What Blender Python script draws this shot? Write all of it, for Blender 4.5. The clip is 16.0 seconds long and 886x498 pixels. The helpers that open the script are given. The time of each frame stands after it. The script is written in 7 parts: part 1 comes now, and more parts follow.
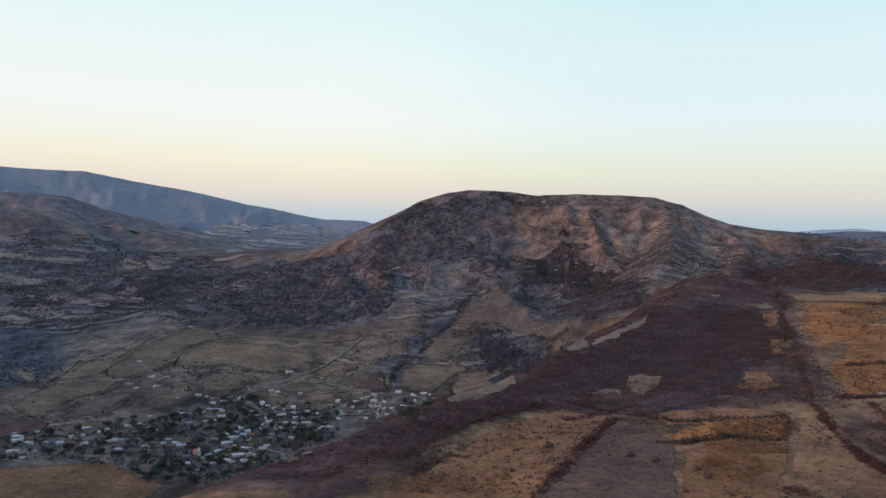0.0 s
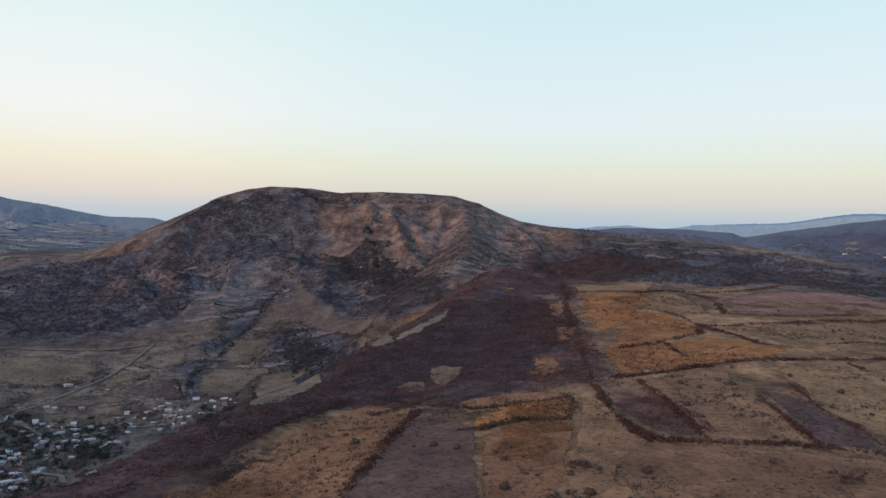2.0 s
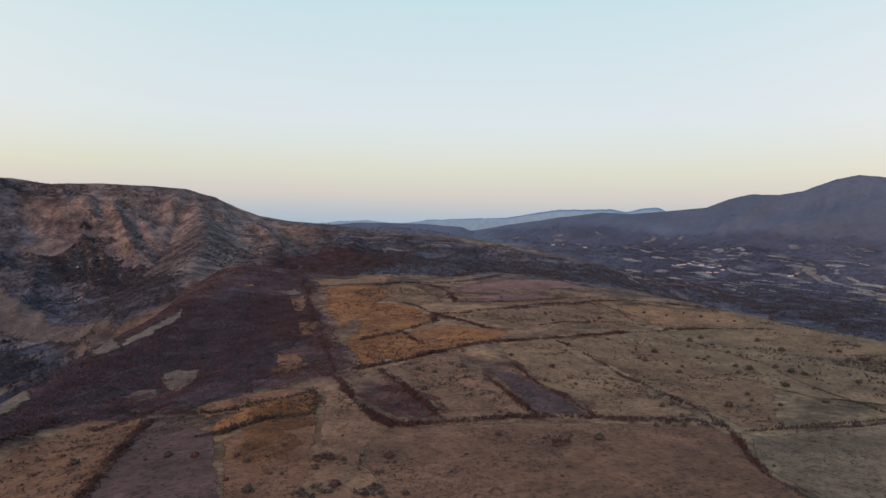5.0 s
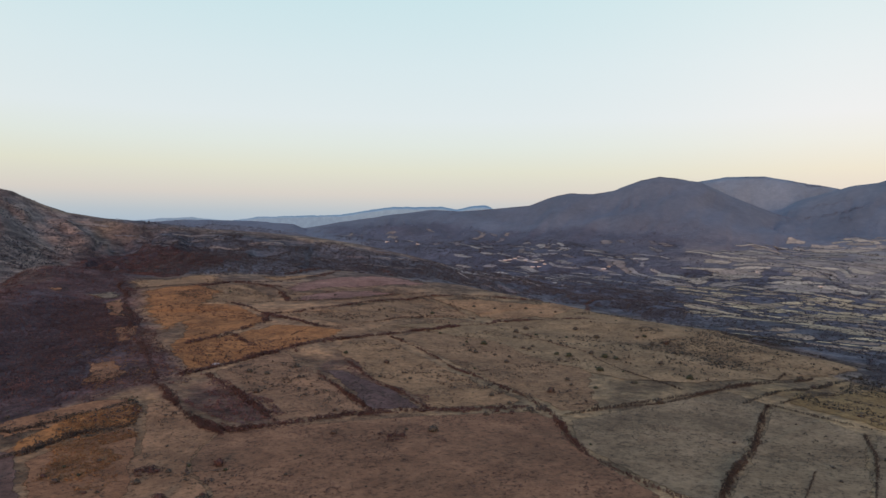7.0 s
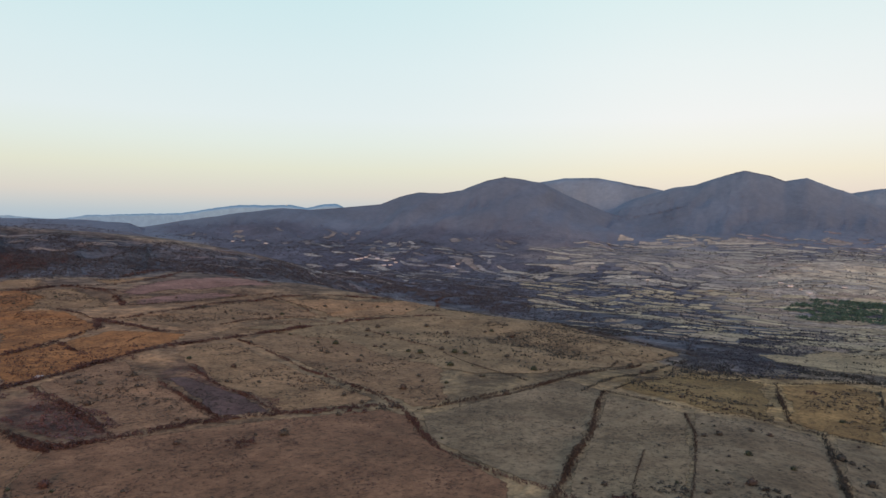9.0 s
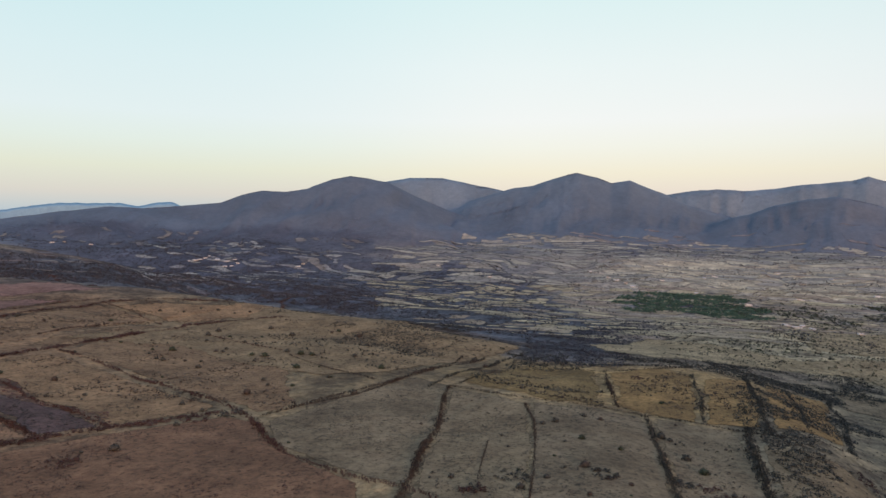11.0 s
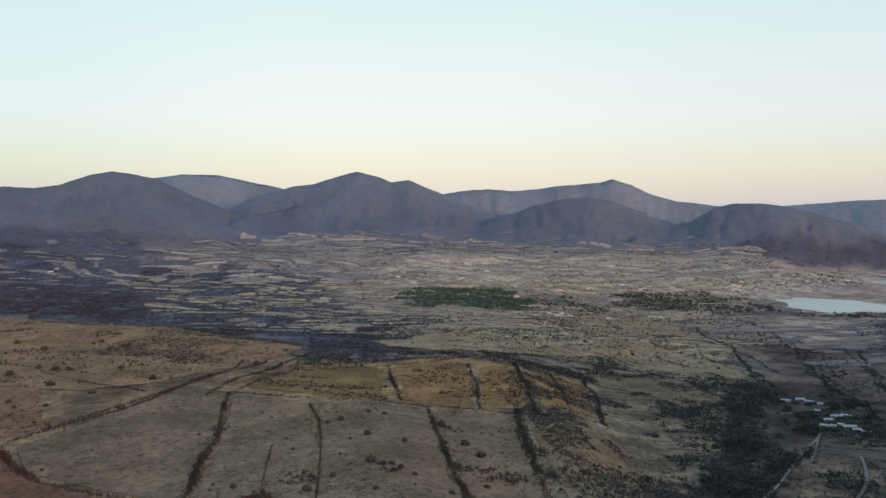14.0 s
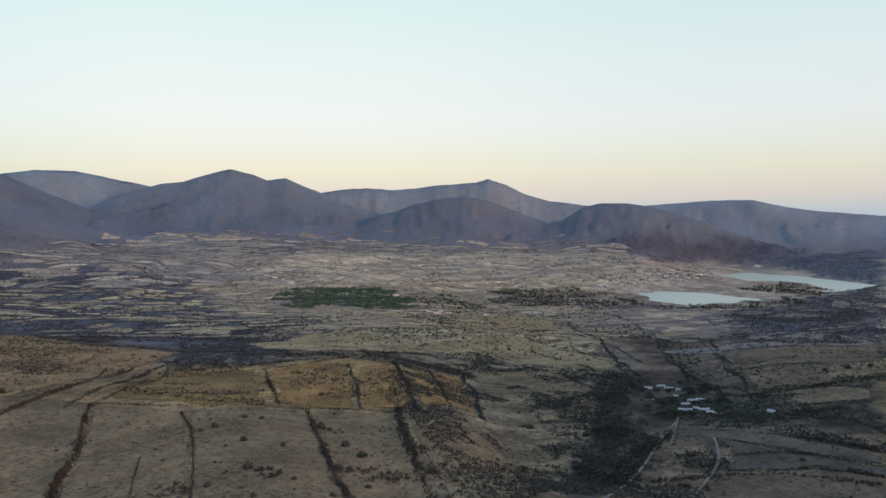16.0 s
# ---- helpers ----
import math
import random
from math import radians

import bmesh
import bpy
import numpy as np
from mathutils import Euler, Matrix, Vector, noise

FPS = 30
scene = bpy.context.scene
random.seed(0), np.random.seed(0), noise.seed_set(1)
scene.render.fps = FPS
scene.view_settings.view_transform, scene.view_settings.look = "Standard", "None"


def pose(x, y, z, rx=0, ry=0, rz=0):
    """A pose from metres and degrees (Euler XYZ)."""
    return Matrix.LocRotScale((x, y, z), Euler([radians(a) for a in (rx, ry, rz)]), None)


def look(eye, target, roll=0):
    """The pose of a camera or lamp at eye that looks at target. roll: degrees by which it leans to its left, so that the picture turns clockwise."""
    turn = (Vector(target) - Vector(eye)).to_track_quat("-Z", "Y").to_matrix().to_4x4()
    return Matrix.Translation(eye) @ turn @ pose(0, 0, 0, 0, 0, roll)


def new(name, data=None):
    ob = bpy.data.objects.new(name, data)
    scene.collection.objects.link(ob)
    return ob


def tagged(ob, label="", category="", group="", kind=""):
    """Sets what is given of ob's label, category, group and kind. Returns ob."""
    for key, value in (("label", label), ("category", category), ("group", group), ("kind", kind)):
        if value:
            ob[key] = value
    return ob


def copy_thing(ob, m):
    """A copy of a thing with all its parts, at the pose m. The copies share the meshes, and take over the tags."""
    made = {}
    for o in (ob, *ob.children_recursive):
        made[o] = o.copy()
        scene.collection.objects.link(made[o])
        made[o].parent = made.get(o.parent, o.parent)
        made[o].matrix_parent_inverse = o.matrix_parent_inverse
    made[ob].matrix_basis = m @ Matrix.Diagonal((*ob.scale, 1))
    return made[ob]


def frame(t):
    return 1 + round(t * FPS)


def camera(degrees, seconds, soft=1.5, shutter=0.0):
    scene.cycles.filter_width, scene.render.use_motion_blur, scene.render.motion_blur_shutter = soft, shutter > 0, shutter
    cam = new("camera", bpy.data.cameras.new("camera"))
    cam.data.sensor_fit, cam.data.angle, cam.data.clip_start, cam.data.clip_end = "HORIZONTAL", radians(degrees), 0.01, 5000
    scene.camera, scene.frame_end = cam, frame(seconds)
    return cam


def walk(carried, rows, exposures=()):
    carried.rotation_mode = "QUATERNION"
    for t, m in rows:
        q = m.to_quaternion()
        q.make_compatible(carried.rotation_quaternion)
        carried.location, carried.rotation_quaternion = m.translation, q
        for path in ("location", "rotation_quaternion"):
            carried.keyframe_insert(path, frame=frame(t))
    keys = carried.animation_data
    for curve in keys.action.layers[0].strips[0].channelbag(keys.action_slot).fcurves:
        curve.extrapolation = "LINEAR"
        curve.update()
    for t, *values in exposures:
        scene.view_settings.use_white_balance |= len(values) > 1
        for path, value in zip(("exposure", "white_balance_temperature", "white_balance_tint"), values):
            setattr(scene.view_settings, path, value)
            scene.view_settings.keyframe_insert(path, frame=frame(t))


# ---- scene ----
cam = camera(64.1, 16.0)
# the drone hovers and turns: seconds, heading to the left of north, pitch, lean to the right
TURNS = [
    (0.0, 0.00, -1.76, -1.37),
    (0.5, -3.94, -1.73, -1.37),
    (1.0, -8.03, -1.68, -1.37),
    (1.5, -12.04, -1.62, -1.30),
    (2.0, -15.76, -1.61, -1.24),
    (2.5, -19.21, -1.58, -1.19),
    (3.0, -22.76, -1.57, -1.14),
    (3.5, -26.18, -1.58, -1.12),
    (4.0, -29.24, -1.60, -1.07),
    (4.5, -32.59, -1.63, -1.05),
    (5.0, -36.49, -1.64, -0.96),
    (7.5, -52.88, -1.66, -0.81),
    (8.0, -55.86, -1.65, -0.80),
    (8.5, -58.86, -1.63, -0.77),
    (9.0, -61.90, -1.62, -0.68),
    (11.5, -77.47, -1.56, -0.41),
    (12.0, -80.62, -1.57, -0.27),
    (12.5, -83.47, -1.57, -0.18),
    (13.0, -86.36, -1.57, -0.13),
    (13.5, -89.08, -1.58, -0.07),
    (14.0, -91.77, -1.60, -0.01),
    (14.5, -94.31, -1.62, 0.06),
    (15.0, -96.72, -1.66, 0.08),
    (15.5, -99.12, -1.69, 0.11),
    (16.0, -101.52, -1.69, 0.16),
]
walk(cam, [(t, pose(0, 0, 110.0, 0, 0, yaw) @ pose(0, 0, 0, 90 + pitch, 0, 0) @ pose(0, 0, 0, 0, 0, -lean)) for t, yaw, pitch, lean in TURNS],
     exposures=[(0.0, 0.14, 6450, 10.5), (2.0, 0.1, 6500, 12.5), (3.5, -0.02, 6550, 15.5), (5.0, -0.04, 6550, 16.0), (7.5, 0.03, 6650, 13.5), (9.0, 0.06, 6650, 12.0),
                (12.5, 0.1, 6550, 9.0), (16.0, 0.08, 6550, 8.0)])

# ---- sky and sun ----
SUN_BEARING, SUN_UP = 235.0, 8.0
world = bpy.data.worlds.new("sky")
scene.world = world
world.use_nodes = True
wn, wl = world.node_tree.nodes, world.node_tree.links
wn.clear()
out = wn.new("ShaderNodeOutputWorld")
back = wn.new("ShaderNodeBackground")
sky = wn.new("ShaderNodeTexSky")
sky.sky_type, sky.sun_disc = "NISHITA", False
sky.sun_elevation, sky.sun_rotation = radians(SUN_UP), radians(SUN_BEARING)
coord = wn.new("ShaderNodeTexCoord")
sep = wn.new("ShaderNodeSeparateXYZ")
ramp = wn.new("ShaderNodeValToRGB")
mix = wn.new("ShaderNodeMix")
mix.data_type, mix.blend_type = "RGBA", "MIX"
scale = wn.new("ShaderNodeMix")
scale.data_type, scale.blend_type = "RGBA", "MULTIPLY"
scale.inputs["Factor"].default_value = 1.0
scale.inputs["B"].default_value = (0.12, 0.12, 0.12, 1)
wl.new(coord.outputs["Generated"], sep.inputs[0])
wl.new(sep.outputs["Z"], ramp.inputs[0])
stops = [(0.0, (0.47, 0.58, 0.70)), (0.02, (0.56, 0.61, 0.67)), (0.045, (0.79, 0.69, 0.64)), (0.08, (0.88, 0.82, 0.67)), (0.115, (0.89, 0.89, 0.81)),
         (0.15, (0.90, 0.92, 0.91)), (0.22, (0.84, 0.92, 0.92)), (0.34, (0.69, 0.89, 0.90)), (0.6, (0.50, 0.68, 1.02)), (1.0, (0.42, 0.60, 1.08))]
while len(ramp.color_ramp.elements) < len(stops):
    ramp.color_ramp.elements.new(1.0)
for el, (at, c) in zip(ramp.color_ramp.elements, stops):
    el.position, el.color = at, (*c, 1)
# opposite the sun the sky is a little deeper and bluer
away = wn.new("ShaderNodeVectorMath")
away.operation = "DOT_PRODUCT"
away.inputs[1].default_value = (math.sin(radians(36)), math.cos(radians(36)), 0.0)
wl.new(coord.outputs["Generated"], away.inputs[0])
span = wn.new("ShaderNodeMapRange")
span.interpolation_type = "SMOOTHSTEP"
span.inputs["From Min"].default_value, span.inputs["From Max"].default_value = 0.68, 0.98
wl.new(away.outputs["Value"], span.inputs["Value"])
deepen = wn.new("ShaderNodeMix")
deepen.data_type, deepen.blend_type = "RGBA", "MULTIPLY"
deepen.inputs["B"].default_value = (0.84, 0.93, 0.96, 1)
wl.new(span.outputs["Result"], deepen.inputs["Factor"])
wl.new(ramp.outputs[0], deepen.inputs["A"])
# a yellower band of sky to the north-west
north = wn.new("ShaderNodeVectorMath")
north.operation = "DOT_PRODUCT"
north.inputs[1].default_value = (math.sin(radians(-12)), math.cos(radians(-12)), 0.0)
wl.new(coord.outputs["Generated"], north.inputs[0])
reach_ = wn.new("ShaderNodeMapRange")
reach_.interpolation_type = "SMOOTHSTEP"
reach_.inputs["From Min"].default_value, reach_.inputs["From Max"].default_value = 0.8, 0.97
wl.new(north.outputs["Value"], reach_.inputs["Value"])
yellow = wn.new("ShaderNodeMix")
yellow.data_type, yellow.blend_type = "RGBA", "MULTIPLY"
yellow.inputs["B"].default_value = (1.0, 1.012, 0.985, 1)
wl.new(reach_.outputs["Result"], yellow.inputs["Factor"])
wl.new(deepen.outputs["Result"], yellow.inputs["A"])
# a greyer sky low in the south-east
grey_at = wn.new("ShaderNodeVectorMath")
grey_at.operation = "DOT_PRODUCT"
grey_at.inputs[1].default_value = (math.sin(radians(150)), math.cos(radians(150)), 0.0)
wl.new(coord.outputs["Generated"], grey_at.inputs[0])
grey_span = wn.new("ShaderNodeMapRange")
grey_span.interpolation_type = "SMOOTHSTEP"
grey_span.inputs["From Min"].default_value, grey_span.inputs["From Max"].default_value = 0.55, 0.98
wl.new(grey_at.outputs["Value"], grey_span.inputs["Value"])
grey_sky = wn.new("ShaderNodeMix")
grey_sky.data_type, grey_sky.blend_type = "RGBA", "MULTIPLY"
grey_sky.inputs["B"].default_value = (0.90, 0.93, 0.96, 1)
wl.new(grey_span.outputs["Result"], grey_sky.inputs["Factor"])
wl.new(yellow.outputs["Result"], grey_sky.inputs["A"])
wl.new(sky.outputs[0], scale.inputs["A"])
wl.new(grey_sky.outputs["Result"], mix.inputs["A"])
wl.new(scale.outputs["Result"], mix.inputs["B"])
mix.inputs["Factor"].default_value = 0.12
wl.new(mix.outputs["Result"], back.inputs[0])
back.inputs[1].default_value = 1.0
wl.new(back.outputs[0], out.inputs[0])

sun_data = bpy.data.lights.new("sun", "SUN")
sun_data.energy, sun_data.angle, sun_data.color = 2.6, radians(9), (1.0, 0.52, 0.31)
sun = new("sun", sun_data)
sx, sy = math.sin(radians(SUN_BEARING)), math.cos(radians(SUN_BEARING))
sun.matrix_world = look((sx * 400, sy * 400, 300), (sx * 399, sy * 399, 300 - math.tan(radians(SUN_UP))))


# ---- the lie of the land ----
# Places on the plan are given as (bearing in degrees clockwise from north, distance, height), all from the camera's hover point.
EYE = 110.0


def plan(bearing, r):
    a = np.radians(bearing)
    return np.sin(a) * r, np.cos(a) * r


def line(pts):
    """A landform line as an array of x, y, z."""
    p = np.array(pts, float)
    x, y = plan(p[:, 0], p[:, 1])
    return np.stack([x, y, p[:, 2]], 1)


def crest(r, pts, bend=0.0):
    """A ridge line at about one distance, from bearings and elevation angles."""
    p = np.array(pts, float)
    rr = r + bend * np.linspace(-1, 1, len(p))
    return line(np.stack([p[:, 0], rr, rr * np.tan(np.radians(p[:, 1]))], 1))


def hashed(ix, iy, seed):
    h = (ix * 374761393 + iy * 668265263 + seed * 1442695041) & 0xFFFFFFFF
    h = ((h ^ (h >> 13)) * 1274126177) & 0xFFFFFFFF
    return ((h ^ (h >> 16)) & 0xFFFF) / 32767.5 - 1.0


def bumps(x, y, size, seed=0):
    """Smooth noise between -1 and 1 with features of the given size."""
    u, v = np.asarray(x) / size, np.asarray(y) / size
    iu, iv = np.floor(u).astype(np.int64), np.floor(v).astype(np.int64)
    fu, fv = u - iu, v - iv
    fu, fv = fu * fu * fu * (fu * (fu * 6 - 15) + 10), fv * fv * fv * (fv * (fv * 6 - 15) + 10)
    a, b = hashed(iu, iv, seed), hashed(iu + 1, iv, seed)
    c, d = hashed(iu, iv + 1, seed), hashed(iu + 1, iv + 1, seed)
    return (a * (1 - fu) + b * fu) * (1 - fv) + (c * (1 - fu) + d * fu) * fv


def fractal(x, y, size, octaves=4, seed=0):
    return sum(bumps(x, y, size / 2 ** k, seed + k) / 2 ** k for k in range(octaves)) / 1.6


def ridged(x, y, size, octaves=4, seed=0):
    return sum((1 - 2 * np.abs(bumps(x, y, size / 2 ** k, seed + k))) / 2 ** k for k in range(octaves)) / 1.6


def near_line(x, y, ln):
    """Distance to a line, its height at the nearest place and how far along it that is."""
    best, height, along, run = np.full(np.shape(x), 1e18), np.zeros(np.shape(x)), np.zeros(np.shape(x)), 0.0
    if len(ln) == 1:
        return np.hypot(x - ln[0, 0], y - ln[0, 1]), np.full(np.shape(x), ln[0, 2]), along
    for (ax, ay, az), (bx, by, bz) in zip(ln[:-1], ln[1:]):
        ux, uy = bx - ax, by - ay
        k = np.clip(((x - ax) * ux + (y - ay) * uy) / (ux * ux + uy * uy), 0, 1)
        d = (x - ax - k * ux) ** 2 + (y - ay - k * uy) ** 2
        m = d < best
        size = math.hypot(ux, uy)
        best, height, along = np.where(m, d, best), np.where(m, az + k * (bz - az), height), np.where(m, run + k * size, along)
        run += size
    return np.sqrt(best), height, along


FORMS = []
# the shoulder with the fields: its western rim, its middle, its eastern rim
FORMS.append(line([(-40, 250, -122), (-15.5, 300, -112), (-8, 355, -112), (0, 455, -112), (3.5, 505, -115), (6.5, 560, -119), (11.8, 680, -108), (16.5, 850, -97), (20.5, 1150, -66)]))
FORMS.append(line([(10, 220, -110), (20, 330, -110), (26, 520, -106), (30, 850, -98), (31, 1200, -82)]))
FORMS.append(line([(36.5, 285, -110), (36.5, 400, -109), (36.5, 690, -104), (37, 1050, -92)]))
FORMS.append(line([(33, 1400, -84), (42, 1250, -87), (50, 1130, -90), (58.5, 1000, -103), (66, 880, -113), (73, 800, -120), (80, 720, -126)]))
FORMS.append(line([(60, 260, -109), (62, 420, -112), (64, 640, -114)]))
FORMS.append(line([(85, 280, -108), (82, 400, -114), (76, 530, -117)]))
FORMS.append(line([(105, 300, -116), (98.6, 470, -125), (90, 600, -126), (87, 640, -126)]))
FORMS.append(line([(0, 0, -112)]))
# the gully below the eastern fields
FORMS.append(line([(104, 330, -128), (109.5, 400, -150), (112, 560, -166), (113.5, 760, -180), (111, 1000, -188)]))
FORMS.append(line([(140, 330, -135), (127, 412, -150), (125, 640, -176), (131, 1000, -174)]))
FORMS.append(line([(119, 600, -172), (120, 730, -190), (123, 900, -185)]))
# the steep slope below the western rim
FORMS.append(line([(-45, 390, -205), (-15, 440, -188), (-5, 560, -186), (2, 690, -184), (7, 820, -180), (12, 1000, -168), (15.5, 1180, -140)]))
FORMS.append(line([(-45, 480, -232), (-15, 560, -228), (-5, 690, -226), (2, 830, -222), (7, 960, -212)]))
# the western valley, its floor and the slope that climbs out of it
FORMS.append(line([(-60, 560, -240), (-40, 600, -240), (-25, 700, -240), (-12, 800, -238), (-3, 900, -232), (3, 1000, -225), (8, 1120, -214), (13, 1280, -190)]))
FORMS.append(line([(-32, 1250, -225), (-22, 1350, -205), (-14, 1500, -190), (-6, 1550, -185), (2, 1500, -190), (9, 1450, -178)]))
FORMS.append(line([(-40, 2300, -120), (-24, 2300, -115), (-15, 2300, -105)]))
FORMS.append(line([(-36, 3500, -95), (-10, 3600, -95), (5, 3600, -80), (25, 3300, -60)]))
# the eastern valley
FORMS.append(line([(60, 1500, -172), (75, 1280, -166), (90, 1150, -164), (103, 1130, -166), (112, 1300, -190)]))
FORMS.append(line([(45, 2300, -170), (60, 2000, -188), (75, 1750, -192), (90, 1650, -196), (105, 1750, -200), (115, 1850, -203), (125, 2000, -203), (133, 2300, -203)]))
FORMS.append(line([(33, 3300, -70), (40, 3300, -90), (55, 3300, -105), (70, 3300, -105), (85, 3400, -105), (100, 3500, -110), (115, 3500, -125), (135, 3300, -140)]))
# the slope below the eastern rim
FORMS.append(line([(40, 1500, -128), (50, 1330, -134), (58.5, 1170, -142), (66, 1040, -148), (73, 950, -150), (80, 880, -148)]))
# behind the camera
FORMS.append(line([(150, 300, -115), (210, 300, -110), (270, 300, -118)]))
FORMS.append(line([(150, 1200, -170), (200, 1500, -150), (260, 1300, -190), (300, 900, -235)]))
FORMS.append(line([(150, 4000, -120), (200, 4300, -60), (250, 4300, -60), (310, 4000, -80)]))

HILL = crest(1950, [(-10.8, -2.16), (-8.4, -1.21), (-5.7, 0.12), (-3.9, 1.03), (-1.9, 2.13), (0.2, 2.77), (2, 3.08), (5.2, 3.01), (7.4, 2.78),
                    (10.6, 2.88), (14, 2.84), (16.6, 2.69), (18.5, 2.19), (20.1, 1.44), (21.9, 0.75), (24.3, 0.42), (27.3, 0.2), (32, -0.3),
                    (35.4, -0.5), (39.5, -0.85), (44, -1.5), (48.5, -2.5), (52, -3.5)], -60)
# ridge lines: line, half width, sharpness, gully depth
RIDGES = []
RIDGES.append((HILL, 430, 1.5, 36))
RIDGES.append((line([(8, 1935, 92), (8.5, 1800, 52), (7.6, 1680, -35), (6, 1560, -105), (5.4, 1470, -150)]), 150, 1.3, 12))
RIDGES.append((line([(17, 1905, 82), (17.5, 1750, 30), (18, 1600, -10), (17.4, 1400, -50), (16.8, 1180, -78)]), 170, 1.3, 5))
RIDGES.append((line([(-2, 1940, 70), (-4, 1800, 0), (-5.5, 1660, -90), (-7, 1560, -150)]), 200, 1.4, 14))
# the dark wooded spur between the hill and the western canyon
RIDGES.append((line([(-5.5, 1790, -45), (-8, 1760, -68), (-10.5, 1720, -82), (-13.6, 1660, -104), (-17.8, 1560, -138), (-20.6, 1450, -165)]), 140, 1.5, 8))
RIDGES.append((crest(4300, [(-45, 3.4), (-38, 3.6), (-32.1, 3.51), (-30.1, 3.48), (-26.9, 3.47), (-23.6, 2.91), (-20, 2.39), (-15.9, 1.5), (-12.8, 0.97), (-9.7, 0.43), (-6.6, 0.37), (-3.9, -0.2)]), 620, 1.5, 40))
RIDGES.append((crest(2700, [(-45, 2.0), (-38, 1.9), (-32, 1.75), (-28, 1.6), (-25.5, 0.7), (-22, -0.1), (-19, -0.8), (-15, -1.9)], -100), 450, 1.5, 30))
RIDGES.append((crest(4850, [(33.5, 0.64), (35.3, 0.99), (38.5, 1.18), (41.7, 1.32), (44, 1.81), (45.8, 2.14), (48, 2.16), (49.7, 2.22), (51, 1.97), (52.3, 2.33), (53.3, 2.38), (54.4, 1.82), (56, 1.4)]), 90, 2.0, 4))
RIDGES.append((crest(4930, [(18, 0.3), (22.8, 0.36), (25.4, 0.58), (28.1, 0.91), (30.3, 1.08), (33.5, 0.82), (37.2, 0.61)]), 60, 2.0, 2))
RIDGES.append((crest(3800, [(26.3, -0.03), (27.6, 0.17), (29.9, 0.4), (34.4, 0.38), (37.9, 0.17), (39, -0.27)]), 250, 1.6, 6))
RIDGES.append((crest(3000, [(29, -0.5), (29.9, -0.24), (31.7, 0.06), (34.4, -0.07), (37.2, -0.4)]), 220, 1.6, 6))
RIDGES.append((crest(4000, [(39, -0.09), (41.7, 0.41), (45.3, 1.01), (48.9, 1.5), (51.4, 1.44), (54.4, 1.73), (56.8, 1.96), (58.4, 2.61), (59.9, 2.98), (61.8, 2.89), (63.3, 3.16), (65.4, 3.98), (66.8, 4.26), (68.1, 4.12), (69.8, 3.8), (72, 2.73), (75.1, 1.41), (78.7, 0.29), (80.5, -0.61)]), 560, 1.5, 34))
RIDGES.append((crest(4650, [(66, 3.2), (68.1, 3.55), (69.8, 3.89), (71.6, 4.19), (74.2, 4.19), (76.9, 3.64), (79.2, 3.2), (82, 2.6)]), 380, 1.6, 30))
RIDGES.append((crest(4300, [(75.1, 1.64), (76.9, 2.55), (79.2, 3.25), (79.9, 3.48), (81.4, 3.67), (83.7, 4.41), (84.9, 4.68), (86.5, 4.32), (87.6, 3.87), (89, 4.09), (90.5, 3.41), (91.7, 2.95), (93.2, 2.13), (95.4, 1.46), (97.6, 0.79)]), 560, 1.4, 34))
RIDGES.append((crest(4750, [(89, 2.4), (91.4, 2.82), (93.2, 3.12), (95.4, 3.28), (97.2, 3.09), (99.3, 3.24), (101.8, 3.55), (104.2, 3.68), (105.2, 3.95), (106.6, 3.5), (108.1, 2.72), (110, 2.19), (112.2, 1.88), (114.2, 1.61)]), 330, 1.6, 24))
RIDGES.append((crest(4000, [(97.6, 1.32), (99.3, 2.01), (101.4, 2.43), (103.4, 2.62), (105.4, 2.13), (107.4, 1.4), (108.9, 0.77)]), 360, 1.5, 24))
RIDGES.append((crest(3900, [(111, 0.58), (112.7, 1.61), (113.9, 1.9), (115.9, 1.92), (117.5, 1.68), (119, 1.29), (121.2, 0.53)]), 330, 1.7, 24))
RIDGES.append((crest(4780, [(110, 1.6), (113.9, 1.66), (117.4, 1.76), (119.9, 1.94), (122.3, 2.08), (125.1, 2.11), (127.3, 1.53), (129.5, 1.17), (133.6, 0.8), (145, 0.6)]), 420, 1.6, 14))
RIDGES.append((line([(128.5, 3080, -108), (131, 3050, -99), (136, 3000, -95), (148, 2900, -88)]), 170, 2.4, 10))
# spurs that run down from the far crests towards the valley
spurs = random.Random(31)
for ln, wide, _, _ in list(RIDGES):
    far = np.hypot(ln[:, 0], ln[:, 1]).mean()
    if far < 3700 or wide < 300 or ln[:, 0].max() < 0:
        continue
    run = np.concatenate([[0], np.cumsum(np.hypot(*np.diff(ln[:, :2], axis=0).T))])
    at = spurs.uniform(120, 260)
    while at < run[-1] - 100:
        x, y, z = (np.interp(at, run, ln[:, k]) for k in range(3))
        r, side = math.hypot(x, y), spurs.uniform(-0.35, 0.35)
        size = wide * spurs.uniform(1.1, 1.7)
        ux, uy = -x / r - side * y / r, -y / r + side * x / r
        pts_ = [(x + ux * k * size + 40 * spurs.uniform(-1, 1), y + uy * k * size + 40 * spurs.uniform(-1, 1), z - (z + 125) * f) for k, f in ((0.08, 0.06), (0.35, 0.34), (0.7, 0.66), (1.0, 0.9))]
        RIDGES.append((np.array(pts_), wide * 0.2, 1.3, 12))
        at += spurs.uniform(260, 480)
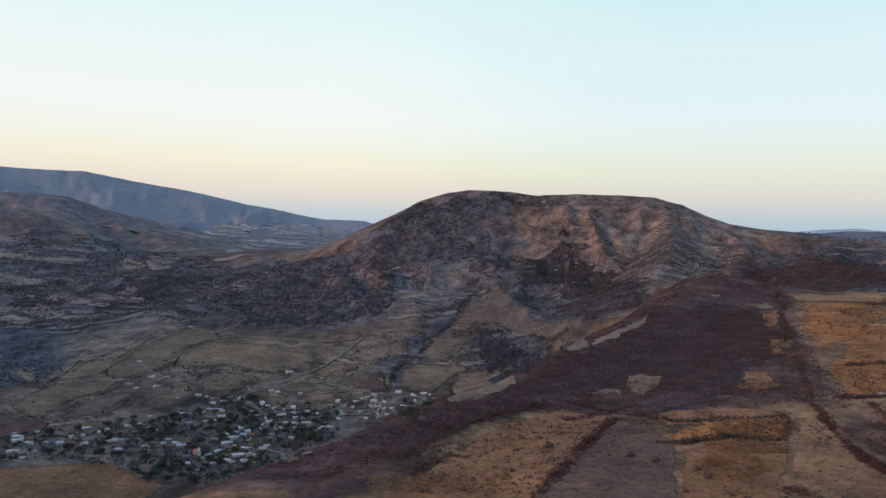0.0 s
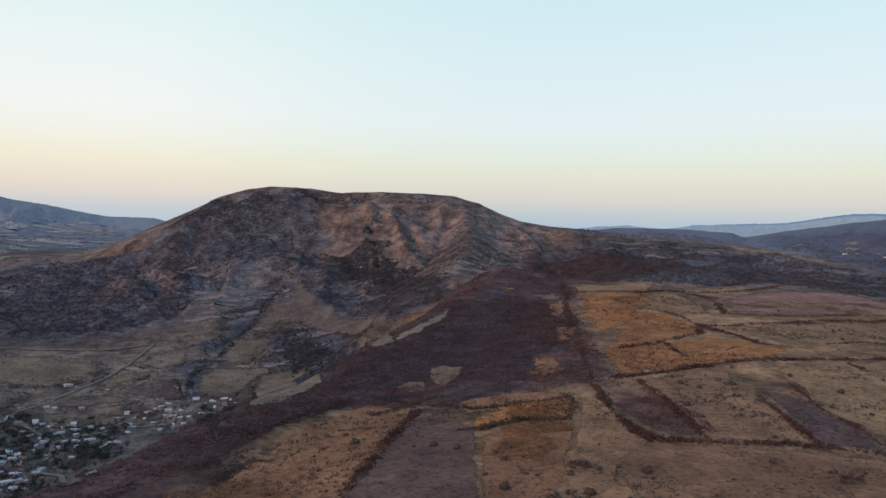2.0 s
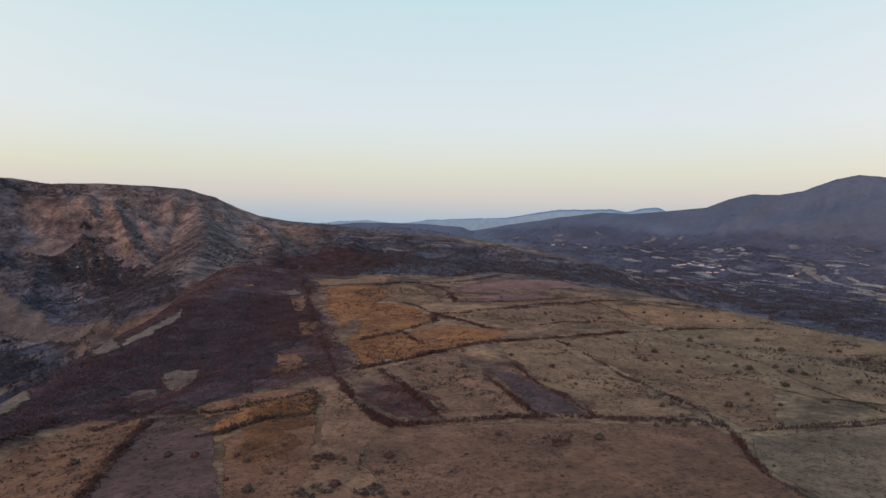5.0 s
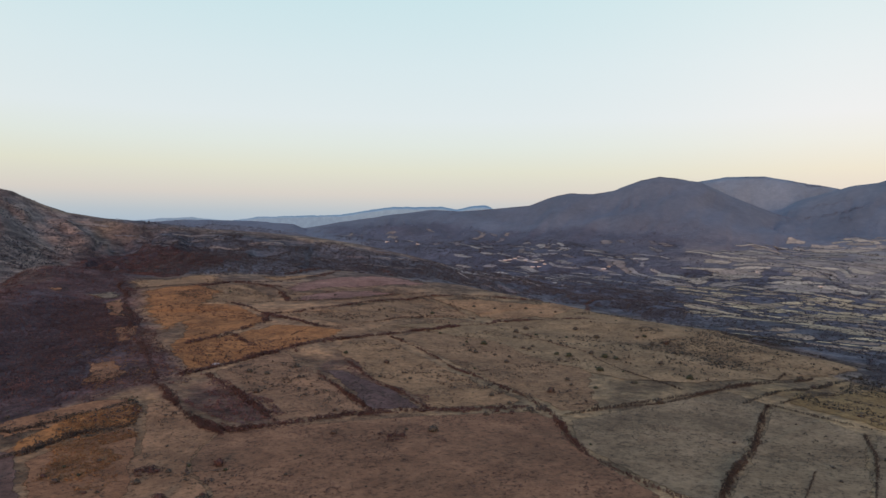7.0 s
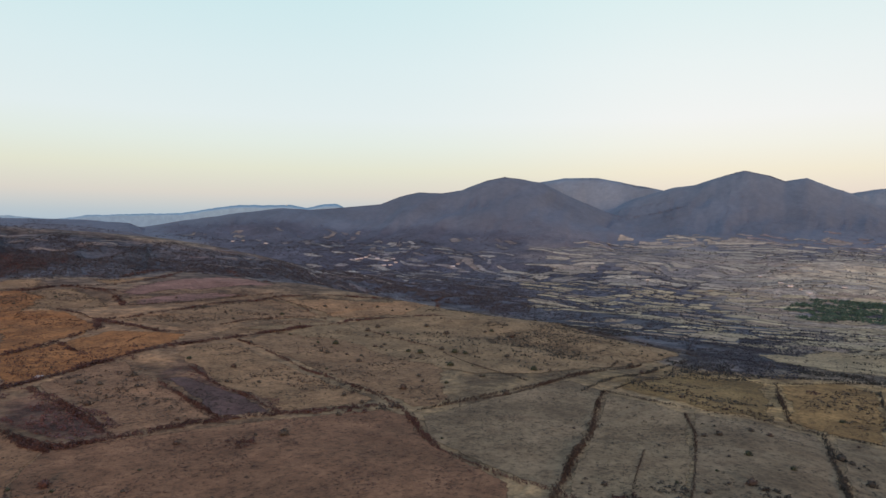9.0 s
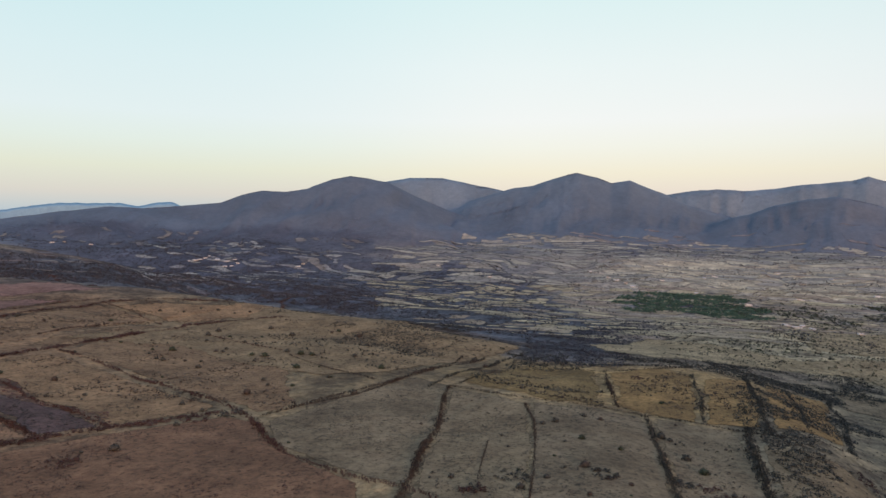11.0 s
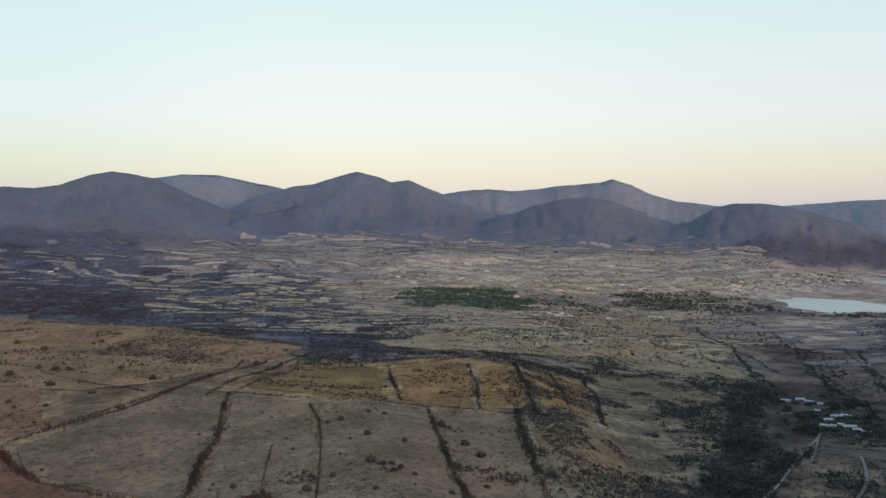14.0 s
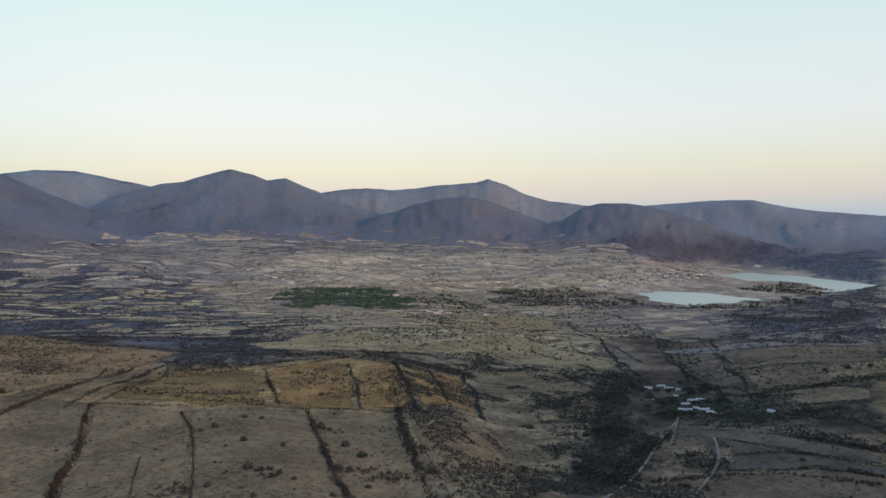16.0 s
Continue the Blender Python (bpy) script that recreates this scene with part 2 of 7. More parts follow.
# an unseen ridge added behind the camera to block sun from valleys and eastern fields
RIDGES.append((line([(150, 720, -95), (170, 850, -30), (185, 1050, 60), (200, 1250, 130), (216, 1300, 150), (230, 1450, 70), (240, 1550, 42), (255, 1550, 42), (280, 1500, 20), (300, 1500, -40)]), 330, 1.7, 14))


def base_height(x, y):
    total, weight = np.zeros(np.shape(x)), np.zeros(np.shape(x))
    for ln in FORMS:
        d, h, _ = near_line(x, y, ln)
        w = 1.0 / (d * d + 35.0 ** 2) ** 1.7
        total, weight = total + w * h, weight + w
    return total / weight


def ground(x, y):
    """The height of the ground, in metres above the field under the camera."""
    x, y = np.asarray(x, float), np.asarray(y, float)
    base = base_height(x, y)
    r = np.hypot(x, y)
    h = base.copy()
    lift = np.zeros(np.shape(x))
    for ln, wide, sharp, gully in RIDGES:
        d, top, s = near_line(x, y, ln)
        q = d / wide
        g = np.exp(-q ** sharp)
        cut = gully * np.clip(q * 2.5, 0, 1) * np.clip(2.2 - q, 0, 1) * np.sqrt(g)
        # ribs and gullies run down from the crest
        ribs = ridged(s + 0.25 * wide * bumps(x, y, wide * 0.5, 17), d * 0.45 + 900, wide * 0.30, 4, 11)
        z = base + np.maximum(top - base, 0) * g + cut * np.clip((top - base) / 170, 0.12, 1) * (ribs - 0.55)
        h = np.where(g > 0.02, np.maximum(h, z), h)
        lift = np.maximum(lift, g * np.clip((top - base) / 60, 0, 1))
    rough = np.clip(r / 1500, 0.15, 1.0)
    h += 5.0 * rough * fractal(x, y, 260, 4, 3) * (1 - lift) + 1.2 * rough * fractal(x, y, 40, 3, 7)
    # the reservoir's bed and its banks
    for shore in LAKES:
        d, _, _ = near_line(x, y, np.array([(*p, 0) for p in (*shore, shore[0])], float))
        wet = inside(shore, x, y)
        k = np.clip((520 - d) / 400, 0, 1)
        bank = np.minimum(np.maximum(h, WATER + 0.4 + d * 0.01), WATER + 3 + d * 0.10)
        h = np.where(wet, np.minimum(h, WATER - np.clip(d * 0.08, 0.3, 4)), h + (bank - h) * k * k * (3 - 2 * k))
    return h + EYE


def inside(poly, x, y):
    ok = np.zeros(np.shape(x), bool)
    for (ax, ay), (bx, by) in zip(poly, (*poly[1:], poly[0])):
        if ay != by:
            ok ^= ((ay > y) != (by > y)) & (x < (bx - ax) * (y - ay) / (by - ay) + ax)
    return ok


WATER = -200.0
LAKES = [
    [(1955, -1005), (2046, -1119), (1999, -1228), (2011, -1354), (1888, -1367), (1793, -1389), (1732, -1363), (1666, -1122), (1655, -985), (1737, -942)],
    [(2671, -1724), (2811, -1948), (2569, -1989), (2251, -1980), (2049, -1947), (1970, -1796), (1870, -1605), (1884, -1548), (1980, -1662), (2125, -1734), (2253, -1745), (2286, -1608), (2452, -1650)],
]


def ragged_shore(pts):
    """A shoreline with small bays and points between its main corners."""
    out_ = []
    for (ax, ay), (bx, by) in zip(pts, (*pts[1:], pts[0])):
        for k in (0, 0.25, 0.5, 0.75):
            x, y = ax + (bx - ax) * k, ay + (by - ay) * k
            out_.append((x + 26 * float(bumps(x, y, 60, 21)), y + 26 * float(bumps(x, y, 60, 22))))
    return out_


LAKES = [ragged_shore(p) for p in LAKES]


# ---- materials ----
def node_mat(name, rough=0.9):
    m = bpy.data.materials.new(name)
    m.use_nodes = True
    n, l = m.node_tree.nodes, m.node_tree.links
    b = n["Principled BSDF"]
    b.inputs["Roughness"].default_value = rough
    b.inputs["Specular IOR Level"].default_value = 0.15
    return m, n, l, b


def noise_tex(n, l, coord, size, detail=6, rough=0.6):
    t = n.new("ShaderNodeTexNoise")
    t.inputs["Scale"].default_value = 1.0 / size
    t.inputs["Detail"].default_value, t.inputs["Roughness"].default_value = detail, rough
    l.new(coord, t.inputs["Vector"])
    return t.outputs["Fac"]


def ramp_of(n, l, fac, stops):
    r = n.new("ShaderNodeValToRGB")
    while len(r.color_ramp.elements) < len(stops):
        r.color_ramp.elements.new(1.0)
    for el, (at, c) in zip(r.color_ramp.elements, stops):
        el.position, el.color = at, (*c, 1)
    l.new(fac, r.inputs[0])
    return r.outputs[0]


def mixed(n, l, fac, a, b, blend="MIX"):
    m = n.new("ShaderNodeMix")
    m.data_type, m.blend_type = "RGBA", blend
    for sock, v in (("Factor", fac), ("A", a), ("B", b)):
        if isinstance(v, (int, float)):
            m.inputs[sock].default_value = v
        elif isinstance(v, tuple):
            m.inputs[sock].default_value = (*v[:3], 1)
        else:
            l.new(v, m.inputs[sock])
    return m.outputs["Result"]


def land_mat(name, dark, mid, light, big=60, small=5, bump=0.4):
    """Rough ground: three tones mixed by two sizes of noise, with a little relief."""
    m, n, l, b = node_mat(name, 0.95)
    co = n.new("ShaderNodeTexCoord").outputs["Object"]
    f1, f2 = noise_tex(n, l, co, big, 6, 0.62), noise_tex(n, l, co, small, 5, 0.7)
    c1 = ramp_of(n, l, f1, [(0.36, dark), (0.5, mid), (0.66, light)])
    c2 = ramp_of(n, l, f2, [(0.35, (0.55, 0.55, 0.55)), (0.6, (1.15, 1.15, 1.15))])
    l.new(mixed(n, l, 0.8, c1, c2, "MULTIPLY"), b.inputs["Base Color"])
    bp = n.new("ShaderNodeBump")
    bp.inputs["Strength"].default_value, bp.inputs["Distance"].default_value = bump, small * 0.3
    l.new(f2, bp.inputs["Height"])
    l.new(bp.outputs[0], b.inputs["Normal"])
    return m


# dry-season tones of soil, grass and scrub
TONES = {
    "umber": ((0.107, 0.057, 0.031), (0.161, 0.085, 0.046), (0.214, 0.112, 0.06)),
    "tan": ((0.154, 0.083, 0.043), (0.23, 0.125, 0.064), (0.305, 0.165, 0.084)),
    "wheat": ((0.15, 0.09, 0.045), (0.225, 0.133, 0.066), (0.299, 0.177, 0.088)),
    "straw": ((0.139, 0.091, 0.046), (0.208, 0.137, 0.069), (0.278, 0.182, 0.092)),
    "ochre": ((0.149, 0.093, 0.034), (0.222, 0.139, 0.051), (0.296, 0.184, 0.069)),
    "russet": ((0.146, 0.07, 0.034), (0.217, 0.104, 0.05), (0.289, 0.138, 0.066)),
    "amber": ((0.168, 0.097, 0.036), (0.252, 0.146, 0.053), (0.338, 0.194, 0.07)),
    "orange": ((0.195, 0.082, 0.027), (0.29, 0.122, 0.039), (0.385, 0.162, 0.052)),
    "rose": ((0.124, 0.067, 0.05), (0.185, 0.099, 0.075), (0.247, 0.132, 0.101)),
    "mauve": ((0.092, 0.068, 0.052), (0.137, 0.102, 0.076), (0.182, 0.136, 0.101)),
    "clay": ((0.074, 0.042, 0.033), (0.111, 0.063, 0.048), (0.148, 0.084, 0.064)),
    "plum": ((0.067, 0.039, 0.034), (0.1, 0.059, 0.05), (0.133, 0.079, 0.066)),
    "olive": ((0.09, 0.067, 0.044), (0.135, 0.1, 0.066), (0.18, 0.133, 0.088)),
    "khaki": ((0.131, 0.092, 0.051), (0.193, 0.137, 0.076), (0.258, 0.182, 0.102)),
    "bent": ((0.172, 0.126, 0.070), (0.255, 0.188, 0.104), (0.340, 0.250, 0.140)),
    "stone": ((0.101, 0.076, 0.051), (0.15, 0.113, 0.075), (0.2, 0.151, 0.101)),
    "fallow": ((0.066, 0.053, 0.042), (0.097, 0.079, 0.063), (0.131, 0.106, 0.085)),
}


def ragged(n, l, b, co, size=7):
    """Lets a sheet of grass or soil thin out in tufts towards its edge."""
    fade = n.new("ShaderNodeAttribute")
    fade.attribute_name = "fade"
    add = n.new("ShaderNodeMath")
    add.operation = "MULTIPLY_ADD"
    l.new(noise_tex(n, l, co, size, 5, 0.7), add.inputs[0])
    add.inputs[1].default_value = 2.2
    l.new(fade.outputs["Fac"], add.inputs[2])
    step = n.new("ShaderNodeMapRange")
    step.inputs["From Min"].default_value, step.inputs["From Max"].default_value = 1.35, 1.65
    l.new(add.outputs[0], step.inputs["Value"])
    l.new(step.outputs["Result"], b.inputs["Alpha"])


def field_mat(name):
    """Dry grass or soil: drifts of colour, tufts, thin rows left by the plough and a fine grain."""
    dark, mid, light = TONES[name]
    m, n, l, b = node_mat("field_" + name, 0.95)
    co = n.new("ShaderNodeTexCoord").outputs["Object"]
    info = n.new("ShaderNodeObjectInfo").outputs["Random"]
    f1, f2, f3 = noise_tex(n, l, co, 55, 7, 0.65), noise_tex(n, l, co, 4.5, 7, 0.85), noise_tex(n, l, co, 16, 4, 0.6)
    c = ramp_of(n, l, f1, [(0.34, dark), (0.5, mid), (0.66, light)])
    tuft = ramp_of(n, l, f2, [(0.37, (0.30, 0.29, 0.28)), (0.47, (0.90, 0.90, 0.90)), (0.63, (1.32, 1.3, 1.25))])
    drift = ramp_of(n, l, f3, [(0.35, (0.75, 0.72, 0.70)), (0.6, (1.08, 1.08, 1.06))])
    tint = ramp_of(n, l, info, [(0.0, (0.86, 0.86, 0.88)), (1.0, (1.12, 1.1, 1.06))])
    c = mixed(n, l, 0.85, c, tuft, "MULTIPLY")
    weed = ramp_of(n, l, noise_tex(n, l, co, 2.6, 2, 0.5), [(0.30, (0.34, 0.34, 0.33)), (0.39, (1.0, 1.0, 1.0))])
    c = mixed(n, l, 0.9, c, weed, "MULTIPLY")
    c = mixed(n, l, 0.8, c, drift, "MULTIPLY")
    c = mixed(n, l, 1.0, c, tint, "MULTIPLY")
    l.new(c, b.inputs["Base Color"])
    ragged(n, l, b, co)
    bp = n.new("ShaderNodeBump")
    bp.inputs["Strength"].default_value, bp.inputs["Distance"].default_value = 0.5, 0.8
    l.new(f2, bp.inputs["Height"])
    l.new(bp.outputs[0], b.inputs["Normal"])
    return m


FIELD_MATS = {k: field_mat(k) for k in TONES}


def ground_mat():
    """Open land: its cover colour is laid out per place, broken up by tufts, stones and dry weeds."""
    m, n, l, b = node_mat("open_land", 0.95)
    co = n.new("ShaderNodeTexCoord").outputs["Object"]
    cover = n.new("ShaderNodeAttribute")
    cover.attribute_name = "cover"
    f1, f2 = noise_tex(n, l, co, 34, 8, 0.7), noise_tex(n, l, co, 6, 5, 0.75)
    speck = ramp_of(n, l, f1, [(0.38, (0.42, 0.40, 0.42)), (0.5, (0.92, 0.92, 0.92)), (0.64, (1.7, 1.62, 1.5))])
    grain = ramp_of(n, l, f2, [(0.36, (0.55, 0.55, 0.55)), (0.6, (1.2, 1.2, 1.2))])
    calm = n.new("ShaderNodeAttribute")
    calm.attribute_name = "calm"
    base = mixed(n, l, calm.outputs["Fac"], cover.outputs["Color"], speck, "MULTIPLY")
    l.new(mixed(n, l, calm.outputs["Fac"], base, grain, "MULTIPLY"), b.inputs["Base Color"])
    bp = n.new("ShaderNodeBump")
    bp.inputs["Distance"].default_value = 5.0
    l.new(calm.outputs["Fac"], bp.inputs["Strength"])
    l.new(f1, bp.inputs["Height"])
    l.new(bp.outputs[0], b.inputs["Normal"])
    return m


OPEN_LAND = ground_mat()

# ---- the ground, one sheet in rings about the hover point ----
bear = np.concatenate([np.arange(-42, 143.9, 0.2), np.arange(144, 317.9, 3.0)])
ring = np.concatenate([np.linspace(0.3, 190, 15), np.linspace(200 ** -0.42, 4960 ** -0.42, 430) ** (-1 / 0.42)])
gx, gy = plan(bear[None, :], ring[:, None])
gz = ground(gx, gy)
NB, NR = len(bear), len(ring)


def mesh_from(name, verts, faces, mats, smooth=True):
    me = bpy.data.meshes.new(name)
    verts, faces = np.asarray(verts, np.float32), np.asarray(faces, np.int32)
    k = faces.shape[1]
    me.vertices.add(len(verts))
    me.vertices.foreach_set("co", verts.ravel())
    me.loops.add(faces.size)
    me.loops.foreach_set("vertex_index", faces.ravel())
    me.polygons.add(len(faces))
    me.polygons.foreach_set("loop_start", np.arange(0, faces.size, k, dtype=np.int32))
    if smooth:
        me.polygons.foreach_set("use_smooth", np.ones(len(faces), bool))
    for m in mats:
        me.materials.append(m)
    me.update(calc_edges=True)
    return me


idx = np.arange(NR * NB).reshape(NR, NB)
a, b_ = idx[:-1], idx[1:]
quads = np.stack([a, np.roll(a, -1, 1), np.roll(b_, -1, 1), b_], -1).reshape(-1, 4)
lid = np.array([(k, k + 1, NB - 2 - k, NB - 1 - k) for k in range(NB // 2 - 1)])
quads = np.concatenate([quads, lid])
gv = np.stack([gx, gy, gz], -1).reshape(-1, 3)

# ---- land cover by stretch of the plan ----
ZONES = []


def zone(name, amount, poly):
    ZONES.append((name, amount, poly))


zone("village", 1.0, [(-470, 732), (-376, 782), (-344, 828), (-262, 912), (-132, 922), (-6, 941), (3, 464), (-18, 389), (-100, 792), (-61, 350), (-79, 320), (-232, 646), (-278, 633), (-322, 694), (-376, 690), (-416, 649)])
zone("slope", 0.85, [(-500, 805), (-542, 1099), (-466, 1254), (-357, 1178), (-124, 1160), (4, 1183), (5, 947), (-65, 932), (-131, 900), (-226, 885), (-325, 903), (-343, 812), (-407, 741), (-460, 779)])
zone("maroon", 1.0, [(-66, 277), (-37, 343), (8, 461), (67, 555), (142, 656), (237, 784), (356, 1016), (587, 1421), (702, 1422), (723, 1261), (788, 1255), (715, 1137), (511, 1035), (331, 682), (287, 575), (297, 535), (269, 470), (245, 460), (203, 450), (139, 409), (112, 431), (100, 475), (45, 453), (-5, 382), (-34, 311), (-48, 280)])
zone("maroon", 0.7, [(-71, 288), (-49, 285), (-33, 308), (-5, 377), (45, 453), (85, 475), (111, 440), (126, 503), (55, 520), (8, 461), (-37, 343), (-57, 300)])
zone("heath", 1.0, [(-875, 1362), (-718, 1243), (-596, 1280), (-470, 1299), (-395, 1364), (-300, 1245), (-160, 1239), (-92, 1264), (-100, 1507), (-193, 1684), (-305, 1709), (-448, 1843), (-642, 1661), (-773, 1526), (-965, 1540)])
zone("heath", 0.9, [(-1209, 1880), (-1042, 2056), (-798, 2063), (-539, 1757), (-523, 1355), (-693, 1370), (-855, 1366)])
zone("heath", 1.0, [(-875, 1362), (-667, 1203), (-557, 1053), (-531, 920), (-574, 894)])
zone("brick", 0.75, [(324, 1898), (472, 1886), (588, 1778), (760, 1747), (669, 1505), (499, 1338), (242, 819), (288, 1294), (377, 1593), (323, 1720)])
zone("brick", 0.45, [(-192, 1922), (-10, 1947), (324, 1898), (312, 1658), (206, 1448), (139, 1484), (99, 1626), (-6, 1698)])
zone("heath", 0.95, [(-213, 1848), (-131, 1927), (-40, 1916), (82, 1913), (174, 1918), (198, 1711), (137, 1609), (112, 1423), (45, 1531), (-95, 1443), (-186, 1625)])
zone("heath", 1.0, [(116, 1484), (206, 1448), (266, 1540), (302, 1361), (283, 1045), (211, 1018), (199, 1134), (127, 1340)])
zone("heath", 0.9, [(18, 1159), (96, 1205), (174, 989), (65, 576), (50, 1021), (46, 1140)])
zone("heath", 1.0, [(-74, 1150), (-38, 1178), (9, 1304), (29, 1261), (-19, 1156), (-38, 1061), (-60, 948), (-71, 993)])
zone("heath", 1.0, [(802, 1687), (1027, 1605), (2192, 2660), (2113, 2020), (1490, 1165), (1247, 485), (2233, 873), (2284, 1376), (2441, 2001), (2295, 2785), (1778, 3330)])
zone("heath", 1.0, [(543, 1096), (621, 1077), (748, 1052), (1162, 1109), (1281, 955), (1333, 684), (1247, 485), (1863, 727), (1589, 1116), (1325, 1266), (1066, 1403), (856, 1602), (653, 1427)])
zone("heath", 1.0, [(629, 1127), (1035, 1201), (1202, 1009), (1379, 828), (1257, 526), (999, 278), (918, 141), (1163, 35), (1237, -89), (1638, -118), (1307, 221), (1468, 616), (1568, 1158), (1151, 1336), (878, 1572)])
zone("heath", 0.8, [(709, 130), (1108, 148), (1255, 26), (1147, -66), (675, 36), (669, 100)])
zone("dry_slope", 1.0, [(644, 39), (911, 19), (1046, -101), (966, -277), (782, -339), (819, -394), (402, -195), (396, -158), (594, -206), (803, -230), (763, -185), (726, -99)])
zone("dry_slope", 0.9, [(485, -271), (448, -303), (409, -392), (287, -276), (289, -161), (279, -122)])
zone("dry_slope", 0.7, [(443, -81), (500, -151), (434, -170), (279, -104), (283, -71), (354, -71)])
zone("gully", 0.9, [(667, -372), (554, -390), (505, -483), (376, -360), (419, -326), (441, -298), (487, -281)])
zone("heath", 0.95, [(1409, -936), (1710, -1325), (2098, -2000), (860, -821), (900, -698), (1013, -703)])
zone("heath", 1.0, [(137, 1535), (241, 1570), (254, 1491), (296, 1422), (300, 1101), (316, 1072), (276, 1048), (224, 1190), (189, 1312), (128, 1414)])
zone("heath", 1.0, [(77, 1200), (123, 1200), (154, 1057), (103, 613), (66, 578), (76, 1064)])
zone("heath", 1.0, [(-68, 996), (-81, 1024), (-61, 1144), (-13, 1237), (36, 1407), (96, 1535), (108, 1513), (50, 1349), (13, 1237), (-18, 1167), (-45, 1072), (-59, 934)])
zone("wood", 0.8, [(2535, 2071), (2763, 1949), (2740, 1486), (2567, 1279), (2196, 1094), (1605, 986), (1352, 1106)])
zone("wood", 0.75, [(2494, 1025), (2490, 831), (2334, 621), (2198, 659), (2292, 863)])
zone("wood", 0.9, [(2902, -2201), (2912, -2405), (3043, -2897), (2006, -1912), (2309, -1981), (2695, -2087)])
zone("wood", 0.35, [(2151, -567), (2070, -698), (1929, -805), (1810, -939), (1605, -848), (1641, -715), (1690, -570), (1835, -507)])
zone("wood", 0.8, [(2453, 953), (2583, 621), (2326, 363), (1605, 122), (1603, 274), (1436, 560)])
zone("wood", 0.7, [(1565, -1039), (1477, -1130), (1643, -1567), (1326, -1266), (1128, -875), (1213, -854)])
zone("meadow", 0.9, [(1087, 83), (1602, -37), (1732, -233), (1714, -444), (1503, -587), (1243, -588), (834, -441), (768, -370), (863, -299), (950, -206), (944, -81)])
zone("meadow", 0.4, [(1023, -680), (920, -878), (464, -444), (474, -369), (545, -368), (778, -502)])
zone("rust", 0.75, [(244, 426), (276, 448), (262, 396), (241, 323), (227, 329), (214, 334), (215, 360), (221, 387)])
zone("rust", 0.7, [(339, 405), (375, 437), (389, 432), (373, 406), (348, 406), (329, 380), (312, 339), (295, 303), (290, 306)])
zone("rust", 0.7, [(389, 432), (361, 370), (351, 332), (328, 282), (322, 285), (333, 315), (350, 358), (356, 392)])
zone("rust", 0.7, [(491, 1030), (483, 983), (362, 709), (303, 565), (271, 487), (256, 451), (223, 414), (239, 481), (348, 722)])
zone("heath", 1.0, [(610, 1231), (781, 1218), (966, 1230), (1167, 1187), (1169, 1116), (716, 941), (595, 1034), (521, 1051)])
zone("wood", 0.7, [(2467, 2947), (2820, 2315), (3058, 1581), (3018, 1187), (1247, 485), (1373, 825), (1481, 1213), (2160, 2199)])
zone("brick", 0.8, [(198, 1711), (294, 1713), (350, 1589), (267, 1118), (249, 1430), (185, 1469)])
zone("wood", 0.5, [(1197, -772), (1380, -1070), (1476, -1408), (920, -878), (840, -652), (853, -576)])
zone("maroon", 0.5, [(616, 1447), (722, 1458), (817, 1285), (771, 1172), (574, 1028), (501, 1055), (580, 1362)])
zone("wood", 0.9, [(1962, 75), (2086, 16), (2175, -85), (2169, -204), (2009, -270), (1769, -303), (1704, -229), (1768, -96), (1835, 14)])
zone("maroon", 1.0, [(-136, 306), (-101, 377), (-52, 497), (5, 610), (89, 725), (195, 879), (336, 1100), (399, 1079), (263, 808), (167, 670), (86, 553), (24, 454), (-25, 359), (-57, 294)])
# painted shade in the hill's gully and cirque; the third is a wooded spur
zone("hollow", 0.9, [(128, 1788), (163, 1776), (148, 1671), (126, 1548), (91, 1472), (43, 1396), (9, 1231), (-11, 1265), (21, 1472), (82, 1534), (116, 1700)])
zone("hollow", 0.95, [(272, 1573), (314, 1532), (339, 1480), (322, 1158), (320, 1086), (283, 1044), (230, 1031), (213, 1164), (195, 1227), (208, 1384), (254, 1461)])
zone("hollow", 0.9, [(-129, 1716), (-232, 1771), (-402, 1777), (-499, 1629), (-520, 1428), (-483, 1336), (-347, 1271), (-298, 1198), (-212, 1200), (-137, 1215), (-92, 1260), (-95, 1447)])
# warm evening light on the ridge, painted into its grass colour
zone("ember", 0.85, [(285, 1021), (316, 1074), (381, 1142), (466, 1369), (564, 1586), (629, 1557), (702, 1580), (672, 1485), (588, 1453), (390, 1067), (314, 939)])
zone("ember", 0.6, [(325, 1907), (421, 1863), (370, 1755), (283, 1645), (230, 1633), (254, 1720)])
# core deepens the maroon scrub's colour for the slope's shade
zone("core", 0.9, [(53, 517), (87, 597), (144, 664), (231, 781), (324, 937), (359, 882), (391, 829), (340, 683), (251, 557), (192, 468), (161, 500), (116, 529)])
zone("core", 0.6, [(581, 1435), (759, 1567), (899, 1434), (710, 1131), (545, 1121), (440, 1065)])
zone("hay", 0.9, [(760, -60), (898, -210), (846, -330), (654, -285), (481, -210), (392, -153), (287, -107), (283, -60), (374, -40), (452, -60)])
zone("honey", 0.9, [(560, 150), (670, 120), (700, -20), (735, -140), (570, -105), (490, -50), (490, 60)])
zone("gulf", 0.95, [(289, -113), (338, -127), (391, -156), (435, -194), (485, -207), (559, -249), (691, -301), (792, -360), (713, -350), (547, -279), (511, -251), (465, -246), (443, -243), (388, -198), (351, -166), (293, -130)])
zone("stubble", 0.8, [(2831, 151), (2952, -168), (3103, -416), (2745, -781), (2453, -1055), (2316, -1108), (2216, -1061), (2197, -626), (2214, -298), (2298, -60), (2394, 127)])
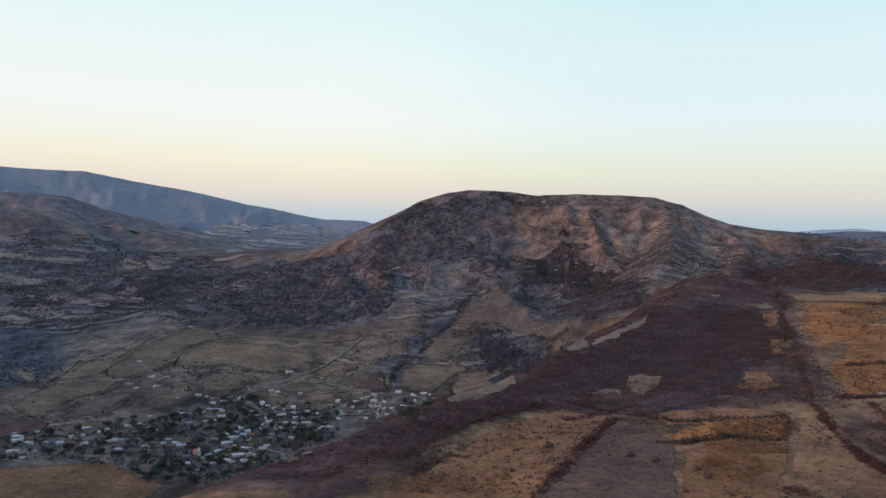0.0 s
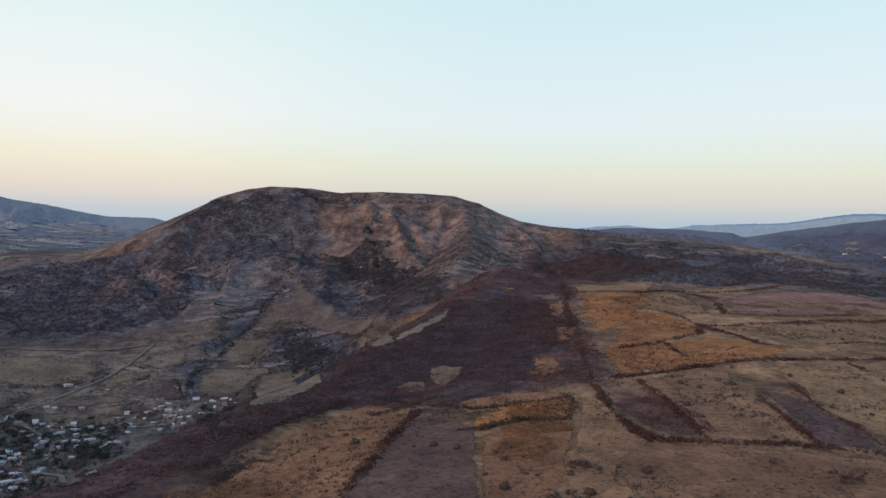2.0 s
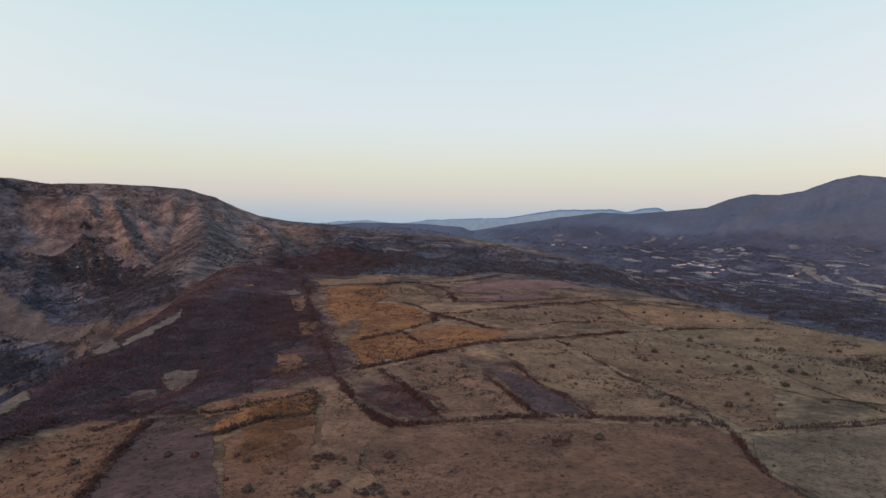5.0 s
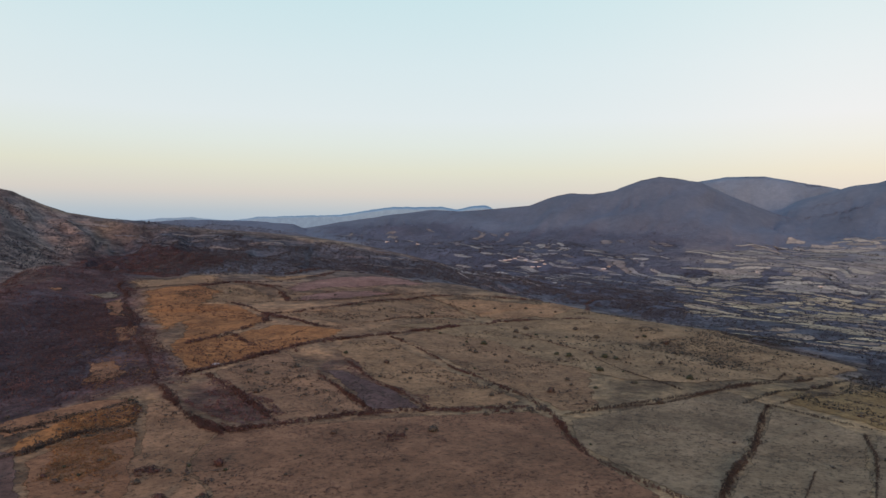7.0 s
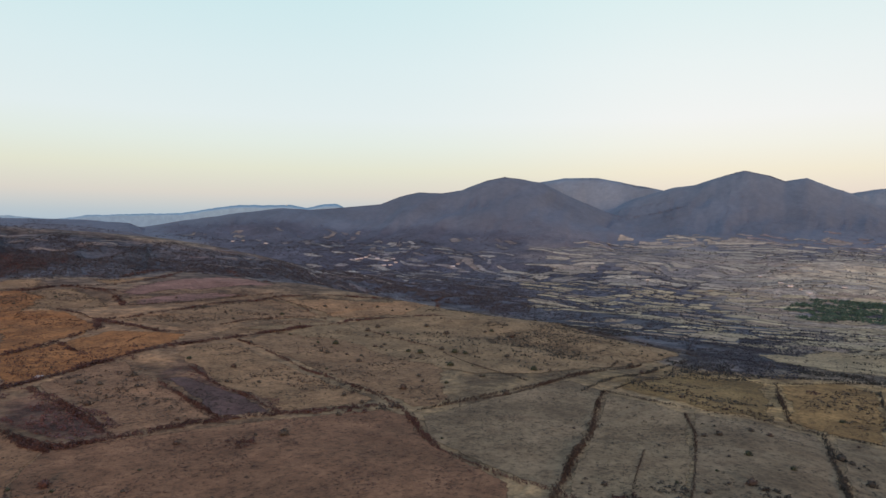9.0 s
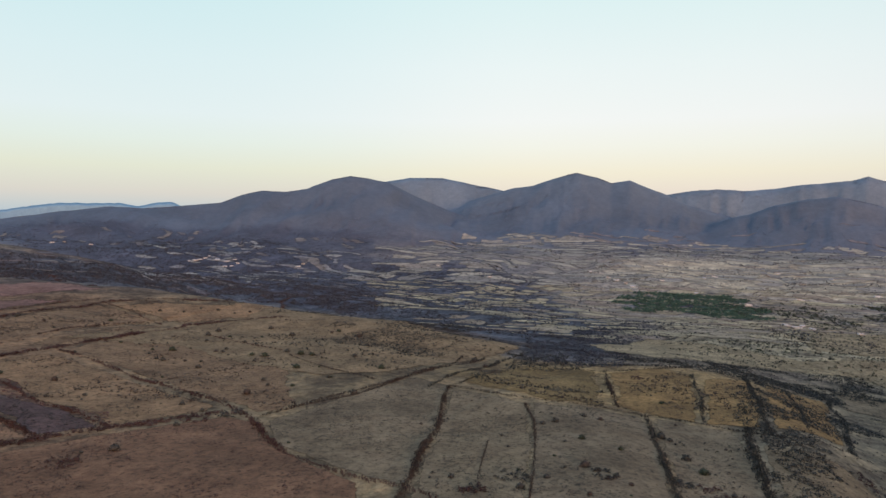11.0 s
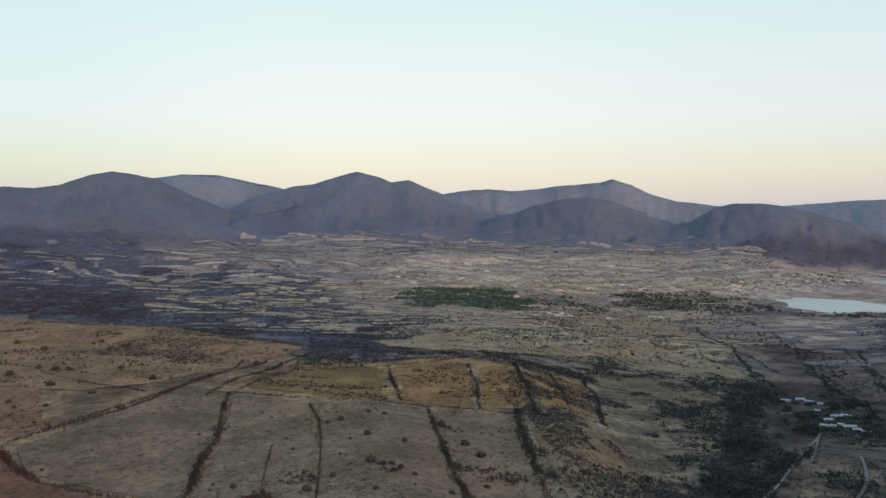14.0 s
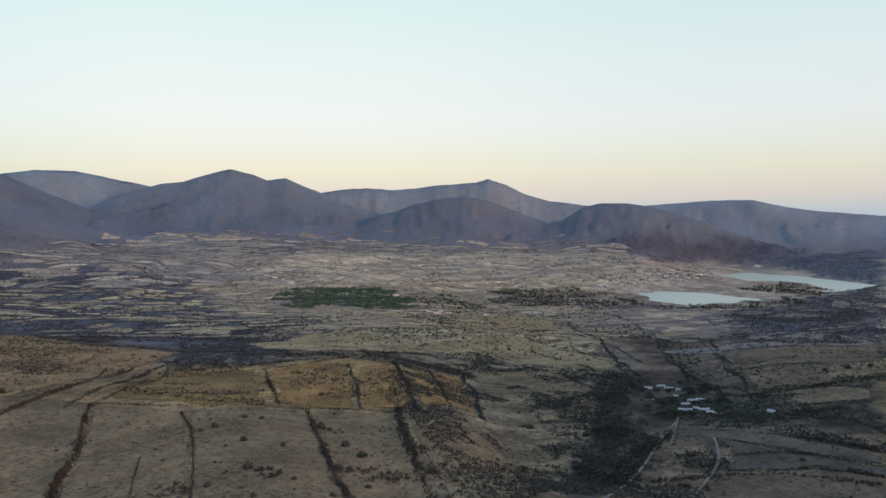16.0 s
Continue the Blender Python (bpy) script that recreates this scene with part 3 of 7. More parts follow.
zone("stubble", 0.7, [(3612, 702), (3412, 502), (3069, 355), (2627, 220), (2870, 423), (3312, 644)])
zone("bent", 0.8, [(1699, -52), (1686, -222), (1647, -371), (1554, -484), (1303, -495), (980, -431), (760, -346), (800, -329), (876, -316), (947, -241), (945, -133), (914, -28)])
zone("stubble", 0.6, [(2411, -75), (2592, -341), (2657, -649), (2554, -919), (2334, -1140), (2373, -1351), (2600, -1560), (2980, -1500), (3004, -1346), (3085, -812), (2957, -308), (2839, -89)])
zone("wood", 0.85, [(3209, -1447), (3175, -1768), (3181, -2205), (3232, -2596), (2900, -2300), (3020, -1973), (2890, -1600), (2934, -1427)])
# heath is scrub made paler and cooler than gully to suggest haze
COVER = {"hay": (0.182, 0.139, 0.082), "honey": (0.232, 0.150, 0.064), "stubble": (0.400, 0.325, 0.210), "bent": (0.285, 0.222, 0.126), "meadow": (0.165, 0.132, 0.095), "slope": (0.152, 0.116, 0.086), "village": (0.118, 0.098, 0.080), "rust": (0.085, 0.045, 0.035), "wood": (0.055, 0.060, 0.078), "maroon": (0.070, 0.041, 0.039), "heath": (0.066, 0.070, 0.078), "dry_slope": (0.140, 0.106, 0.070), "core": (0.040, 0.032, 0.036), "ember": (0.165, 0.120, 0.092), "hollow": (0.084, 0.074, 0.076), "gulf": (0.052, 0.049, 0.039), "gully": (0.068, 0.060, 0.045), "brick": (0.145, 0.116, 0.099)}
rr, zz = np.hypot(gx, gy), gz - EYE


def smooth(v, a, b):
    k = np.clip((v - a) / (b - a), 0, 1)
    return k * k * (3 - 2 * k)


# dry scrub and grass, with woods in the hollows and rock and grass on the swells
patch = fractal(gx, gy, 170, 5, 41)
cover = np.array((0.10, 0.072, 0.055)) + smooth(patch, -0.1, 0.55)[..., None] * np.array((0.07, 0.055, 0.03))
cover *= (1 - 0.55 * smooth(-patch, 0.05, 0.5))[..., None]
# the shoulder under the camera is mostly bleached grass
crown = (smooth(1250 - rr, 0, 300) * smooth(zz, -150, -125))[..., None]
eastern = smooth(np.degrees(np.arctan2(gx, gy)), 42, 56)[..., None]
grass = np.array((0.205, 0.120, 0.060)) * (1 - eastern) + np.array((0.192, 0.134, 0.068)) * eastern
cover = cover * (1 - 0.9 * crown) + 0.9 * crown * grass * (1 + 0.4 * patch[..., None])
bare = ridged(gx, gy, 130, 4, 51)
# valley floors are mostly grazed stubble
floor_ = (smooth(rr, 1150, 1500) * (1 - smooth(rr, 3300, 3900)) * (1 - smooth(zz, -125, -85)))[..., None]
plain = smooth(np.degrees(np.arctan2(gx, gy)), 72, 95)[..., None]
cover = cover * (1 - 0.8 * floor_) + 0.8 * floor_ * (np.array((0.092, 0.094, 0.096)) * (1 - plain) + np.array((0.352, 0.290, 0.212)) * plain) * (1 + 0.45 * patch[..., None])

fine = fractal(gx, gy, 36, 3, 47)
SWAY = [(fractal(gx, gy, 110, 5, 31 + 7 * k), fractal(gx, gy, 110, 5, 34 + 7 * k)) for k in range(4)]
REACH = 16 + rr * 0.022


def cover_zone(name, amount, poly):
    """Lays a cover tone, painted shade and light among them, over a stretch of the plan, its edge broken up by drifts.
    """
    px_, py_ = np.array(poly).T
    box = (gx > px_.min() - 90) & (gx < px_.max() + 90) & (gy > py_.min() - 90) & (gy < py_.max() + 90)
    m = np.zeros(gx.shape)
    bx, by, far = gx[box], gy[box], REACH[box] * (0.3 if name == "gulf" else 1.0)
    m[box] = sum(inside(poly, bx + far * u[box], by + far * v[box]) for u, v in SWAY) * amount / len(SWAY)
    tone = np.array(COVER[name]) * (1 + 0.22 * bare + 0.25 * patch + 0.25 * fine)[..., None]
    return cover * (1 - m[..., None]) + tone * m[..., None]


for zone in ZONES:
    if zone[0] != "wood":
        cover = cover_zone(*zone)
# haze painted into the cover: far land fades to a grey, bluish tone
far_haze = np.where(gx < 0, smooth(rr, 1600, 3200), smooth(rr, 1500, 4000))[..., None]
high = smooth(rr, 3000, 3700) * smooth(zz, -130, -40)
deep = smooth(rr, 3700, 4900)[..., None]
# wooded holds the haze tone of the far slopes, paler farther off
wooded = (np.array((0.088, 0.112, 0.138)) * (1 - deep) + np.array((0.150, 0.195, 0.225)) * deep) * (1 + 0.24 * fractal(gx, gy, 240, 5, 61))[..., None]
# the sun's glow on the southern mountains, put in as a redder tone
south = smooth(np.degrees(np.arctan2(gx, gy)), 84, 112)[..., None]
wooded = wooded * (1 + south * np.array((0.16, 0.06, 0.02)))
# the far western range is lightened for haze
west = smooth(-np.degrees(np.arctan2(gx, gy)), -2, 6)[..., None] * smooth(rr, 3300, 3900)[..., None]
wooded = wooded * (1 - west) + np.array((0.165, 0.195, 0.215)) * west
far_haze = far_haze * (1 - 0.85 * floor_ * plain)
cover = cover * (1 - 0.75 * far_haze) + np.array((0.135, 0.142, 0.165)) * 0.75 * far_haze
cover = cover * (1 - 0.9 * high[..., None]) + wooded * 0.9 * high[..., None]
# the last northern ranges get the palest painted haze
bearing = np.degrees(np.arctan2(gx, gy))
edge_haze = smooth(rr, 4640, 4760) * smooth(60 - bearing, 0, 4) * smooth(bearing, 10, 16)
cover = cover * (1 - edge_haze[..., None]) + np.array((0.215, 0.325, 0.375)) * edge_haze[..., None]
for zone in ZONES:
    if zone[0] == "wood":
        cover = cover_zone(*zone)
quiet = 0.95 - 0.8 * smooth(rr, 1800, 3600)


def single(me, name, values):
    at = me.attributes.new(name, "FLOAT", "POINT")
    at.data.foreach_set("value", np.asarray(values, np.float32).ravel())


def attribute(me, name, values):
    at = me.color_attributes.new(name, "FLOAT_COLOR", "POINT")
    v = np.ones((len(me.vertices), 4), np.float32)
    v[:, :3] = values.reshape(len(me.vertices), -1)
    at.data.foreach_set("color", v.ravel())


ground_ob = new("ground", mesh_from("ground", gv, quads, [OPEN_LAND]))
tagged(ground_ob, "dry hilly ground with brown scrub and bleached grass", "ground", kind="structure")

# the cover colour also carries painted haze, hill shade and ridge light
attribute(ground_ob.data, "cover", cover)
attribute(ground_ob.data, "calm", np.repeat(quiet[..., None], 3, -1))


# ---- fields, draped a hand's width over the ground ----
def mesh_height(x, y):
    """The height of the ground sheet itself, as drawn."""
    r, b = np.hypot(x, y), np.degrees(np.arctan2(x, y))
    b = np.where(b < bear[0], b + 360, b)
    j = np.clip(np.searchsorted(bear, b) - 1, 0, NB - 1)
    j2 = (j + 1) % NB
    width = np.where(j2 > 0, bear[j2] - bear[j], bear[0] + 360 - bear[j])
    i = np.clip(np.searchsorted(ring, r) - 1, 0, NR - 2)
    u, v = (b - bear[j]) / width, np.clip((r - ring[i]) / (ring[i + 1] - ring[i]), 0, 1)
    return (gz[i, j] * (1 - u) + gz[i, j2] * u) * (1 - v) + (gz[i + 1, j] * (1 - u) + gz[i + 1, j2] * u) * v


FIELD_LIST = []


def field(poly, tone, label):
    """A patch of ground cover with a ragged edge, draped over the ground on a fine grid of its own."""
    FIELD_LIST.append((tone, poly))
    p = np.array(poly, float)
    far = np.hypot(p[:, 0], p[:, 1]).mean()
    step = max(far / 420, 1.3)
    xs, ys = np.arange(p[:, 0].min() - 6, p[:, 0].max() + 6, step), np.arange(p[:, 1].min() - 6, p[:, 1].max() + 6, step)
    X, Y = np.meshgrid(xs, ys)
    wob = np.clip(far / 300, 1, 3.5)
    U, V = X + wob * 2.4 * fractal(X, Y, 22, 4, 71), Y + wob * 2.4 * fractal(X, Y, 22, 4, 73)
    mid = inside(poly, (U[:-1, :-1] + U[1:, 1:]) / 2, (V[:-1, :-1] + V[1:, 1:]) / 2)
    if mid.sum() < 4:
        return
    n = np.arange(X.size).reshape(X.shape)
    f = np.stack([n[:-1, :-1][mid], n[:-1, 1:][mid], n[1:, 1:][mid], n[1:, :-1][mid]], 1)
    used, back = np.unique(f, return_inverse=True)
    x, y = X.ravel()[used], Y.ravel()[used]
    z = mesh_height(x, y) + (0.10 + 0.004 * len(FIELD_LIST)) * (0.3 + np.hypot(x, y) / 500)
    ob = new("field", mesh_from("field", np.column_stack([x, y, z]), back.reshape(-1, 4), [FIELD_MATS[tone]]))
    u, v = x + wob * 2.4 * fractal(x, y, 22, 4, 71), y + wob * 2.4 * fractal(x, y, 22, 4, 73)
    d, _, _ = near_line(u, v, np.array([(*q, 0) for q in (*poly, poly[0])], float))
    single(ob.data, "fade", np.clip(d / np.clip(far / 110 if far < 900 else far / 36, 3, 40), 0, 1) * 1.6)
    tagged(ob, label, "field", kind="structure")


DUST = land_mat("pale_dust", (0.115, 0.097, 0.078), (0.158, 0.135, 0.110), (0.205, 0.178, 0.143), 30, 3)


def samples(pts, step):
    """Evenly spaced places along a line on the plan, with their directions."""
    p = np.array(pts, float)
    seg = np.hypot(*np.diff(p, axis=0).T)
    at = np.concatenate([[0], np.cumsum(seg)])
    s = np.linspace(0, at[-1], max(2, int(at[-1] / step)))
    x, y = np.interp(s, at, p[:, 0]), np.interp(s, at, p[:, 1])
    k = 3
    for _ in range(2):
        if len(x) > 2 * k:
            x[k:-k] = np.convolve(x, np.ones(2 * k + 1) / (2 * k + 1), "valid")
            y[k:-k] = np.convolve(y, np.ones(2 * k + 1) / (2 * k + 1), "valid")
    dx, dy = np.gradient(x), np.gradient(y)
    n = np.hypot(dx, dy) + 1e-9
    return x, y, dx / n, dy / n


def track(pts, width):
    x, y, dx, dy = samples(pts, 4)
    w = (0.40 if x[0] < y[0] else 0.18) * width * (1 + 0.25 * fractal(x, y, 20, 2, 81))
    rows = [np.stack([x - dy * w * k, y + dx * w * k], 1) for k in (-1, -0.33, 0.33, 1)]
    v = np.concatenate(rows)
    z = mesh_height(v[:, 0], v[:, 1]) + 0.5 + np.hypot(v[:, 0], v[:, 1]) / 1200
    n = len(x)
    f = [(k * n + i, k * n + i + 1, (k + 1) * n + i + 1, (k + 1) * n + i) for k in range(3) for i in range(n - 1)]
    ob = new("dirt_track", mesh_from("dirt_track", np.column_stack([v, z]), f, [DUST]))
    tagged(ob, "pale unpaved track winding between the fields", "road", kind="structure")


# ---- the reservoir ----
def water_mat():
    m, n, l, b = node_mat("still_water", 0.28)
    # base colour raised to stand in for the sky's reflection
    b.inputs["Base Color"].default_value = (0.44, 0.48, 0.375, 1)
    b.inputs["Specular IOR Level"].default_value = 0.3
    b.inputs["IOR"].default_value = 1.33
    co = n.new("ShaderNodeTexCoord").outputs["Object"]
    bp = n.new("ShaderNodeBump")
    bp.inputs["Strength"].default_value, bp.inputs["Distance"].default_value = 0.05, 0.3
    l.new(noise_tex(n, l, co, 8, 3, 0.5), bp.inputs["Height"])
    l.new(bp.outputs[0], b.inputs["Normal"])
    return m


WATER_MAT = water_mat()
for shore in LAKES:
    bm = bmesh.new()
    bm.faces.new([bm.verts.new((x, y, WATER + EYE)) for x, y in shore])
    bmesh.ops.triangulate(bm, faces=bm.faces[:])
    bmesh.ops.recalc_face_normals(bm, faces=bm.faces[:])
    if sum(f.normal.z for f in bm.faces) < 0:
        bmesh.ops.reverse_faces(bm, faces=bm.faces[:])
    me = bpy.data.meshes.new("water")
    bm.to_mesh(me)
    bm.free()
    me.materials.append(WATER_MAT)
    tagged(new("water", me), "still pale reservoir water in the valley", "lake", kind="structure")


# ---- fields: outline on the plan, soil or grass, what it is ----
field([(210, 331), (268, 297), (331, 268), (366, 239), (364, 216), (339, 196), (321, 177), (306, 155), (282, 117), (197, 83), (108, 149), (150, 232), (174, 300)], "umber", "fallow brown field with short dry stubble")
field([(226, 412), (213, 368), (210, 331), (174, 300), (149, 233), (107, 150), (83, 166), (122, 264), (149, 316), (164, 328), (208, 407)], "tan", "bleached tan grass field narrowing to a corner")
field([(136, 388), (171, 404), (207, 411), (186, 373), (161, 380), (132, 369)], "orange", "ochre strip of dry grass between hedges")
field([(126, 354), (157, 370), (183, 367), (163, 333), (150, 325), (122, 264), (106, 225), (85, 239), (98, 279)], "russet", "rough ochre plot overgrown with bushes")
field([(509, 889), (613, 889), (575, 781), (545, 719), (502, 757), (459, 772), (421, 736)], "wheat", "bleached field below the brow")
field([(418, 731), (460, 760), (490, 746), (472, 665), (448, 621), (379, 588), (325, 567)], "orange", "burnt orange dry grass field")
field([(313, 547), (360, 567), (408, 592), (444, 598), (465, 570), (477, 532), (458, 514), (426, 501), (385, 494), (341, 486), (297, 474), (270, 463), (271, 473)], "orange", "orange-brown dry grass field")
field([(487, 649), (550, 641), (690, 665), (744, 661), (726, 605), (704, 549), (630, 559), (539, 553), (496, 529), (497, 552), (495, 606)], "wheat", "long straw-coloured strip field along the brow")
field([(489, 512), (548, 539), (656, 547), (687, 519), (617, 514), (525, 506)], "wheat", "narrow straw-coloured strip")
field([(587, 758), (664, 760), (726, 745), (741, 701), (683, 701), (609, 697), (562, 712)], "rose", "pinkish bare strip field by the brow")
field([(640, 845), (760, 894), (852, 874), (876, 795), (836, 727), (772, 760), (687, 786), (603, 782)], "rose", "pinkish bare strip field on the far brow")
field([(671, 964), (730, 937), (827, 919), (773, 909), (662, 891)], "wheat", "small pale strip on the far brow")
field([(436, 484), (474, 471), (465, 440), (440, 366), (409, 298), (391, 259), (377, 256), (349, 278), (330, 286), (348, 329), (358, 367), (383, 417), (405, 463)], "wheat", "dry straw-coloured field dotted with small trees")
field([(287, 457), (335, 477), (364, 472), (335, 402), (312, 346), (296, 306), (271, 314), (249, 320), (245, 326), (253, 357), (268, 404)], "tan", "bleached tan field with a few dark bushes")
field([(346, 403), (357, 397), (353, 362), (336, 317), (326, 289), (307, 296), (299, 306), (319, 347)], "plum", "narrow bare ploughed strip of dark soil")
field([(499, 480), (596, 497), (688, 490), (775, 413), (396, 210), (381, 226), (404, 262), (427, 311), (465, 387), (483, 433)], "wheat", "wide straw-coloured pasture with scattered bushes")
field([(747, 649), (809, 611), (841, 533), (1353, 721), (811, 432), (715, 510), (709, 535), (727, 593)], "wheat", "straw-coloured field below the brow")
field([(453, 903), (503, 923), (549, 918), (539, 840), (416, 695), (332, 615), (364, 707)], "orange", "burnt orange dry grass above the scrub")
field([(308, 568), (337, 583), (385, 609), (330, 513), (275, 472), (291, 520)], "orange", "orange dry grass corner above the scrub")
field([(483, 1003), (560, 1008), (632, 1003), (587, 916), (508, 932), (456, 928)], "wheat", "pale field corner beside the scrub")
field([(349, 934), (376, 947), (375, 921), (342, 901)], "russet", "small patch of ochre grass in the scrub")
field([(383, 907), (417, 911), (389, 872), (377, 880)], "tan", "narrow grassy shelf in the scrub")
field([(390, 863), (409, 862), (355, 737), (361, 788)], "tan", "narrow grassy shelf in the scrub")
field([(468, 1074), (608, 1294), (575, 1211), (451, 1035)], "tan", "grassy strip near the brow")
field([(318, 680), (338, 675), (299, 607), (283, 605)], "russet", "ochre grass thinning into red scrub")
field([(234, 545), (254, 543), (241, 492), (213, 475), (206, 488)], "russet", "ochre grass thinning into red scrub")
field([(133, 431), (163, 433), (188, 436), (212, 427), (199, 401), (172, 400), (145, 400), (127, 402)], "russet", "rough grass below the scrub")
field([(134, 390), (168, 391), (195, 393), (188, 378), (162, 376), (135, 371), (120, 374)], "russet", "rough grass below the scrub")
field([(107, 423), (126, 369), (101, 291), (81, 232), (17, 228), (42, 289), (61, 336), (85, 383)], "clay", "bare grey-brown ploughed field")
field([(-30, 282), (-14, 316), (7, 358), (42, 424), (83, 467), (108, 445), (87, 393), (57, 331), (40, 289), (15, 228), (-40, 235)], "russet", "tan hillside pasture with ochre tufts")
field([(152, 570), (166, 579), (176, 559), (161, 519), (144, 498), (140, 524)], "olive", "small clearing of dull olive grass in the scrub")
field([(112, 527), (126, 538), (138, 531), (133, 508), (118, 503)], "olive", "small clearing of dull olive grass")
field([(130, 390), (171, 414), (205, 413), (187, 378), (161, 382), (124, 362)], "orange", "grassy ochre strip at the edge of the scrub")
field([(124, 352), (152, 368), (183, 368), (145, 294), (111, 251), (89, 249)], "russet", "rough field with ochre grass and bushes")
field([(365, 209), (437, 190), (531, 170), (512, 138), (374, 112), (284, 96), (292, 121), (318, 166), (337, 190)], "khaki", "grey-green field in the fork of two hedges")
field([(497, 131), (480, 88), (457, 71), (370, 54), (279, 42), (225, 34), (219, 83), (286, 93), (357, 106)], "khaki", "grey-tan field between hedges")
field([(471, 70), (467, 47), (487, 3), (457, -7), (346, -13), (269, -18), (236, -14), (225, 33), (368, 53)], "khaki", "wide grey-tan field dotted with bushes")
field([(484, -10), (464, -56), (401, -56), (322, -57), (249, -52), (238, -20), (331, -17)], "khaki", "dull tan field beside a dark hedge")
field([(435, -66), (435, -109), (382, -132), (312, -105), (278, -79), (285, -62), (354, -65)], "khaki", "sloping field breaking up into scrub")
field([(566, 132), (662, 99), (638, 41), (500, 24), (486, 57), (507, 97), (526, 131)], "ochre", "ochre grass field behind the hedge")
field([(641, 25), (680, -18), (658, -43), (480, -37), (494, -6), (508, 14)], "amber", "amber dry grass field")
field([(646, -51), (693, -94), (552, -85), (479, -73), (481, -43)], "amber", "amber dry grass field crossed by scrub")
field([(725, -115), (738, -170), (509, -128), (475, -82)], "amber", "amber field ending at a dark hedge")
field([(539, 526), (659, 519), (751, 467), (1213, 531), (977, 280), (744, 122), (628, 167), (540, 196), (501, 233), (523, 313), (585, 431), (565, 488)], "straw", "ochre brow with patches of scrub")
field([(932, 71), (1137, -4), (1127, -91), (1019, -207), (1010, -288), (987, -311), (959, -244), (923, -127), (754, -19), (846, 33)], "bent", "pale dry slope dotted with bushes")
field([(1524, -310), (1631, -524), (1314, -502), (1192, -426), (1087, -298), (1066, -217)], "bent", "long pale strip of dry grass")
field([(1022, -208), (1082, -335), (989, -397), (891, -411), (764, -367), (828, -332), (971, -254), (985, -200)], "bent", "pale strip of grass on the slope")
field([(841, -207), (817, -302), (734, -295), (632, -273), (612, -234), (711, -229), (733, -180)], "khaki", "bare slope falling to the gully")
field([(682, -459), (641, -482), (593, -507), (511, -437), (539, -413), (548, -390)], "olive", "pale field on the open slope")
field([(519, -400), (500, -427), (475, -438), (444, -412), (461, -377), (485, -374)], "olive", "small pale field on the slope")
field([(847, -567), (881, -657), (852, -724), (827, -790), (567, -542), (605, -514), (665, -496), (682, -460)], "olive", "pale open slope beyond the gully")
field([(465, -266), (417, -303), (360, -318), (338, -324), (325, -312), (370, -288), (407, -271), (436, -252)], "fallow", "grey-brown field above the track")
field([(403, -268), (365, -284), (321, -308), (306, -294), (338, -278), (351, -234)], "fallow", "dark bare field on the slope")
field([(349, -232), (335, -275), (301, -289), (231, -222), (226, -135), (328, -206)], "olive", "dry olive field at the foot of the slope")
field([(-433, 643), (-367, 674), (-320, 690), (-284, 658), (-243, 634), (-251, 594), (-125, 269), (-381, 540)], "umber", "dark tan field below the village")
field([(-493, 766), (-462, 782), (-428, 768), (-421, 734), (-460, 715)], "plum", "bare dark field beside the village")
field([(-500, 805), (-516, 917), (-472, 930), (-417, 921), (-418, 891), (-440, 842), (-435, 777), (-464, 785)], "stone", "grass slope above the village")
field([(-429, 773), (-432, 833), (-406, 887), (-378, 887), (-380, 842), (-393, 798), (-413, 783)], "mauve", "grey-tan field below a diagonal hedge")
field([(-521, 931), (-533, 1049), (-467, 1072), (-459, 954), (-482, 945)], "stone", "dry field between lines of trees")
field([(-476, 977), (-488, 1121), (-457, 1230), (-410, 1257), (-360, 1179), (-397, 1118), (-397, 1069), (-382, 990), (-401, 948), (-433, 934)], "stone", "ochre hilltop pasture beside the track")
field([(-397, 1055), (-377, 1158), (-288, 1121), (-210, 1091), (-172, 1066), (-201, 1012), (-239, 981), (-305, 1008), (-349, 985), (-377, 990)], "stone", "rough tan slope with tracks and scrub")
field([(-326, 918), (-319, 981), (-261, 978), (-242, 965), (-275, 911), (-306, 910)], "mauve", "bare mauve-grey field beside the village road")
field([(-247, 927), (-223, 958), (-157, 966), (-110, 940), (-182, 921), (-228, 916)], "mauve", "long grey ploughed strip beside the road")
field([(-193, 981), (-154, 1055), (-116, 1032), (-165, 975)], "stone", "small tan field beside the road")
field([(-157, 975), (-113, 1016), (-78, 1005), (-67, 932), (-111, 949)], "mauve", "bare grey field by a wooded gully")
field([(-147, 1071), (-101, 1138), (-50, 1134), (-54, 1088), (-109, 1045)], "mauve", "grey field beside the road bend")
field([(-227, 887), (-169, 912), (-131, 904), (-142, 877), (-202, 870)], "stone", "small field between hedges")
field([(-422, 761), (-381, 793), (-361, 778), (-380, 746), (-409, 745)], "mauve", "grey ploughed field above the village")
field([(-637, 1033), (-613, 1036), (-563, 985), (-532, 926), (-557, 925)], "stone", "pale triangular field on the valley side")
field([(-188, 740), (-66, 338), (-73, 333), (-185, 697)], "mauve", "bare field inside the village")
field([(-228, 695), (-227, 733), (-207, 735), (-200, 723), (-220, 705)], "stone", "dusty village playing ground")
field([(15, 1212), (50, 1343), (117, 1475), (128, 1414), (159, 1296), (207, 1117), (216, 990), (192, 988), (131, 1156), (86, 1225), (53, 1212)], "mauve", "pale grass slope at the foot of the hill")
field([(-55, 944), (-59, 1029), (-38, 1052), (29, 1050), (50, 1027), (18, 996), (-7, 936)], "stone", "tan field with a hedge at the gully")
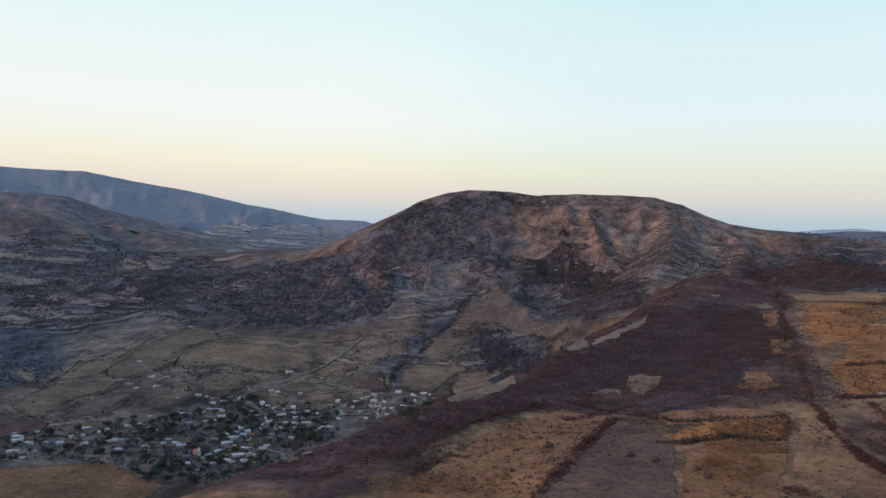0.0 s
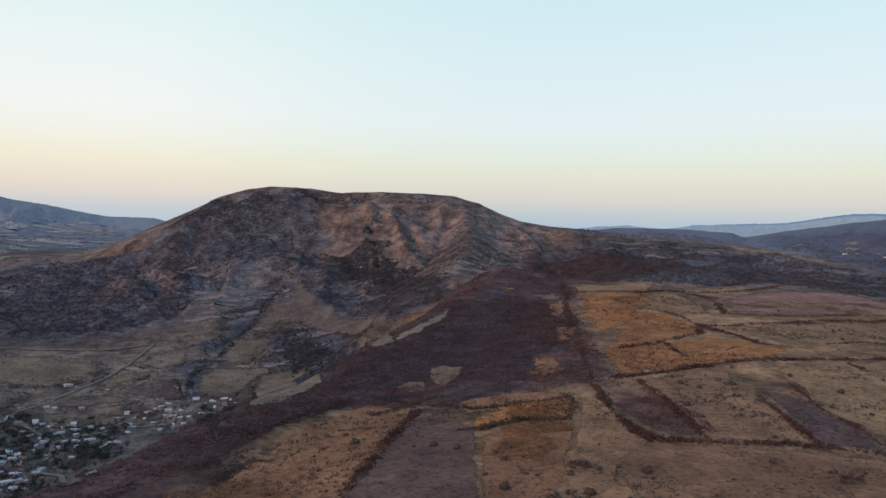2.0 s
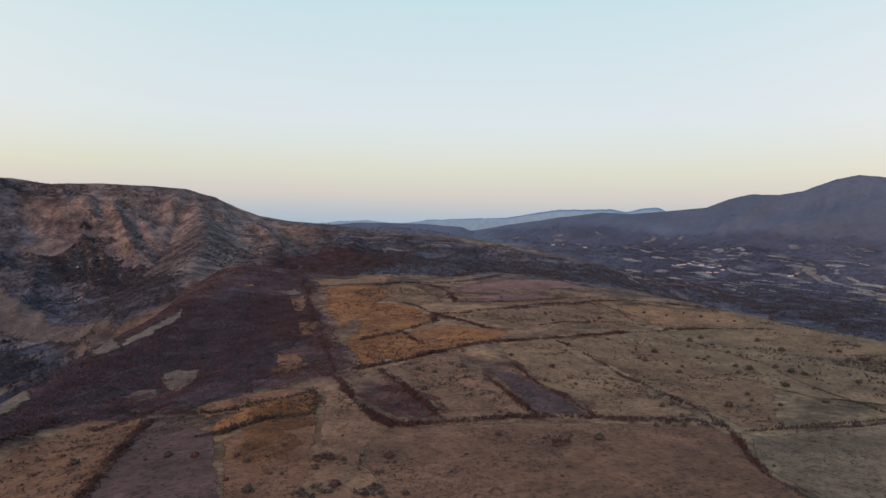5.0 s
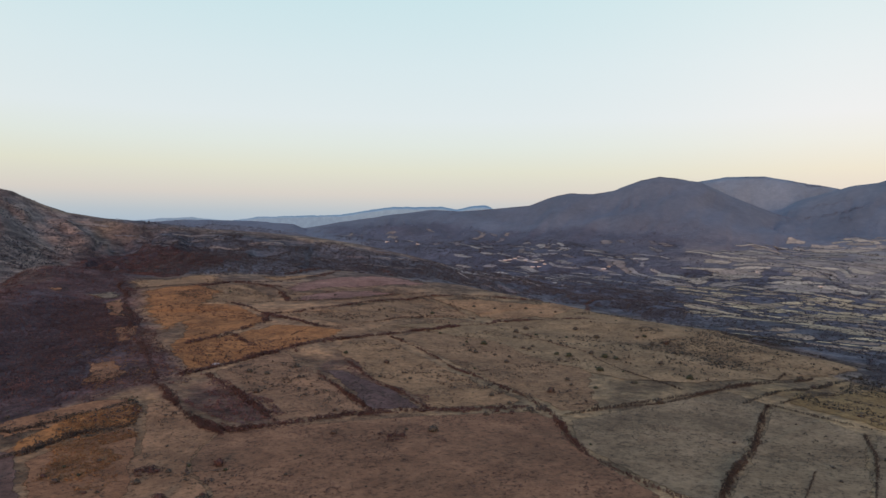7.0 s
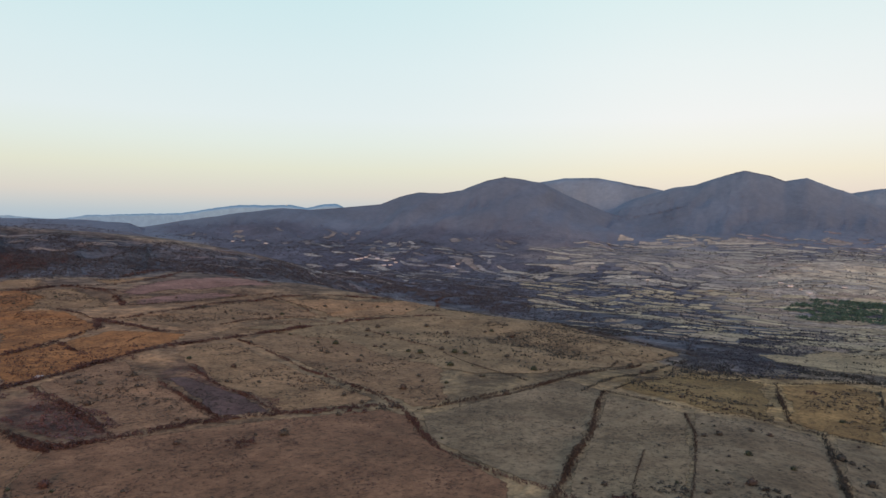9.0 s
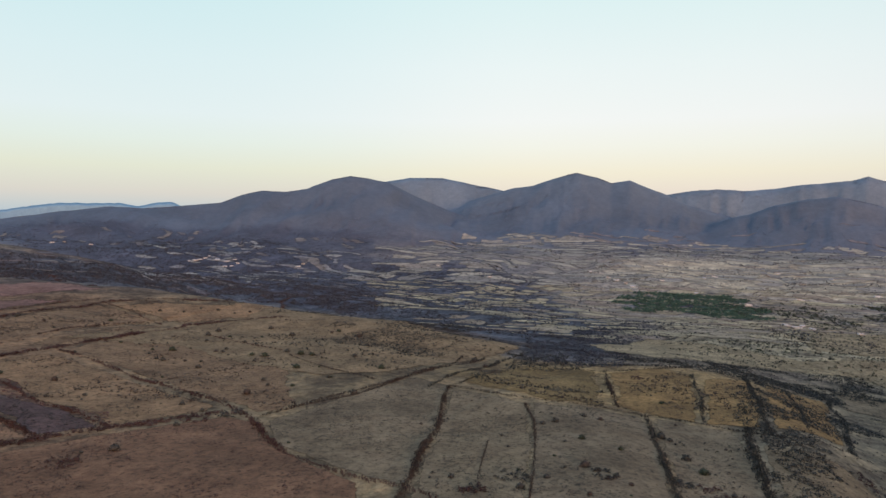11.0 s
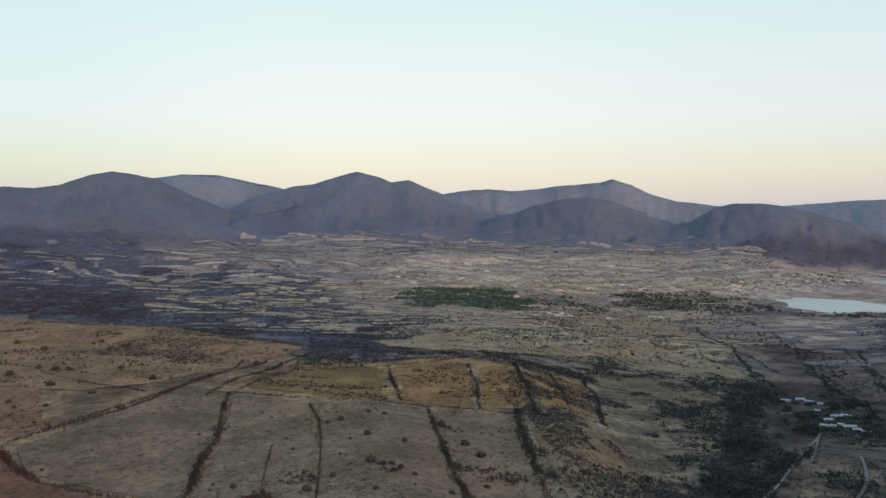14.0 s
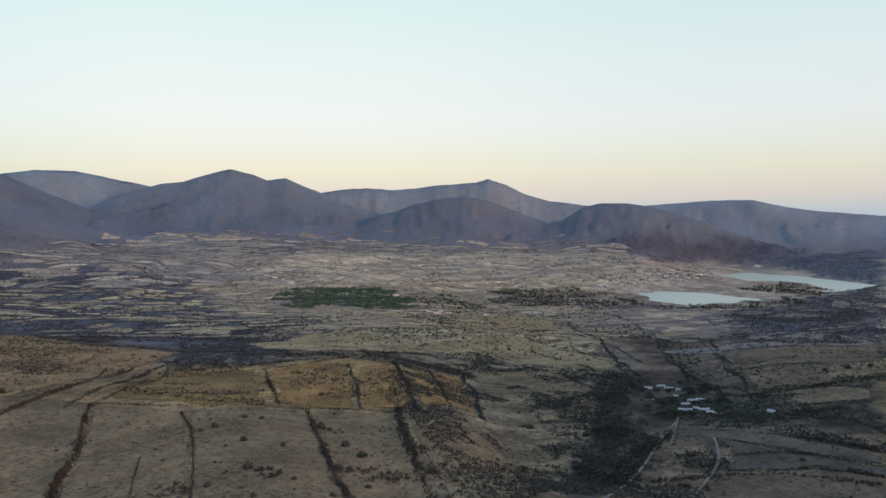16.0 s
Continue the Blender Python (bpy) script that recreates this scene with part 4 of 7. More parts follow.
field([(-32, 1060), (-23, 1155), (-6, 1173), (56, 1173), (36, 1125), (12, 1064)], "stone", "tan terraced field above the gully")
field([(59, 1160), (76, 1168), (73, 1060), (58, 1056)], "stone", "narrow tan field beside a grove")
field([(4, 463), (19, 975), (68, 1026), (63, 552), (45, 509), (14, 467)], "stone", "pale field wrapping the foot of the slope")
field([(159, 1006), (174, 1037), (151, 722), (144, 667), (115, 647)], "mauve", "small grey field in the hollow")
field([(133, 660), (166, 717), (245, 832), (226, 772), (163, 687)], "mauve", "strip of pale grass along the edge of the scrub")
field([(-92, 1064), (-79, 1157), (-50, 1151), (-54, 1099)], "mauve", "grey field sloping to the gully")
field([(-110, 993), (-81, 1016), (-67, 939), (-102, 930)], "plum", "dark ploughed field by the village")
field([(387, 855), (403, 842), (357, 742), (352, 768)], "russet", "small ochre field on the slope")
field([(381, 899), (436, 915), (406, 861), (381, 873)], "stone", "pale terrace strip on the shoulder")
field([(454, 1055), (590, 1261), (574, 1239), (449, 1034)], "stone", "pale terrace strip on the shoulder")

field([(9, 943), (17, 1020), (58, 1018), (102, 1010), (110, 971), (60, 930), (30, 925)], "stone", "tan field below the wooded gully")

# ---- dirt tracks ----
track([(-129, 1150), (-145, 1099), (-160, 1052), (-176, 1025), (-191, 995), (-209, 967), (-231, 931), (-255, 910), (-273, 897)], 5)
track([(-417, 1208), (-389, 1212), (-372, 1251), (-361, 1319)], 4)
track([(-389, 1212), (-286, 1151), (-200, 1135), (-129, 1150)], 4)
track([(-255, 910), (-211, 854), (-192, 827), (-184, 797), (-188, 768), (-182, 729), (-161, 726), (-65, 349)], 6)
track([(-443, 1033), (-407, 980), (-383, 946)], 5)
track([(-192, 827), (-149, 851), (-123, 864), (-89, 866)], 5)
track([(490, -283), (463, -263), (412, -222), (363, -186), (345, -168), (299, -139), (266, -116)], 5)
track([(488, -281), (455, -261), (411, -232)], 4)
track([(417, -266), (399, -258), (362, -235), (343, -217), (326, -198), (286, -165)], 5)
track([(986, -521), (924, -502), (831, -463)], 3)
track([(350, -310), (325, -312)], 3)


# ---- the patchwork of small plots in the valleys, on warped grids ----
def plot_mat(name, tones):
    m, n, l, b = node_mat(name, 0.95)
    geo = n.new("ShaderNodeNewGeometry").outputs["Random Per Island"]
    co = n.new("ShaderNodeTexCoord").outputs["Object"]
    c = ramp_of(n, l, geo, [(k / (len(tones) - 1), t) for k, t in enumerate(tones)])
    f1, f2 = noise_tex(n, l, co, 30, 6, 0.7), noise_tex(n, l, co, 9, 4, 0.7)
    v = ramp_of(n, l, f1, [(0.35, (0.55, 0.55, 0.55)), (0.62, (1.2, 1.2, 1.2))])
    w = ramp_of(n, l, f2, [(0.36, (0.6, 0.6, 0.6)), (0.5, (1, 1, 1))])
    c = mixed(n, l, 0.85, c, v, "MULTIPLY")
    l.new(mixed(n, l, 0.7, c, w, "MULTIPLY"), b.inputs["Base Color"])
    ragged(n, l, b, co, 16)
    return m


PLOTS = {
    "east": plot_mat("valley_plots", [(0.229, 0.184, 0.118), (0.333, 0.264, 0.156), (0.454, 0.363, 0.207), (0.302, 0.233, 0.151), (0.252, 0.187, 0.135), (0.392, 0.308, 0.177)]),
    # far plots: stubble tones greyed and cooled for haze
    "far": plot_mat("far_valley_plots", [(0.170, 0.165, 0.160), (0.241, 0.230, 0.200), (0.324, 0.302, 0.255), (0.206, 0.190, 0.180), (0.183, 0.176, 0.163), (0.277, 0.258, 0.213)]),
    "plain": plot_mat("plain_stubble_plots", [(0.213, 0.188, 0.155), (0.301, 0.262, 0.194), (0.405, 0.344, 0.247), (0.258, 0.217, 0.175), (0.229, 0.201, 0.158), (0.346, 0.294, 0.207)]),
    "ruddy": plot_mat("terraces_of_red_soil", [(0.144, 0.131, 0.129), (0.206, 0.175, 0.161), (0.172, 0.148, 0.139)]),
    "west": plot_mat("hillside_plots", [(0.118, 0.103, 0.100), (0.156, 0.135, 0.117), (0.206, 0.176, 0.145), (0.126, 0.113, 0.114), (0.178, 0.152, 0.128)]),
}
EDGES = []


def plots(poly, turn, long, short, share, tone, label, seed, slack=0.16):
    """Plots on a warped grid, each a sheet of its own with ragged edges, some left out; their edges are kept for hedges."""
    r2 = np.random.default_rng(seed)
    p = np.array(poly, float)
    c, s = math.cos(radians(turn)), math.sin(radians(turn))
    u, v = p[:, 0] * c + p[:, 1] * s, p[:, 1] * c - p[:, 0] * s
    nu, nv = int((u.max() - u.min()) / long) + 2, int((v.max() - v.min()) / short) + 2
    verts, faces, fades, total = [], [], [], 0
    edge = np.minimum(np.linspace(0, 1, 7), 1 - np.linspace(0, 1, 7)) * 2
    K = 6
    for i in range(nu):
        for j in range(nv):
            if r2.uniform() > share:
                continue
            a0, a1 = np.sort(r2.uniform(-slack, slack, 2) + (0.0, r2.choice((0.6, 0.9, 1.0, 1.5))))
            b0, b1 = np.sort(r2.uniform(-slack, slack, 2) + (0.04, r2.choice((0.55, 0.85, 0.95, 1.3))))
            shift = (j % 2) * 0.5 + 0.3 * math.sin(j * 2.4)
            A, B = np.meshgrid(u.min() + (i + shift + np.linspace(a0, a1, K + 1)) * long, v.min() + (j + np.linspace(b0, b1, K + 1)) * short)
            X, Y = A * c - B * s, A * s + B * c
            X, Y = X + long * 1.1 * fractal(X, Y, 300, 3, seed + 3), Y + long * 1.1 * fractal(X, Y, 300, 3, seed + 5)
            X, Y = X + short * 0.18 * bumps(X, Y, short * 0.4, seed), Y + short * 0.18 * bumps(X, Y, short * 0.4, seed + 1)
            if not inside(poly, X[3:4, 3], Y[3:4, 3])[0]:
                continue
            if any(inside(q, X[3:4, 3], Y[3:4, 3])[0] for q in LAKES) or any(inside(q, X[3:4, 3], Y[3:4, 3])[0] for _, q in FIELD_LIST):
                continue
            n = np.arange((K + 1) ** 2).reshape(K + 1, K + 1) + total
            z = mesh_height(X, Y)
            if np.ptp(z) > 0.22 * math.hypot(np.ptp(X), np.ptp(Y)):
                continue
            z = z + 0.3 + np.hypot(X, Y) / 3500
            verts.append(np.stack([X, Y, z], -1).reshape(-1, 3))
            faces.append(np.stack([n[:-1, :-1], n[:-1, 1:], n[1:, 1:], n[1:, :-1]], -1).reshape(-1, 4))
            fades.append((np.minimum(edge[:, None] * 1.5, edge[None, :] * 3).clip(0, 1) * 1.5).ravel())
            total += (K + 1) ** 2
            EDGES.append((X[0], Y[0]))
            if r2.uniform() < 0.6:
                EDGES.append((X[:, 0], Y[:, 0]))
    if verts:
        ob = new("small_fields", mesh_from("small_fields", np.concatenate(verts), np.concatenate(faces), [PLOTS[tone]]))
        single(ob.data, "fade", np.concatenate(fades))
        tagged(ob, label, "field", kind="stuff")


plots([(779, 638), (1305, 1068), (2131, 1118), (2173, 893), (1321, 463), (1384, 727)], 80, 95, 36, 0.25, "west", "scattered plots on the dark near side of the valley", 25)
plots([(1279, 449), (2173, 893), (2241, 410), (2308, -132), (2417, -1157), (1462, -702), (1203, -344), (1147, -66), (1055, 56), (937, 140), (1279, 449)], 80, 84, 36, 0.8, "east", "patchwork of pale stubble plots on the valley floor", 11)
plots([(2001, -781), (1524, -1453), (567, -542), (531, -412), (547, -364), (928, -517), (1168, -563), (1503, -587)], 110, 110, 45, 0.6, "west", "patchwork of dull plots beyond the gully", 12)
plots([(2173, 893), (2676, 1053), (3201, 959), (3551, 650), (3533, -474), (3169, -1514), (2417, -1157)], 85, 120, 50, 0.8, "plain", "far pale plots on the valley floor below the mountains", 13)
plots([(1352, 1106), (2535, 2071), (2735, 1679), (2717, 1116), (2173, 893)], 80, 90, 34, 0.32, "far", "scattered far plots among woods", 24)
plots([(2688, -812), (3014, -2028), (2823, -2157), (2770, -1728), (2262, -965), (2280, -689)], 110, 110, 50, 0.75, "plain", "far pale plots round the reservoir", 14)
plots([(2229, 2750), (2794, 2293), (2915, 1760), (2936, 1154), (2038, 796), (2284, 1376), (2359, 1933)], 40, 90, 30, 0.14, "west", "far plots in the side valley", 15)
plots([(816, 1650), (1017, 1588), (1151, 1397), (1355, 1295), (1490, 1165), (1375, 706), (1434, 1006), (1193, 1139), (836, 1100), (794, 1239), (760, 1536)], -25, 60, 11, 0.16, "west", "thin strips of pale grass on the scrubby ridge", 16)
plots([(-205, 1778), (-58, 1644), (21, 1558), (95, 1538), (41, 1321), (-19, 1179), (-74, 1150), (-92, 1264), (-100, 1507)], 10, 70, 30, 0.75, "west", "small terraced plots at the foot of the hill", 17)
plots([(-875, 1362), (-698, 1208), (-624, 1197), (-495, 1258), (-487, 1347), (-676, 1557), (-824, 1508), (-983, 1529)], 5, 90, 40, 0.75, "west", "small fields on the valley side", 18)
plots([(-198, 1123), (-56, 1149), (38, 1185), (18, 1067), (-60, 948), (-103, 926), (-155, 1019)], 15, 80, 40, 0.6, "west", "small fields along the gully", 19)
plots([(-1209, 1880), (-1037, 2220), (-951, 3266), (-339, 1895), (-198, 1726), (-238, 1623), (-448, 1843), (-658, 1703), (-911, 1667), (-983, 1529)], 0, 120, 50, 0.35, "west", "far strips of grass among the scrub", 20)
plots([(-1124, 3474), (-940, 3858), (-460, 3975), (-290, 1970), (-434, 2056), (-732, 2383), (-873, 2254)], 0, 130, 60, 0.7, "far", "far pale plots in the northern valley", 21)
plots([(637, 1755), (774, 1715), (960, 1534), (788, 1255), (755, 1484), (647, 1482)], -20, 50, 10, 0.22, "west", "thin grassy terraces on the hill's shoulder", 22)
plots([(19, 1320), (116, 1484), (197, 1124), (215, 994), (160, 997), (65, 576), (42, 1012), (-16, 1064), (9, 1181)], 0, 70, 30, 0.75, "west", "small terraced fields below the cirque", 23)
plots([(-183, 1747), (-83, 1643), (-11, 1537), (108, 1605), (112, 1522), (29, 1408), (-43, 1331), (-117, 1436)], 8, 60, 22, 0.55, "west", "pale terraces on the dark hillside", 28)
plots([(156, 1565), (242, 1466), (236, 1256), (187, 1297), (137, 1433)], 8, 60, 22, 0.5, "west", "pale terraces below the rocky hillside", 29)
plots([(1209, -66), (1687, -227), (1691, -438), (1472, -575), (1207, -570), (834, -441), (820, -380), (914, -316), (990, -215)], 98, 140, 30, 0.6, "east", "long strips of stubble on the dotted slope", 31)

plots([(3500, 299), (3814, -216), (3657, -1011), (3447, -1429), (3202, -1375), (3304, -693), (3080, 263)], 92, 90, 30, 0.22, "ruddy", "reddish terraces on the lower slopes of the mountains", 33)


# ---- scrub and hedges ----
def twig_mat(name, dark, light):
    m, n, l, b = node_mat(name, 0.9)
    geo = n.new("ShaderNodeNewGeometry").outputs["Random Per Island"]
    co = n.new("ShaderNodeTexCoord").outputs["Object"]
    c = ramp_of(n, l, geo, [(0.0, dark), (1.0, light)])
    v = ramp_of(n, l, noise_tex(n, l, co, 25, 4, 0.6), [(0.35, (0.6, 0.6, 0.6)), (0.65, (1.3, 1.3, 1.3))])
    l.new(mixed(n, l, 0.8, c, v, "MULTIPLY"), b.inputs["Base Color"])
    return m


TWIGS = {
    "red": twig_mat("red_brown_twigs", (0.056, 0.034, 0.030), (0.084, 0.050, 0.042)),
    "brown": twig_mat("brown_twigs", (0.042, 0.034, 0.028), (0.072, 0.057, 0.046)),
    "dark": twig_mat("dark_scrub", (0.036, 0.036, 0.031), (0.064, 0.062, 0.052)),
    "maroon": twig_mat("maroon_scrub", (0.078, 0.045, 0.043), (0.112, 0.063, 0.058)),
    "heath": twig_mat("grey_brown_scrub", (0.040, 0.041, 0.047), (0.070, 0.071, 0.080)),
    "green": twig_mat("dull_green_leaves", (0.022, 0.029, 0.020), (0.048, 0.058, 0.037)),
    "grove": twig_mat("grove_leaves", (0.040, 0.080, 0.060), (0.074, 0.130, 0.092)),
    "ginger": twig_mat("ginger_grass", (0.13, 0.068, 0.030), (0.24, 0.128, 0.055)),
    "dim": twig_mat("purple_black_shaded_scrub", (0.044, 0.035, 0.039), (0.065, 0.050, 0.054)),
    # tree tone lifted and cooled to stand in for haze
    "haze_wood": twig_mat("bluish_hazed_woods", (0.120, 0.130, 0.175), (0.170, 0.180, 0.230)),
    "thorn": twig_mat("black_thorn_scrub", (0.030, 0.030, 0.026), (0.060, 0.057, 0.046)),
    "moss": twig_mat("dry_green_tufts", (0.095, 0.090, 0.055), (0.160, 0.145, 0.085)),
    "pale": twig_mat("bleached_grass", (0.110, 0.084, 0.068), (0.180, 0.138, 0.108)),
}
rng = np.random.default_rng(7)


def clump(blades, flat=0.75):
    """One bush a metre high: loose tufts of twigs about a low dome, as triangles."""
    v = []
    for _ in range(blades):
        a, u = rng.uniform(0, 2 * np.pi), rng.uniform(-0.1, 1.0)
        rad = np.sqrt(max(0.0, 1 - u * u)) * rng.uniform(0.55, 1.0)
        c = np.array([np.cos(a) * rad * 0.62, np.sin(a) * rad * 0.62, max(0.06, u * flat)])
        p = rng.normal(0, 1, (3, 3))
        p = p / np.linalg.norm(p, axis=1)[:, None] * rng.uniform(0.5, 1.0) * (0.66 if blades < 12 else 0.42 if blades < 30 else 0.32)
        v.append(c + p * (1, 1, 0.8))
    v = np.array(v)
    v[..., 2] = np.maximum(v[..., 2], -0.05)
    return v.reshape(-1, 3)


CLUMPS = {k: [clump(k) for _ in range(6)] for k in (8, 22, 36)}


def bushes_mesh(name, x, y, size, tall, blades, mat, sink=0.1):
    """Many bushes, each a turned and scaled clump, joined into one mesh."""
    n = len(x)
    z = mesh_height(x, y) + 0.2
    kind = rng.integers(0, 6, n)
    a = rng.uniform(0, 2 * np.pi, n)
    c, s = np.cos(a), np.sin(a)
    base = np.array(CLUMPS[blades])[kind]
    v = np.empty_like(base)
    v[..., 0] = (base[..., 0] * c[:, None] - base[..., 1] * s[:, None]) * size[:, None] + x[:, None]
    v[..., 1] = (base[..., 0] * s[:, None] + base[..., 1] * c[:, None]) * size[:, None] + y[:, None]
    v[..., 2] = (base[..., 2] - sink) * tall[:, None] + z[:, None]
    v = v.reshape(-1, 3)
    return mesh_from(name, v, np.arange(len(v)).reshape(-1, 3), [mat], smooth=False)


HEDGE_WORDS = {"red": "ragged hedge of leafless red-brown shrubs along a field edge", "brown": "thin hedge of dry brown shrubs between two fields",
               "dark": "dense dark hedge of thorn scrub between the fields", "thorn": "black thorn scrub filling the bed of the gully"}


def hedge(pts, width, height, tone):
    width = width * (0.8 if pts[0][0] < 0.75 * pts[0][1] else 0.42)
    x, y, dx, dy = samples(pts, 0.5)
    r = np.hypot(x, y)
    # old hedges wander a little
    sway = np.clip((r - 350) / 60, 0, 14)
    x, y = x + sway * fractal(x, y, 90, 3, 95), y + sway * fractal(x, y, 90, 3, 97)
    step = np.clip(r / 350, 1, 6)
    keep = rng.uniform(0, 1, len(x)) < 1.3 / step * (0.75 + 0.35 * bumps(x, y, 18, 91))
    x, y, dx, dy, step = x[keep], y[keep], dx[keep], dy[keep], step[keep]
    if len(x) < 3:
        return
    k = rng.normal(0, 0.4, len(x)) * width
    big = 0.75 + 0.5 * bumps(x, y, 22, 93) + rng.uniform(-0.2, 0.4, len(x))
    size = np.clip(width * 0.40 * big, 0.6, 4) * step ** 0.6
    x, y = x - dy * k, y + dx * k
    blades = 36 if np.median(r) < 620 else 22 if np.median(r) < 900 else 8
    ob = new("hedgerow", bushes_mesh("hedgerow", x, y, size, np.clip(height * big, 0.5, 6) * 0.8, blades, TWIGS[tone]))
    tagged(ob, HEDGE_WORDS[tone], "hedge", kind="stuff")


def scatter(name, label, poly, count, lo, hi, tone, blades=8, gap=0.0, seed=101, size=60, tall=0.8, clear=False):
    """Scrub strewn over a stretch of the plan, thinned where smooth noise is low."""
    p = np.array(poly, float)
    x, y = rng.uniform(p[:, 0].min(), p[:, 0].max(), count * 3), rng.uniform(p[:, 1].min(), p[:, 1].max(), count * 3)
    loose = 10 + 0.035 * np.hypot(x, y)
    ok = inside(poly, x + loose * fractal(x, y, 90, 3, 5), y + loose * fractal(x, y, 90, 3, 6)) & (fractal(x, y, size, 3, seed) > gap)
    if clear:
        # grass that was cleared keeps only a few shrubs
        for _, q in FIELD_LIST:
            ok &= ~inside(q, x, y) | (rng.uniform(0, 1, len(x)) < 0.06)
    x, y = x[ok][:count], y[ok][:count]
    if len(x) < 4:
        return
    s = rng.uniform(lo, hi, len(x)) ** 1.0
    ob = new(name, bushes_mesh(name, x, y, s, s * tall * rng.uniform(0.7, 1.2, len(x)), blades, TWIGS[tone]))
    tagged(ob, label, "scrub", kind="stuff")


# ---- hedgerows and scrub along the field edges: line, width, height, tone ----
hedge([(-25, 344), (-11, 356), (1, 391), (19, 419), (38, 439), (67, 477)], 9, 2.2, "red")
hedge([(11, 357), (-4, 341), (-12, 325)], 8, 2, "red")
hedge([(54, 406), (70, 406), (81, 399)], 4, 1.8, "red")
hedge([(79, 441), (95, 448), (115, 458), (130, 463)], 9, 2.2, "red")
hedge([(60, 336), (71, 362), (86, 391), (102, 417)], 6, 2, "red")
hedge([(212, 331), (231, 321), (248, 316), (272, 311), (293, 300), (314, 291), (341, 272), (374, 248), (378, 228)], 7, 2.6, "red")
hedge([(492, 484), (470, 417), (442, 352), (417, 297), (397, 257), (370, 221), (336, 192), (313, 167)], 7, 2.6, "red")
hedge([(265, 463), (295, 470), (339, 483), (384, 492), (424, 499), (480, 493), (563, 500), (705, 502), (798, 425)], 7, 2.8, "red")
hedge([(321, 561), (362, 577), (418, 607), (450, 617), (488, 664)], 7, 2.8, "red")
hedge([(478, 662), (511, 655), (573, 656), (684, 673), (752, 668), (821, 620), (877, 555), (1405, 749)], 6, 2.6, "red")
hedge([(516, 902), (565, 900), (619, 898), (669, 883), (780, 918), (1077, 1128)], 6, 2.6, "red")
hedge([(681, 988), (743, 953), (1028, 1142), (1162, 1145), (876, 795)], 6, 2.6, "red")
hedge([(589, 770), (620, 758), (690, 767), (736, 755)], 5, 2.4, "red")
hedge([(563, 717), (606, 693), (678, 696), (737, 698), (763, 678)], 5, 2.4, "red")
hedge([(623, 878), (604, 805), (563, 717)], 6, 2.6, "red")
hedge([(279, 452), (265, 399), (250, 353), (241, 322)], 5, 2.6, "red")
hedge([(219, 383), (213, 357), (212, 331)], 6, 2.6, "red")
hedge([(336, 400), (312, 346), (295, 303)], 7, 2.6, "red")
hedge([(384, 426), (354, 363), (343, 325), (325, 282)], 7, 2.6, "red")
hedge([(496, 748), (486, 686), (484, 652)], 4, 2.2, "red")
hedge([(384, 584), (372, 545), (364, 519)], 5, 2.2, "red")
hedge([(416, 539), (454, 555)], 3, 2, "red")
hedge([(752, 668), (721, 588), (691, 528)], 4, 2.2, "red")
hedge([(539, 553), (603, 564), (671, 559), (700, 546)], 4, 2.2, "red")
hedge([(486, 686), (479, 614), (475, 559), (491, 545)], 6, 2.6, "red")
hedge([(657, 442), (629, 389), (589, 313)], 4, 2.2, "red")
hedge([(576, 306), (523, 236), (503, 195)], 3, 2, "brown")
hedge([(400, 212), (452, 195), (499, 182), (546, 170), (614, 164), (677, 148)], 5, 2.2, "brown")
hedge([(832, 371), (1054, 391), (989, 270), (920, 183), (748, 111)], 6, 2.4, "brown")
hedge([(336, 193), (315, 171), (303, 149), (291, 126), (286, 108), (282, 94), (275, 82), (263, 65)], 5, 2.4, "red")
hedge([(226, 412), (213, 368), (211, 332)], 4, 2.0, "red")
hedge([(375, 218), (404, 208), (448, 187), (533, 175), (629, 167), (672, 170)], 4, 2.2, "brown")
hedge([(449, 942), (498, 930), (615, 895), (626, 822)], 5, 2.4, "red")
hedge([(472, 991), (384, 798), (312, 647), (295, 582), (245, 456)], 4, 2.2, "red")
hedge([(114, 367), (130, 367), (160, 378), (185, 372)], 3, 2.0, "brown")
hedge([(107, 429), (85, 383), (61, 334), (41, 289), (22, 246)], 6, 2.6, "red")
hedge([(125, 366), (157, 380), (166, 372), (188, 377)], 5, 2.4, "brown")
hedge([(233, 466), (238, 440), (218, 385), (210, 350), (209, 326)], 5, 2.2, "red")
hedge([(101, 477), (114, 439), (138, 406), (173, 412), (203, 417)], 5, 2.4, "brown")
hedge([(506, 135), (464, 128), (412, 117), (378, 110), (339, 106), (299, 98), (276, 95), (254, 92)], 6, 2.6, "brown")
hedge([(512, 136), (488, 89), (480, 56), (493, 22), (490, -6), (478, -39), (467, -60), (462, -77), (481, -121)], 4, 2.0, "brown")
hedge([(463, 72), (422, 61), (377, 54)], 3, 2.0, "brown")
hedge([(369, 78), (327, 72), (301, 68)], 2, 1.0, "brown")
hedge([(377, 54), (320, 46), (279, 42)], 2, 1.2, "brown")
hedge([(486, -4), (425, -8), (365, -13), (329, -16), (302, -19), (271, -21)], 7, 2.8, "dark")
hedge([(477, -65), (416, -60), (361, -58), (322, -57), (279, -55)], 9, 3.0, "dark")
hedge([(652, 31), (570, 23), (503, 15)], 5, 2.4, "brown")
hedge([(666, -44), (557, -42), (478, -39)], 5, 2.4, "dark")
hedge([(726, -99), (583, -86), (492, -78), (465, -78)], 7, 2.8, "dark")
hedge([(773, -139), (635, -125), (487, -104)], 5, 2.4, "dark")
hedge([(797, -187), (618, -155), (492, -129)], 7, 2.6, "dark")
